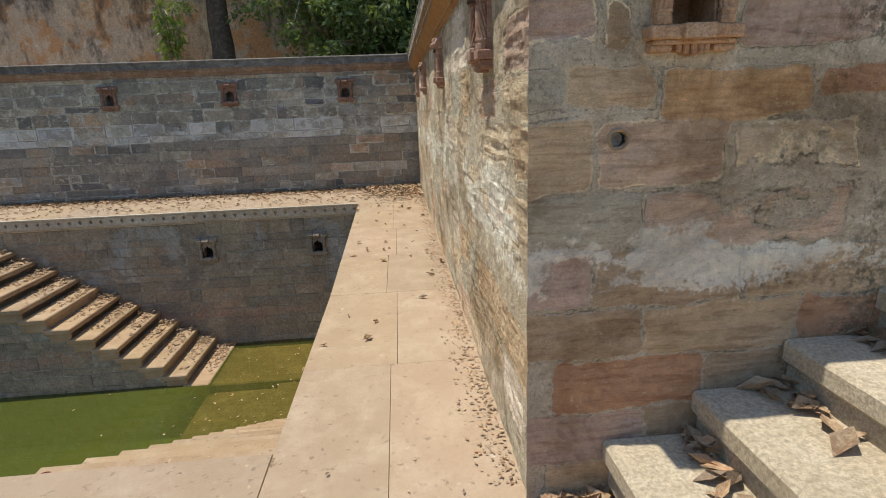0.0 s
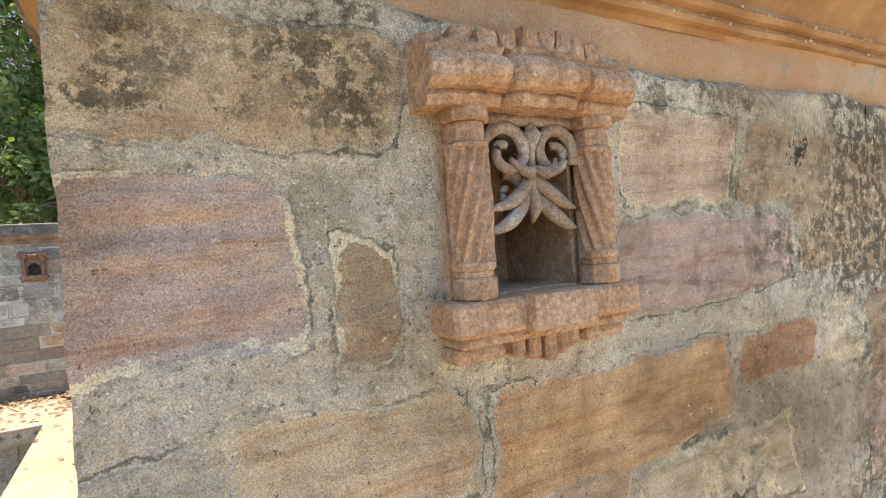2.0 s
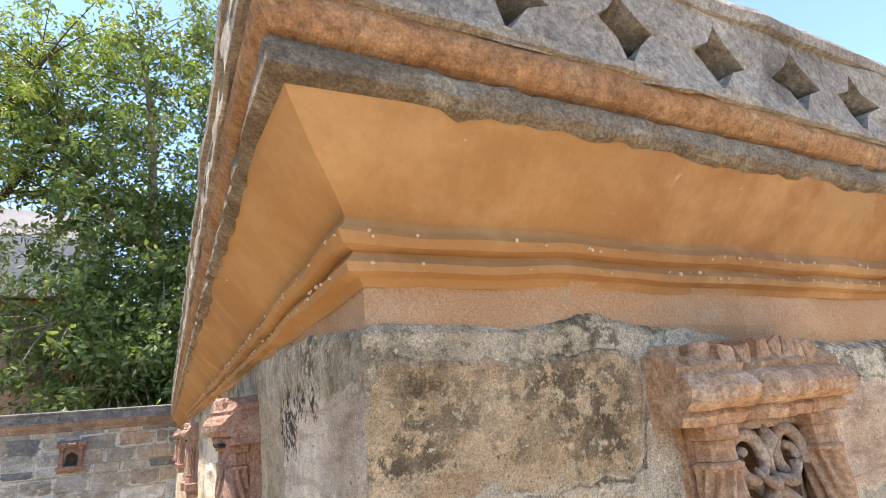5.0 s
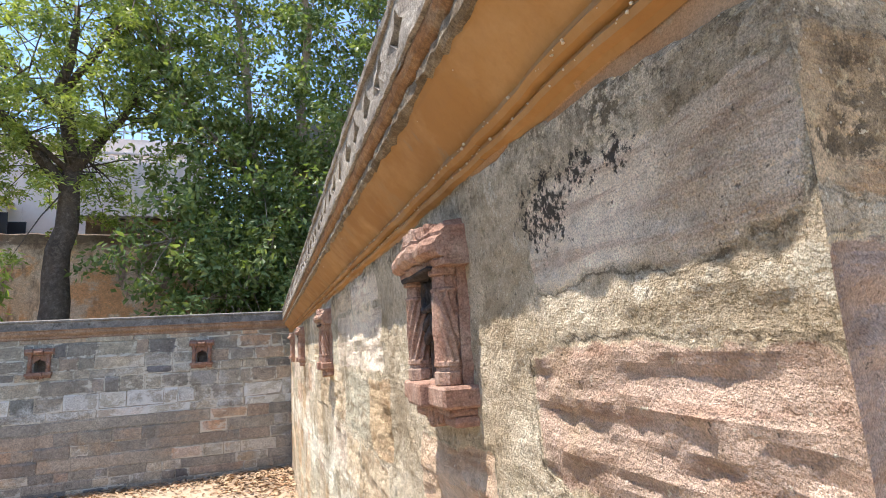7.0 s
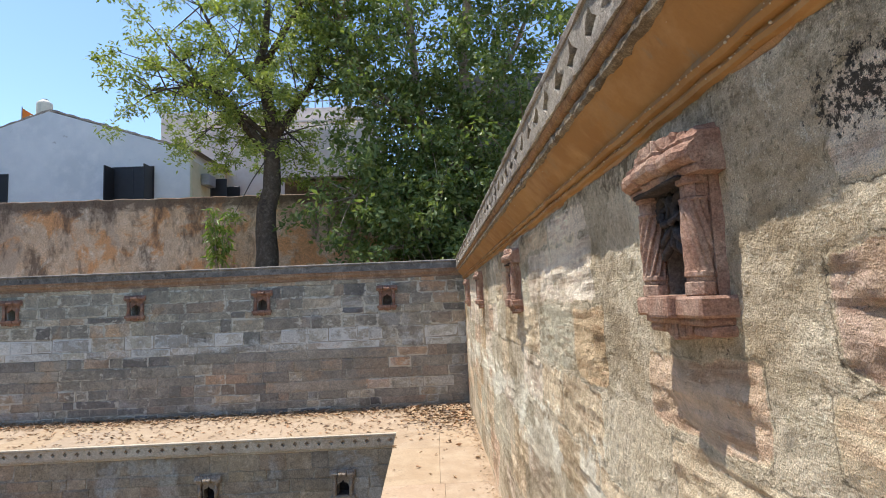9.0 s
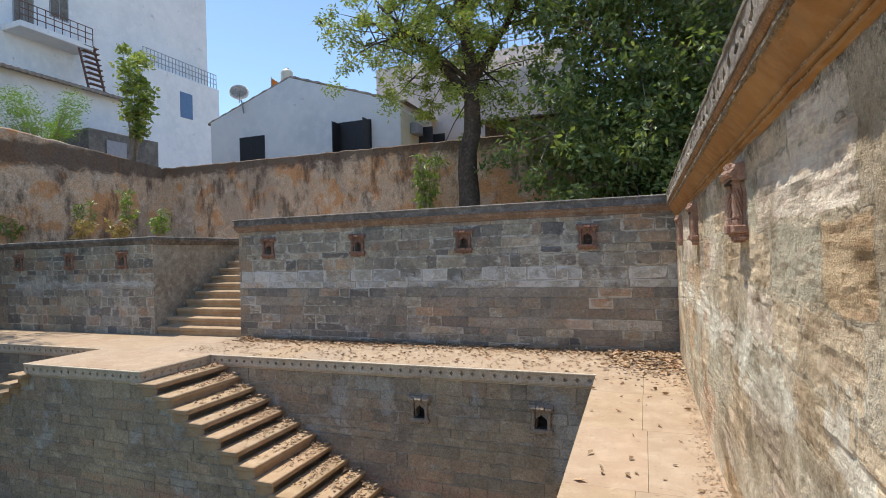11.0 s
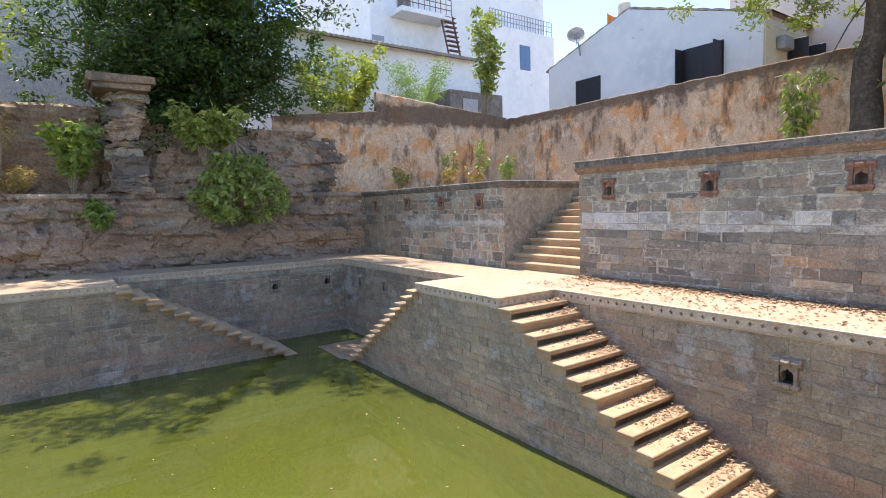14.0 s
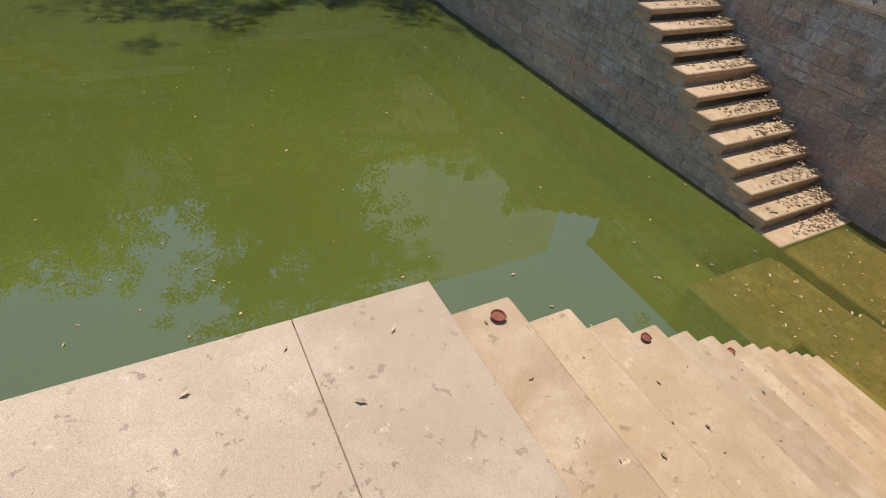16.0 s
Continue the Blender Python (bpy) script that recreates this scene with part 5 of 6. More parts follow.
    # recess, lined with back_mat
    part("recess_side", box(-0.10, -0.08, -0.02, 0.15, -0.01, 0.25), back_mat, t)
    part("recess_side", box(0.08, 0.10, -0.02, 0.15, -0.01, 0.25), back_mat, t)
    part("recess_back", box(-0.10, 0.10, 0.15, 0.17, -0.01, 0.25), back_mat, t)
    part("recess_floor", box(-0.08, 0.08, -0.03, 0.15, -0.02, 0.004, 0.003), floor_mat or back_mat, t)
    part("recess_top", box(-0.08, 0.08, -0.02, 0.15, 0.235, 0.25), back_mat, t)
    if rich:
        # openwork scrolls in the head of the opening
        bm = bmesh.new()
        def scroll(cx, cz, r0, turns, a0, sx, thick=0.0105, y=-0.03):
            pts = []
            for i in range(26):
                f = i / 25
                a = a0 + turns * 2 * math.pi * f
                q = r0 * (1 - 0.74 * f)
                pts.append((cx + sx * q * math.cos(a), y - 0.008 * math.sin(math.pi * f), cz + q * math.sin(a)))
            add_tube(bm, pts, [thick * (1 - 0.4 * k / 25) for k in range(26)], 8)
        def blade(pts, radii, y=-0.03):
            """A curling leaf through plan points (x, z)."""
            fine = []
            for k in range(13):
                f = k / 12
                a, b, c = (Vector((x, y, z)) for x, z in pts)
                fine.append(a.lerp(b, f).lerp(b.lerp(c, f), f) + Vector((0, -0.012 * math.sin(math.pi * f), 0)))
            add_tube(bm, fine, [radii[0] + (radii[1] - radii[0]) * math.sin(math.pi * min(1.0, k / 12 + 0.1)) for k in range(13)], 8)
        for sx in (-1, 1):
            scroll(sx * 0.043, 0.197, 0.042, 1.35, -0.12 * math.pi, sx)
            scroll(sx * 0.036, 0.140, 0.03, 1.0, 0.45 * math.pi, sx, 0.009, -0.022)
            blade(((0, 0.172), (sx * 0.03, 0.12), (sx * 0.084, 0.118)), (0.004, 0.0105))
            blade(((0, 0.15), (sx * 0.04, 0.086), (sx * 0.088, 0.088)), (0.004, 0.011), -0.026)
            blade(((sx * 0.002, 0.175), (sx * 0.022, 0.155), (sx * 0.04, 0.188)), (0.004, 0.0085), -0.04)
        add_tube(bm, [(0, -0.03, 0.098), (0, -0.04, 0.118), (0, -0.036, 0.15), (0, -0.036, 0.2), (0, -0.042, 0.222), (0, -0.036, 0.24)], [0.003, 0.01, 0.006, 0.006, 0.013, 0.005], 8)
        add_box(bm, -0.09, 0.09, -0.04, -0.01, 0.236, 0.252)
        part("scroll_tracery", bm, trace or mat, t, smooth=True)
    else:
        bm = bmesh.new()
        for sx in (-1, 1):
            vs = [(0, 0.2), (sx * 0.025, 0.165), (sx * 0.05, 0.16), (sx * 0.07, 0.13), (sx * 0.083, 0.13), (sx * 0.083, 0.24), (0, 0.24)]
            f = [bm.verts.new((x, -0.02, z)) for x, z in vs]
            g = [bm.verts.new((x, 0.01, z)) for x, z in vs]
            bm.faces.new(f)
            bm.faces.new(g[::-1])
            for k in range(len(vs)):
                bm.faces.new((f[k], f[(k + 1) % 7], g[(k + 1) % 7], g[k]))
        bmesh.ops.recalc_face_normals(bm, faces=bm.faces[:])
        part("arch_panel", bm, mat, t)
    return t


def facing(out, x, y, z):
    return plane_frame((x, y, z), (-out[1], out[0], 0), (out[0], out[1], 0))


niche_s = carved_niche("orange sandstone shrine niche with spiral columns and scroll tracery", M_NICHE, M_NICHE, True, M_DUST, M_DUST)
S86 = Matrix.Scale(0.87, 4)
niche_s.matrix_basis = facing((0, -1), 0.478, 0.0, 1.705) @ S86
soot = carved_niche("pinkish sandstone shrine niche, its tracery black with soot", M_NICHE_PINK, M_NICHE_DARK, True, M_NEARBLACK, None, True)
soot.matrix_basis = facing((-1, 0), 0.0, EN[0], NZ) @ S86
for y in EN[1:]:
    copy_thing(soot, facing((-1, 0), 0.0, y, NZ))
small = carved_niche("small reddish carved niche set in the stone wall", M_NICHE_RED, M_NICHE_DARK, False)
small.matrix_basis = facing((0, -1), n_u[0], NY, 1.70)
for u in n_u[1:]:
    copy_thing(small, facing((0, -1), u, NY, 1.70))
for u in nw_u:
    copy_thing(small, facing((0, -1), u, NY, 1.55))
# lower niches: recess lined in near-black, much darker than the carved front
dull = carved_niche("dull grey-brown carved niche in the lower wall", M_NICHE_DULL, M_NEARBLACK, False)
dull.matrix_basis = facing((0, -1), l_u[0], LY, -0.86)
for u in l_u[1:]:
    copy_thing(dull, facing((0, -1), u, LY, -0.86))
for v in w_v:
    copy_thing(dull, facing((1, 0), PWX, v, -0.86))


# ---- beyond the pool: rock, back walls, houses ----
def rock_face(path, z0, z1, res, seed, amp=0.5, lean=0.25):
    """A craggy face along a plan path, layered and leaning back."""
    pts, acc = [Vector(p) for p in path], [0.0]
    for a, b in zip(pts, pts[1:]):
        acc.append(acc[-1] + (b - a).length)
    n, nz = int(acc[-1] / res), int((z1 - z0) / res)
    vs, fs = [], []
    for j in range(nz + 1):
        z = z0 + (z1 - z0) * j / nz
        for i in range(n + 1):
            s = acc[-1] * i / n
            k = max(q for q in range(len(pts) - 1) if acc[q] <= s + 1e-9)
            d = (pts[k + 1] - pts[k]).normalized()
            p = pts[k] + d * (s - acc[k])
            o = Vector((-d.y, d.x))
            layer = math.floor(z * 2.2 + 0.5 * noise.noise((s * 0.3, seed, z * 0.4)))
            q = amp * 0.5 * fbm((s * 0.35, seed, z * 0.6), 5) + amp * 0.25 * noise.noise((layer * 3.7, s * 0.22, seed)) + 0.09 * fbm((s * 1.4, seed + 3, z * 4), 5) + 0.05 * noise.noise((layer * 5.1, s * 0.8, seed + 2)) + 0.05 * (1 - abs(fbm((s * 1.1, seed + 5, z * 1.6), 3)) * 4 if abs(fbm((s * 1.1, seed + 5, z * 1.6), 3)) < 0.06 else 0) * -1.6
            q -= lean * max(0.0, z - z0 - 1.2) * 0.35
            vs.append((p.x + o.x * q, p.y + o.y * q, z))
    for j in range(nz):
        for i in range(n):
            a = j * (n + 1) + i
            fs.append((a, a + n + 1, a + n + 2, a + 1))
    me = bpy.data.meshes.new("rock_face")
    me.from_pydata(vs, [], fs)
    return me


rock = thing("rock_cliff", "brown layered bedrock face rising behind the far ledge", "rock", kind="structure")
part("rock_face", rock_face([(PWX - 1.45, 9.3), (PWX - 1.55, 4.0), (PWX - 1.6, -12.2)], -0.15, 2.2, 0.06, 2.0, 0.6, 0.1), M_ROCK, rock)
part("rock_face", rock_face([(PWX - 1.65, 9.3), (PWX - 1.75, 5.4), (PWX - 1.95, 1.4)], 1.95, 4.35, 0.07, 5.0, 0.7, 0.3), M_ROCK, rock)
part("rock_face", rock_face([(PWX - 3.6, 1.8), (PWX - 3.6, -2.2)], 2.0, 5.0, 0.09, 7.0, 0.5, 0.1), M_ROCK, rock)
part("rock_face", rock_face([(PWX - 2.0, -1.7), (PWX - 2.0, -12)], 2.0, 4.6, 0.09, 9.0, 0.6, 0.2), M_ROCK, rock)
part("shelf", box(PWX - 8, PWX - 1.75, -12, 9.6, 1.9, 2.1), M_SOIL, rock)


def rubble_pillar(label, x, y, w, z0, z1, cap, seed):
    """A leaning pier of rough stones under a jutting cap."""
    t = thing("ruined_pier", label, "ruin")
    r = random.Random(seed)
    z = z0
    while z < z1:
        h = r.uniform(0.16, 0.5)
        ww = w * r.uniform(0.75, 1.25)
        bm = box(-ww * 0.5, ww * 0.5, -ww / 2, ww / 2, 0, h, 0.06, 2)
        bmesh.ops.subdivide_edges(bm, edges=bm.edges[:], cuts=2, use_grid_fill=True)
        worn(bm, 0.16, 2.6, z)
        for v in bm.verts:
            v.co += Vector((r.uniform(-1, 1), r.uniform(-1, 1), r.uniform(-1, 1))) * 0.06
        s = part("rubble_stone", bm, M_ROCK if r.random() < 0.8 else M_MORTAR, t)
        s.location = (x + r.uniform(-0.12, 0.12), y + r.uniform(-0.14, 0.14), z)
        z += h * 0.96
    for k in range(cap):
        bm = box(-w * (0.75 + 0.12 * k), w * (0.75 + 0.12 * k), -w * (0.7 + 0.14 * k), w * (0.8 + 0.14 * k), 0, 0.2, 0.03, 2)
        for v in bm.verts:
            v.co += Vector((r.uniform(-1, 1), r.uniform(-1, 1), r.uniform(-1, 1))) * 0.03
        s = part("cap_stone", bm, M_ROCK, t)
        s.location = (x, y - 0.1, z + 0.19 * k)


rubble_pillar("ruined dark stone pier with jutting cap courses", PWX - 2.1, 1.5, 0.95, 2.0, 5.1, 2, 3)
rubble_pillar("ruined dark stone pier at the edge of the rock", PWX - 2.1, -2.3, 0.7, 2.0, 4.9, 0, 4)
far_w = thing("grey_house", "pale grey house wall seen above the rock", "house")
part("wall", box(-32, -26, -14, 4.5, 1.5, 11.0, 0.02), M_GREYL, far_w)

wb = thing("wall_back", "old orange plaster boundary wall with black stains", "wall", kind="structure")


def plaster_wall(path, tops, z0, thick, seed):
    """A plastered wall along a plan path with an uneven, bitten top."""
    bm = bmesh.new()
    for (a, b), (ta, tb) in zip(zip(path, path[1:]), zip(tops, tops[1:])):
        a, b = Vector(a), Vector(b)
        n = max(2, int((b - a).length / 0.12))
        d = (b - a).normalized()
        o = Vector((-d.y, d.x)) * thick
        rows = []
        for i in range(n + 1):
            p = a.lerp(b, i / n)
            zt = ta + (tb - ta) * i / n + 0.035 * noise.noise((i * 0.31, seed, 0)) + 0.02 * noise.noise((i * 1.3, seed, 3))
            rows.append([bm.verts.new((p.x, p.y, z0)), bm.verts.new((p.x, p.y, zt - 0.03)), bm.verts.new((p.x + o.x * 0.1, p.y + o.y * 0.1, zt)), bm.verts.new((p.x + o.x, p.y + o.y, zt)), bm.verts.new((p.x + o.x, p.y + o.y, z0))])
        for r0, r1 in zip(rows, rows[1:]):
            for k in range(4):
                bm.faces.new((r0[k], r1[k], r1[k + 1], r0[k + 1]))
    bmesh.ops.recalc_face_normals(bm, faces=bm.faces[:])
    return bm


part("boundary", plaster_wall([(-17.4, 15.0), (-6, 15.0), (7, 15.2)], [5.1, 5.0, 5.0], 1.6, 0.3, 1.0), M_ORANGE, wb)
part("boundary", plaster_wall([(-18.6, 9.6), (-17.4, 15.0)], [5.9, 5.15], 1.6, 0.3, 4.0), M_ORANGE, wb)
part("boundary", plaster_wall([(-19.6, 6.0), (-18.6, 9.6)], [4.9, 5.2], 1.6, 0.3, 6.0), M_ORANGE, wb)


def window(parent, m, w, h, shutters=True, mat=M_BLACK, frame_mat=M_BLACK):
    bm = box(-w / 2, w / 2, -0.012, 0.05, 0, h)
    p = part("window", bm, mat, parent)
    p.matrix_basis = m
    bm = bmesh.new()
    for x0, x1, z0, z1 in ((-w / 2 - 0.05, -w / 2, -0.05, h + 0.05), (w / 2, w / 2 + 0.05, -0.05, h + 0.05), (-w / 2, w / 2, -0.05, 0), (-w / 2, w / 2, h, h + 0.05), (-0.02, 0.02, 0, h)):
        add_box(bm, x0, x1, -0.02, 0.06, z0, z1, 0.006)
    part("frame", bm, frame_mat, p)
    if shutters:
        for sx in (-1, 1):
            bm = box(sx * w / 2 - 0.02, sx * w / 2 + 0.02, -w * 0.42, -0.02, 0.0, h, 0.006)
            part("shutter", bm, frame_mat, p)
    return p


def gable_house(label, x0, x1, xr, y0, depth, ze, zl, zr, mat, side_mat):
    """A house whose gable faces south: eave heights zl and zr, ridge ze at xr."""
    t = thing("house", label, "house")
    bm = bmesh.new()
    fr = [(x0, y0, 1.5), (x1, y0, 1.5), (x1, y0, zr), (xr, y0, ze), (x0, y0, zl)]
    f = [bm.verts.new(p) for p in fr]
    g = [bm.verts.new((p[0], p[1] + depth, p[2])) for p in fr]
    bm.faces.new(f)
    bm.faces.new(g[::-1])
    for k in range(5):
        bm.faces.new((f[k], g[k], g[(k + 1) % 5], f[(k + 1) % 5]))
    bmesh.ops.recalc_face_normals(bm, faces=bm.faces[:])
    part("wall", bm, mat, t)
    bm = bmesh.new()
    for (xa, za), (xb, zb) in (((x0 - 0.2, zl - 0.06), (xr, ze + 0.02)), ((xr, ze + 0.02), (x1 + 0.2, zr - 0.06))):
        n = max(4, int(abs(xb - xa) / 0.25))
        rows = []
        for i in range(n + 1):
            q = i / n
            px, pz = xa + (xb - xa) * q, za + (zb - za) * q + 0.03 * (i % 2)
            rows.append([bm.verts.new((px, y0 + 0.05, pz)), bm.verts.new((px, y0 + 0.05, pz + 0.07)), bm.verts.new((px, y0 + depth, pz + 0.07)), bm.verts.new((px, y0 + depth, pz))])
        for r0, r1 in zip(rows, rows[1:]):
            for k in range(4):
                bm.faces.new((r0[k], r1[k], r1[(k + 1) % 4], r0[(k + 1) % 4]))
    bmesh.ops.recalc_face_normals(bm, faces=bm.faces[:])
    part("roof", bm, M_TILE, t)
    return t


HY = 17.0

house = gable_house("whitewashed gabled house behind the boundary wall, paint peeling", -16.9, -8.38, -13.0, HY, 9.0, 8.5, 7.2, 7.0, M_WHITE, M_CREAM)
window(house, plane_frame((-14.83, HY - 0.02, 5.35), (1, 0, 0), (0, -1, 0)), 1.1, 1.03, False)
window(house, plane_frame((-10.2, HY - 0.02, 5.27), (1, 0, 0), (0, -1, 0)), 1.25, 1.2, True)
part("side_wall", box(-8.4, -8.33, HY + 0.05, HY + 9, 1.5, 6.7), M_CREAM, house)
window(house, plane_frame((-8.32, HY + 2.2, 5.5), (0, 1, 0), (1, 0, 0)), 1.3, 0.9, True)
part("air_conditioner", box(-8.33, -8.05, HY + 0.7, HY + 1.3, 6.0, 6.4, 0.03), M_METAL, house)


def ring_rail(parent, m, length, height, posts, mat):
    bm = bmesh.new()
    for k in range(posts + 1):
        add_tube(bm, [(length * k / posts, 0, 0), (length * k / posts, 0, height)], 0.025, 6)
    for z in (height, height * 0.66, height * 0.33):
        add_tube(bm, [(0, 0, z), (length, 0, z)], 0.025, 6)
    p = part("railing", bm, mat, parent)
    p.matrix_basis = m


tall = thing("apartment_building", "tall white rendered apartment block with balcony railings", "building")
part("wall", box(-42, -30, 15.6, 30.4, 1.5, 27, 0.02), M_WHITE, tall)
part("wall", box(-38, -29, 24.0, 30.4, 1.5, 13.9, 0.02), M_WHITE, tall)
bal = part("balcony", box(-30.05, -28.6, 17.0, 20.7, 13.3, 13.6, 0.02), M_WHITE, tall)
ring_rail(tall, plane_frame((-28.65, 17.0, 13.6), (0, 1, 0), (1, 0, 0)), 3.7, 0.95, 9, M_RUST)
ring_rail(tall, plane_frame((-29.05, 24.2, 13.9), (0, 1, 0), (1, 0, 0)), 6.0, 1.0, 22, M_METAL)
for yy, zz, w, h, mt in ((18.0, 13.7, 0.9, 1.7, M_GREYW), (16.1, 10.4, 0.7, 1.6, M_METAL), (19.8, 15.0, 0.9, 1.4, M_GREYW)):
    window(tall, plane_frame((-29.97, yy, zz), (0, 1, 0), (1, 0, 0)), w, h, False, mt, M_METAL)
window(tall, plane_frame((-28.97, 27.4, 11.2), (0, 1, 0), (1, 0, 0)), 0.9, 1.6, False, M_BLUE, M_BLUE)
ladder = bmesh.new()
for dy in (0.0, 0.9):
    add_tube(ladder, [(-28.3, 20.2 + dy, 10.9), (-28.9, 20.0 + dy, 13.7)], 0.06, 6)
for k in range(9):
    add_box(ladder, -28.9 + 0.07 * (8 - k), -28.6 + 0.07 * (8 - k), 20.15, 21.0, 11.0 + 0.31 * k, 11.05 + 0.31 * k)
part("outside_stair", ladder, M_RUST, tall)

low = thing("low_house", "low whitewashed house with a corrugated tile roof", "house")
part("wall", box(-33, -25.6, 8.0, 20.0, 1.5, 10.0, 0.02), M_WHITE, low)
bm = bmesh.new()
prev = None
for k in range(81):
    yy = 7.9 + 12.3 * k / 80
    w = 0.06 * (k % 2)
    row = [bm.verts.new((-25.1, yy, 9.85 + w)), bm.verts.new((-25.1, yy, 9.97 + w)), bm.verts.new((-33, yy, 12.1 + w)), bm.verts.new((-33, yy, 11.98 + w))]
    if prev:
        for q in range(4):
            bm.faces.new((prev[q], row[q], row[(q + 1) % 4], prev[(q + 1) % 4]))
    prev = row
bmesh.ops.recalc_face_normals(bm, faces=bm.faces[:])
part("roof", bm, M_TILE, low)
part("annexe", box(-25.6, -23.2, 16.4, 20.0, 1.5, 7.6, 0.02), M_GREYW, low)
part("door", box(-23.2, -23.15, 17.2, 18.2, 5.0, 7.2), M_METAL, low)

pink = thing("rendered_house", "pinkish stained rendered house with a roof terrace", "house")
part("wall", box(-9.5, -2.6, 20, 28, 1.5, 8.6, 0.02), M_PINK, pink)
part("wall", box(-12.4, -3.4, 23, 30, 1.5, 10.6, 0.02), M_PINK, pink)
ring_rail(pink, plane_frame((-12.4, 23.0, 10.6), (1, 0, 0), (0, -1, 0)), 8.5, 0.9, 26, M_METAL)
bm = bmesh.new()
for k in range(26):
    cx = -9.4 + k * 0.27
    ring = [(cx + 0.11 * math.cos(a * math.pi / 6), 8.75 + 0.13 * math.sin(a * math.pi / 6)) for a in range(12)]
    pts = [(x, 20.05, z) for x, z in ring] + [(ring[0][0], 20.05, ring[0][1])]
    add_tube(bm, pts, 0.025, 5, False)
add_box(bm, -9.5, -2.6, 20.0, 20.1, 8.88, 8.95)
part("balustrade", bm, M_PINK, pink)

grey = thing("grey_house", "grey unpainted house wall behind the trees", "house")
part("wall", box(0.4, 9.0, 18, 26, 1.5, 9.7, 0.02), M_GREYW, grey)
window(grey, plane_frame((1.45, 17.97, 7.8), (1, 0, 0), (0, -1, 0)), 0.6, 0.75, False, M_BLACK, M_GREYW)

shed = thing("shed", "small brown shed with a corrugated roof behind the boundary wall", "shed")
part("wall", box(-4.9, -2.4, 15.6, 17.4, 1.5, 5.5), M_ORANGE, shed)
bm = bmesh.new()
prev = None
for k in range(33):
    xx = -5.05 + 2.8 * k / 32
    w = 0.03 * (k % 2)
    row = [bm.verts.new((xx, 15.35, 5.5 + w)), bm.verts.new((xx, 15.35, 5.55 + w)), bm.verts.new((xx, 17.4, 5.85 + w)), bm.verts.new((xx, 17.4, 5.8 + w))]
    if prev:
        for q in range(4):
            bm.faces.new((prev[q], row[q], row[(q + 1) % 4], prev[(q + 1) % 4]))
    prev = row
bmesh.ops.recalc_face_normals(bm, faces=bm.faces[:])
part("roof", bm, M_TILE, shed)

dish = thing("satellite_dish", "round grey satellite dish on the house's roof edge", "satellite dish")
bm = bmesh.new()
rings = []
for j in range(6):
    q = 0.37 * j / 5
    rings.append([bm.verts.new((q * math.cos(a * math.pi / 12), -0.9 * q * q, q * math.sin(a * math.pi / 12))) for a in range(24)])
for r0, r1 in zip(rings, rings[1:]):
    for k in range(24):
        bm.faces.new((r0[k], r0[(k + 1) % 24], r1[(k + 1) % 24], r1[k]))
bmesh.ops.solidify(bm, geom=bm.faces[:], thickness=0.015)
part("reflector", bm, M_GREYL, dish, smooth=True)
part("mast", add_tube(bmesh.new(), [(0, 0, 0), (0.1, 0.15, -0.35), (0.15, 0.2, -0.75)], 0.03, 8), M_METAL, dish)
part("feed_arm", add_tube(bmesh.new(), [(0, 0, -0.4), (0.05, -0.45, -0.2)], 0.015, 6), M_METAL, dish)
dish.matrix_basis = pose(-15.32, HY - 0.1, 8.15, -22, 0, 38)

tank = thing("water_tank", "cream plastic water tank on a roof stand", "water tank")
bm = bmesh.new()
add_tube(bm, [(0, 0, 0), (0, 0, 0.06), (0, 0, 0.5), (0, 0, 0.56), (0, 0, 0.66), (0, 0, 0.7)], [0.24, 0.26, 0.26, 0.24, 0.12, 0.11], 20)
part("tank_body", bm, M_TANK, tank)
part("stand", box(-0.35, 0.35, -0.3, 0.3, -1.2, 0.0, 0.02), M_WHITE, tank)
tank.matrix_basis = pose(-14.9, 19.4, 9.2)
flag = thing("flag", "small saffron pennant on a pole", "flag")
part("pole", add_tube(bmesh.new(), [(0, 0, -1.4), (0, 0, 1.0)], 0.02, 6), M_METAL, flag)
bm = bmesh.new()
f = [bm.verts.new(p) for p in ((0, 0, 0.95), (0, 0, 0.5), (0.5, 0.1, 0.6))]
bm.faces.new(f)
bmesh.ops.solidify(bm, geom=bm.faces[:], thickness=0.01)
part("cloth", bm, M_FLAG, flag)
flag.matrix_basis = pose(-16.2, 20, 8.9)

# ---- trees ----
neem = tree("neem_tree", "tall neem tree with a dark leaning trunk and airy crown", (-4.65, 13.0, 2.0),
            [([(0, 0, 0), (0.05, 0, 2.2), (0.15, 0.1, 4.2), (-0.1, 0, 6.0), (0.1, 0, 8.0)], 0.30), ([(0.1, 0, 3.6), (-1.0, -0.3, 5.0), (-2.2, -0.5, 6.2)], 0.14), ([(0.15, 0, 4.0), (1.0, 0.3, 5.4), (1.8, 0.2, 7.0)], 0.14),
             ([(0, 0, 5.2), (-1.2, 0.4, 6.6), (-2.0, 0.3, 8.2)], 0.11), ([(0.1, 0, 4.0), (-1.1, -0.7, 5.2), (-2.4, -0.9, 5.0)], 0.07), ([(0, 0, 6), (1.2, -0.6, 7.4), (1.8, -0.9, 8.6)], 0.09)],
            0.85, L_NEEM, 0.13, 400, 80, 0.33, M_BARK, 0.34, 0.5, 3)
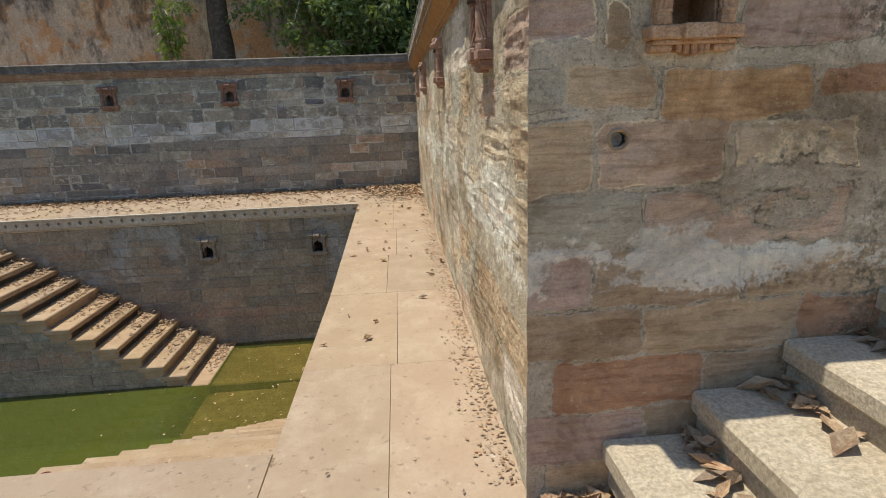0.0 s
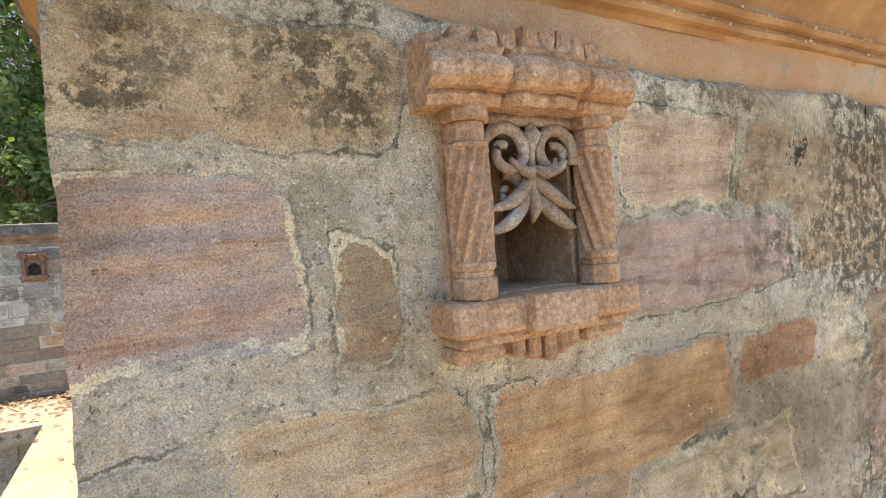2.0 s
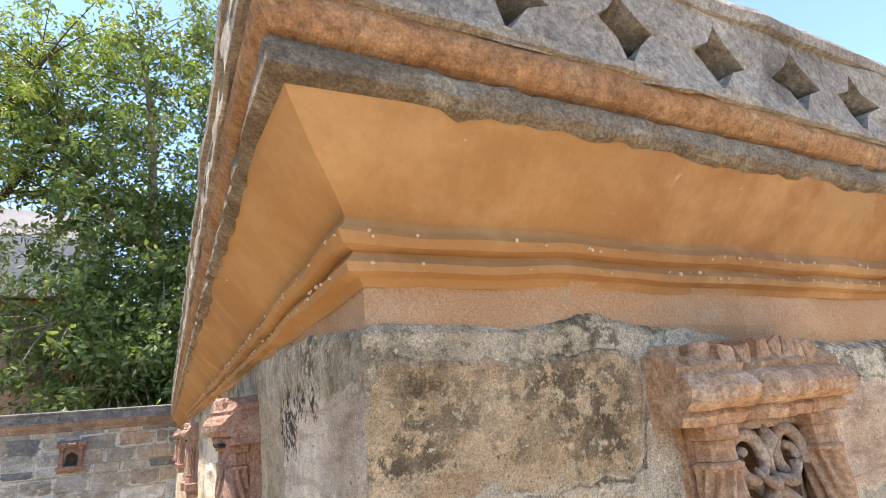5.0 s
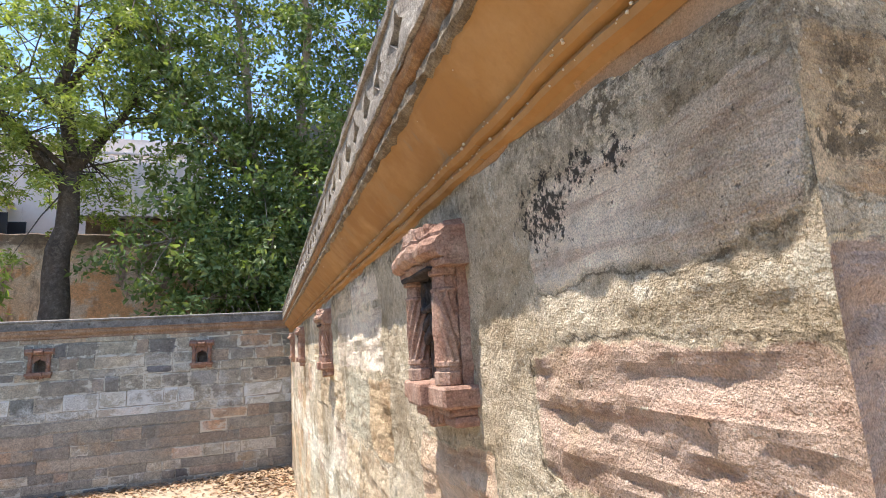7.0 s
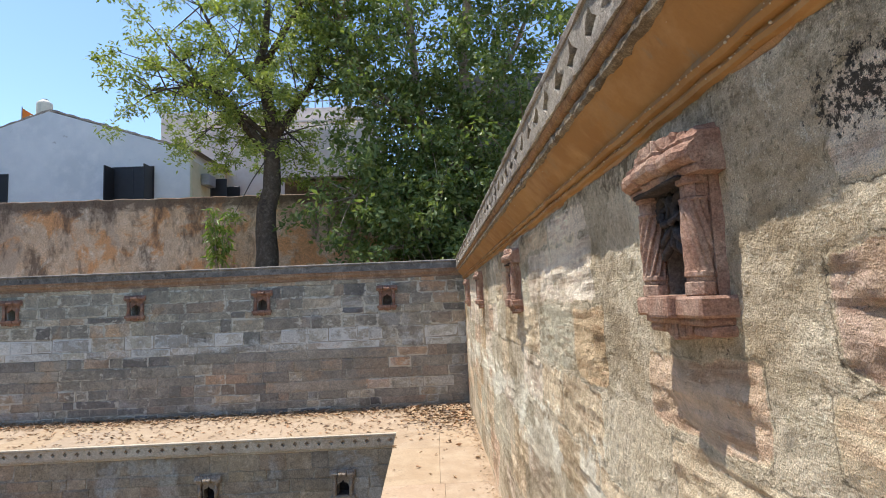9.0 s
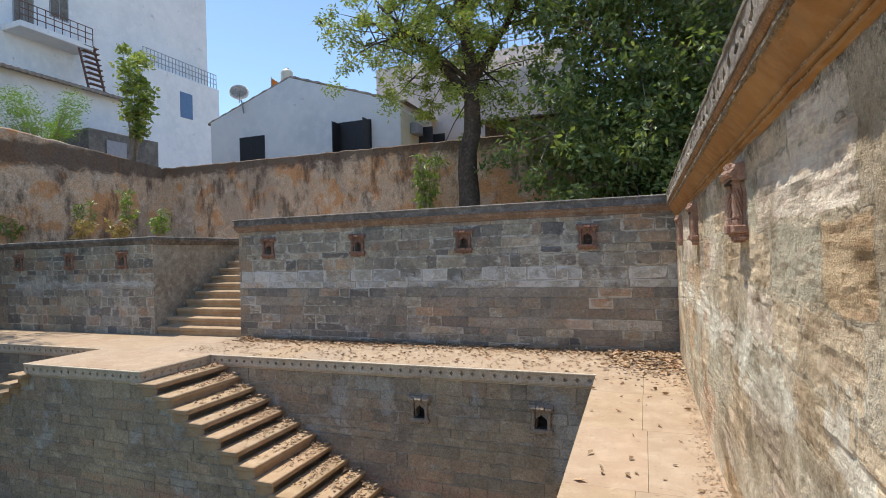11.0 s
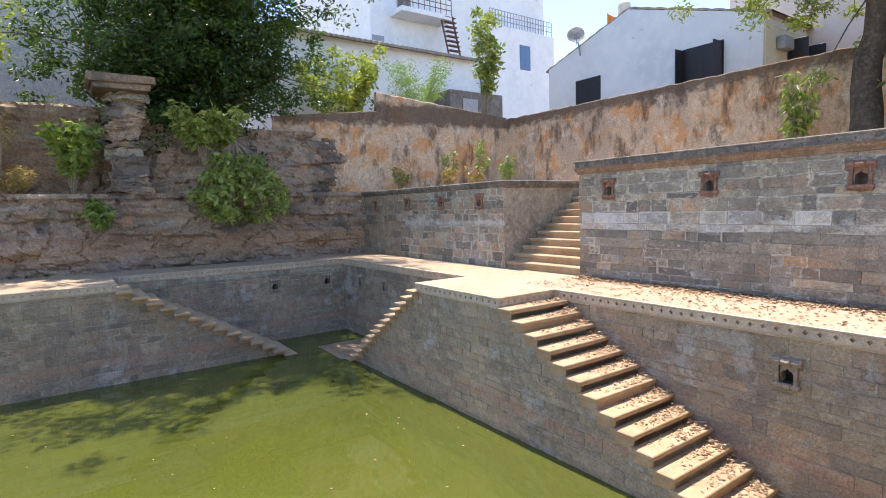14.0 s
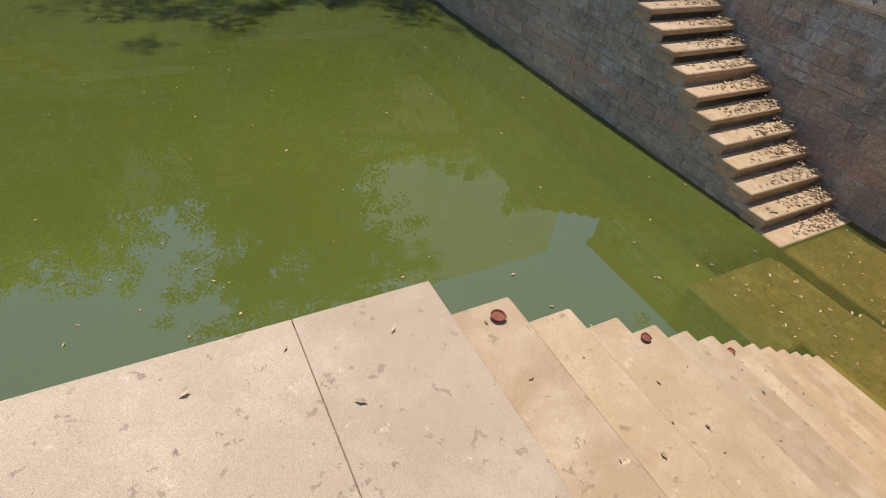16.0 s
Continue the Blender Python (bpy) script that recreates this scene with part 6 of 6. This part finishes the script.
broad = tree("broadleaf_tree", "dense dark green broadleaf tree over the boundary wall", (0.4, 13.6, 2.0),
             [([(0, 0, 0), (0.1, 0, 2.0), (0.0, 0.1, 4.5), (0.3, 0, 8.5), (0.2, 0, 11)], 0.26), ([(-0.5, 0.1, 0), (-0.9, 0, 2.5), (-1.1, 0, 5.0), (-1.4, 0, 8), (-1.8, 0, 10.5)], 0.2), ([(0, 0, 1.5), (-1.5, -0.5, 2.4), (-2.8, -0.8, 2.4)], 0.1), ([(0, 0, 2.0), (1.6, -0.5, 3.6), (3.0, -0.3, 5.4)], 0.12),
              ([(0, 0, 3.0), (-1.7, -0.5, 4.6), (-2.9, -0.4, 6.2), (-3.4, -0.5, 8.2)], 0.11), ([(0, 0, 4.0), (1.3, 0.2, 6), (2.2, 0.2, 8), (2.4, 0, 10)], 0.1), ([(-0.3, 0, 1.0), (-1.0, -1.0, 1.4), (-1.6, -1.3, 1.0)], 0.08), ([(0.2, 0, 1.0), (1.4, -1.0, 1.4), (2.4, -1.4, 1.2)], 0.08)],
             0.95, L_BROAD, 0.165, 1550, 46, 0.45, M_PALEBARK, 0.5, 0.7, 4)
cliff_tree = tree("cliff_tree", "large dark spreading tree on top of the rock", (-21.6, 3.6, 3.0),
                  [([(0, 0, 0), (0.1, 0, 2.0), (0.0, 0.3, 4.5), (0.2, 0, 7)], 0.34), ([(0, 0, 1.6), (0.8, -1.6, 2.8), (1.2, -2.8, 3.8)], 0.15), ([(0, 0, 1.6), (0.6, 1.6, 2.6), (0.8, 2.8, 3.6)], 0.15), ([(0, 0, 2.5), (1.4, -0.4, 3.6), (2.0, -0.8, 4.0)], 0.12), ([(0, 0, 3), (0.8, 1.4, 4.8), (1, 2, 6.4)], 0.1), ([(0, 0, 4), (1.8, 0.6, 6.2), (3.4, 1.4, 7.6), (4.2, 2.2, 8.4)], 0.11), ([(0, 0, 4), (1.8, -0.8, 6.2), (3.2, -1.8, 7.6), (4.2, -2.4, 8.2)], 0.11), ([(0.6, 1.0, 5.5), (2.0, 2.8, 7.0), (3.0, 4.2, 8.0)], 0.09)],
                  1.25, L_DARK, 0.19, 1150, 75, 0.6, M_BARK, 0.4, 0.5, 6)


def shrub(name, label, base, stems, height, spread, leaf, size, n, seed, droop=0.35, aspect=0.42, lean=(0, 0), bark=M_PALEBARK, crad=0.14):
    r = random.Random(seed)
    t = thing(name, label, "plant")
    t.location = base
    bm = bmesh.new()
    ctr = []
    for _ in range(stems):
        a, k = r.uniform(0, 2 * math.pi), r.uniform(0.5, 1.0)
        e = Vector((math.cos(a) * spread * k + lean[0], math.sin(a) * spread * k + lean[1], height * r.uniform(0.6, 1.0)))
        m = e * 0.5 + Vector((0, 0, abs(height) * 0.18))
        pts = [Vector((0, 0, 0)).lerp(m, q) .lerp(m.lerp(e, q), q) for q in (0, 0.25, 0.5, 0.75, 1.0)]
        add_tube(bm, pts, [0.022, 0.018, 0.014, 0.01, 0.004], 5)
        ctr += [tuple(p) for p in pts[2:]]
    part("stem", bm, bark, t)
    part("foliage", leaf_mesh("foliage", clump_spots(ctr, max(1, n // len(ctr)), r, crad, 0.9), size, r, aspect, droop), leaf, t)
    return t


shrub("fig_shrub", "broad-leaved green shrub hanging over the rock", (PWX - 0.85, 4.3, 3.8), 34, -2.4, 1.4, L_NEEM, 0.2, 3600, 41, 0.8, 0.55, (0.45, 0), crad=0.3)
shrub("fig_shrub", "leafy shrub sprouting from the rock edge", (PWX - 1.0, 3.5, 3.0), 18, 1.7, 1.2, L_NEEM, 0.2, 1900, 42, 0.6, 0.5, (0.25, 0), crad=0.24)
shrub("fig_shrub", "pale green leafy sapling in the rock recess", (PWX - 2.0, 0.1, 2.1), 14, 2.0, 0.75, L_PALE, 0.25, 1300, 43, 0.5, 0.55, (0.2, 0), crad=0.24)
shrub("fig_shrub", "pale green leafy sapling drooping over the rock ledge", (PWX - 1.8, 0.4, 2.1), 12, -0.8, 0.7, L_PALE, 0.22, 800, 44, 0.7, 0.55, (0.3, 0), crad=0.2)
shrub("dry_bush", "dry yellowing creeper in the rock recess", (PWX - 1.9, -1.3, 2.0), 14, 0.9, 0.6, L_DRY, 0.11, 1500, 45, 0.3, 0.3, crad=0.25)
shrub("dry_bush", "tall dry creeper against the pier", (PWX - 2.3, -1.5, 2.6), 9, 2.2, 0.3, L_DRY, 0.1, 700, 46, 0.3, 0.35, crad=0.25)
shrub("feathery_tree", "light green feathery sapling behind the boundary wall", (-19.6, 12.2, 4.6), 22, 2.9, 1.5, L_FEATHER, 0.12, 6000, 47, 0.2, 0.22, crad=0.4)
shrub("climber", "tall narrow leafy climber beside the white building", (-18.1, 14.4, 4.3), 10, 5.2, 0.6, L_NEEM, 0.2, 2200, 48, 0.4, 0.5, crad=0.42)
shrub("climber", "leafy green vine over the low house wall", (-23.8, 10.6, 4.4), 18, 4.4, 2.2, L_NEEM, 0.24, 3400, 49, 0.5, 0.5, crad=0.5)
for px_, py_, pz_, hh, lf, sd in ((-14.9, 11.6, 2.05, 1.7, L_PALE, 51), (-13.2, 11.2, 2.05, 1.0, L_PALE, 52), (-17.0, 11.8, 2.05, 1.5, L_BROAD, 53), (-15.8, 10.8, 2.05, 0.9, L_DRY, 54), (-18.4, 10.4, 2.05, 1.1, L_PALE, 55), (-14.1, 10.6, 2.05, 0.7, L_DRY, 56)):
    shrub("sapling", "young sapling with drooping light leaves behind the wall", (px_, py_, pz_), 6, hh, 0.3, lf, 0.16, 260, sd, 0.7, 0.3, crad=0.16)
shrub("sapling", "wilted pale sapling standing before the boundary wall", (-6.22, 14.0, 2.0), 7, 2.4, 0.22, L_PALE, 0.24, 420, 57, 1.2, 0.24, crad=0.22)
# unseen tree, added for the shadow of its crown on the far pool edge
canopy = tree("shade_tree", "unseen leafy tree added to shade the pool edge", (-21.5, -4.5, 2.0),
              [([(0, 0, 0), (0.2, 0, 3.0), (0.6, 0.2, 6.0)], 0.3), ([(0.2, 0, 2.5), (1.4, 1.0, 4.2), (2.2, 1.6, 5.2)], 0.14), ([(0.2, 0, 2.5), (1.4, -1.0, 4.2), (2.0, -1.6, 5.4)], 0.14)],
              1.0, L_NEEM, 0.17, 480, 70, 0.55, M_BARK, 0.4, 0.5, 8)


# ---- litter and small things ----
def litter(name, label, spots, size, seed, mat=M_LITTER, curl=0.35):
    """Dry leaves lying about: bent blades, nearly flat."""
    r = random.Random(seed)
    vs, fs = [], []
    for x, y, z in spots:
        s = size * r.uniform(0.5, 1.35)
        a = r.uniform(0, 2 * math.pi)
        d, e = Vector((math.cos(a), math.sin(a), r.uniform(-0.25, 0.35))), Vector((-math.sin(a), math.cos(a), r.uniform(-0.35, 0.35)))
        p = Vector((x, y, z + 0.004 + 0.1 * s))
        w = r.uniform(0.35, 0.6)
        up = Vector((0, 0, 1)) * s * curl * r.uniform(0.2, 1)
        o = len(vs)
        vs += [p - d * s * 0.5, p + e * s * w * 0.5 + up * 0.5, p + d * s * 0.1 - up * 0.15, p - e * s * w * 0.5 + up * 0.5, p + d * s * 0.5 + up * 0.4]
        fs += [(o, o + 2, o + 1), (o, o + 3, o + 2), (o + 1, o + 2, o + 4), (o + 2, o + 3, o + 4)]
    me = bpy.data.meshes.new(name)
    me.from_pydata(vs, [], fs)
    return tagged(part(name, me, mat), label, "dry leaves", kind="stuff")


r = random.Random(91)
sp = []
for _ in range(3600):
    x = r.uniform(-8.4, -0.05)
    d = abs(r.gauss(0, 0.17))
    sp.append((x, NY - 0.03 - d, FZ + 0.04 * r.random() * max(0.0, 1 - d / 0.2)))
for _ in range(1300):
    sp.append((r.uniform(-8.6, -0.1), NY - 0.05 - 1.55 * r.random() ** 1.4, FZ))
litter("leaf_litter", "dry brown leaves gathered along the foot of the wall", sp, 0.07, 1)
sp = [(-abs(r.gauss(0, 0.55)) - 0.02, NY - 0.05 - abs(r.gauss(0, 0.65)), FZ + r.random() * 0.05) for _ in range(1500)]
litter("leaf_litter", "heap of dry leaves in the corner of the walls", [q for q in sp if q[0] > -1.1], 0.09, 2)
sp = []
for i in range(14):
    for _ in range(170):
        u = r.uniform(0.0, RUN)
        v = abs(r.gauss(0, 0.5))
        if v < 1.25:
            sp.append((XS + i * RUN + u, LY - 0.06 - v, FZ - (i + 1) * RISE + (0.05 * r.random() if v < 0.2 else 0)))
litter("leaf_litter", "dry pale leaves strewn over the pool steps", sp, 0.06, 3)
sp = [(-abs(r.gauss(0.02, 0.07)) - 0.01, r.uniform(0.1, 8.0), 0) for _ in range(1700)]
litter("leaf_litter", "crumbled leaf litter along the wall foot", [(a, c, fall(c)) for a, c, z in sp], 0.024, 4, curl=0.2)
sp = [(r.uniform(-1.1, -0.05), 1.0 + 6.4 * r.random() ** 0.6) for _ in range(50)]
litter("fallen_leaf", "single dry leaves scattered on the walkway", [(a, c, fall(c)) for a, c in sp], 0.075, 5, curl=0.6)
sp = []
for i in range(6):
    for _ in range(26):
        sp.append((0.30 + 0.325 * (i + 1) - abs(r.gauss(0, 0.05)) - 0.02, -0.02 - abs(r.gauss(0, 0.16)), 0.13 + 0.175 * (i + 1)))
for _ in range(60):
    sp.append((r.uniform(0.03, 0.28), -0.02 - abs(r.gauss(0, 0.1)), 0.06))
litter("fallen_leaf", "curled brown leaves caught in the step corners", sp, 0.10, 6, curl=0.6)
sp = [(r.uniform(PX, -0.2), r.uniform(-1.2, PY), 0.06) for _ in range(40)]
for i in range(14):
    for _ in range(5):
        sp.append((r.uniform(PX, WX - 0.05), PY + i * 0.325 + r.uniform(0.03, 0.28), 0.06 - (i + 1) * 0.187))
litter("fallen_leaf", "small dry bits on the platform and steps", sp, 0.025, 7, curl=0.2)
sp = [(r.uniform(-14, -2.4), r.uniform(-4, 5.9), WATER) for _ in range(160)] + [(r.uniform(-3.6, -1.2), r.uniform(4.6, 7.3), WATER) for _ in range(110)]
litter("floating_leaf", "pale leaves and specks floating on the water", sp, 0.045, 8, M_LITTER, 0.08)

# clay lamps left on the steps
def clay_lamp(m):
    t = thing("clay_lamp", "small red clay oil lamp standing on a step", "oil lamp", "clay lamps")
    bm = bmesh.new()
    prof = [(0.0, 0.0), (0.013, 0.0), (0.022, 0.009), (0.025, 0.016), (0.0225, 0.0175), (0.019, 0.010), (0.0, 0.006)]
    rings = [[bm.verts.new((q * math.cos(a * math.pi / 10) * (1.15 if a in (0, 1, 19) and q > 0.02 else 1), q * math.sin(a * math.pi / 10), z)) for a in range(20)] for q, z in prof[1:-1]]
    for r0, r1 in zip(rings, rings[1:]):
        for k in range(20):
            bm.faces.new((r0[k], r0[(k + 1) % 20], r1[(k + 1) % 20], r1[k]))
    bm.faces.new(rings[0][::-1])
    bm.faces.new(rings[-1])
    part("bowl", bm, M_CLAY, t)
    t.matrix_basis = m
    return t


lamp = clay_lamp(pose(PX + 0.07, PY + 0.23, 0.06 - 0.187, 0, 0, 40))
copy_thing(lamp, pose(PX + 0.05, PY + 3 * 0.325 + 0.2, 0.06 - 4 * 0.187, 0, 0, 140))
copy_thing(lamp, pose(PX + 0.06, PY + 6 * 0.325 + 0.2, 0.06 - 7 * 0.187, 0, 0, 250))

# round drain hole in the south face
drain = thing("drain_hole", "dark round hole worn into the wall stone", "hole", kind="structure")
bm = bmesh.new()
ri = [[bm.verts.new((0.28 + q * (1 + 0.05 * math.sin(a * 0.9)) * math.cos(a * math.pi / 12), yy, 1.38 + q * math.sin(a * math.pi / 12))) for a in range(24)] for q, yy in ((0.039, 0.01), (0.032, -0.009), (0.0275, -0.006), (0.0245, 0.015))]
for r0, r1 in zip(ri, ri[1:]):
    for k in range(24):
        bm.faces.new((r0[k], r0[(k + 1) % 24], r1[(k + 1) % 24], r1[k]))
bmesh.ops.recalc_face_normals(bm, faces=bm.faces[:])
part("rim", bm, M_STEP, drain, smooth=True)
bore = bmesh.new()
add_tube(bore, [(0.28, 0.008, 1.38), (0.28, 0.02, 1.38), (0.28, 0.034, 1.379)], [0.026, 0.025, 0.023], 20, False)
bore.faces.new([bore.verts.new((0.28 + 0.024 * math.cos(a * math.pi / 10), 0.0335, 1.379 + 0.024 * math.sin(a * math.pi / 10))) for a in range(20)])
part("bore", bore, M_BLACK, drain)


# ---- pieces of the walls ----
def limed(u, z):
    """North wall: a whitewashed course, damp duller stone under it."""
    if 0.96 < z < 1.26:
        return M_BLOCK_LIME if fbm((u * 0.9, 3.0, z * 3), 2) > -0.12 + 0.35 * fade(1.8 - u, 0.0, 1.8) else None
    return M_BLOCK_DULL if z < 0.96 and fbm((u * 1.3, 5.0, z * 2), 3) > -0.3 * fade(z, 0.5, 0.96) - 0.02 else None


block_wall(wall_n, mN, courses(-NX0, -0.08, 2.17, 0.18, 0.41, random.Random(31), n_holes), 300, 4.6, random.Random(32), (M_BLOCK_N, M_BLOCK_FAR), pick=limed)
block_wall(wall_nw, mNW, courses(nwl, -0.08, 2.02, 0.185, 0.40, random.Random(33), nw_holes), 150, nwl, random.Random(34), (M_BLOCK_N, M_BLOCK_FAR))
block_wall(wall_low, mL, courses(Llen, -2.75, -0.24, 0.18, 0.42, random.Random(35), l_holes), 280, Llen, random.Random(36))
block_wall(wall_lw, mW, courses(LY + 9, -2.75, -0.24, 0.18, 0.42, random.Random(37), w_holes), 0, 0, random.Random(38))
for t, m, bl, lim, r in FLANKS:
    block_wall(t, m, bl, lim, 11.0, r)
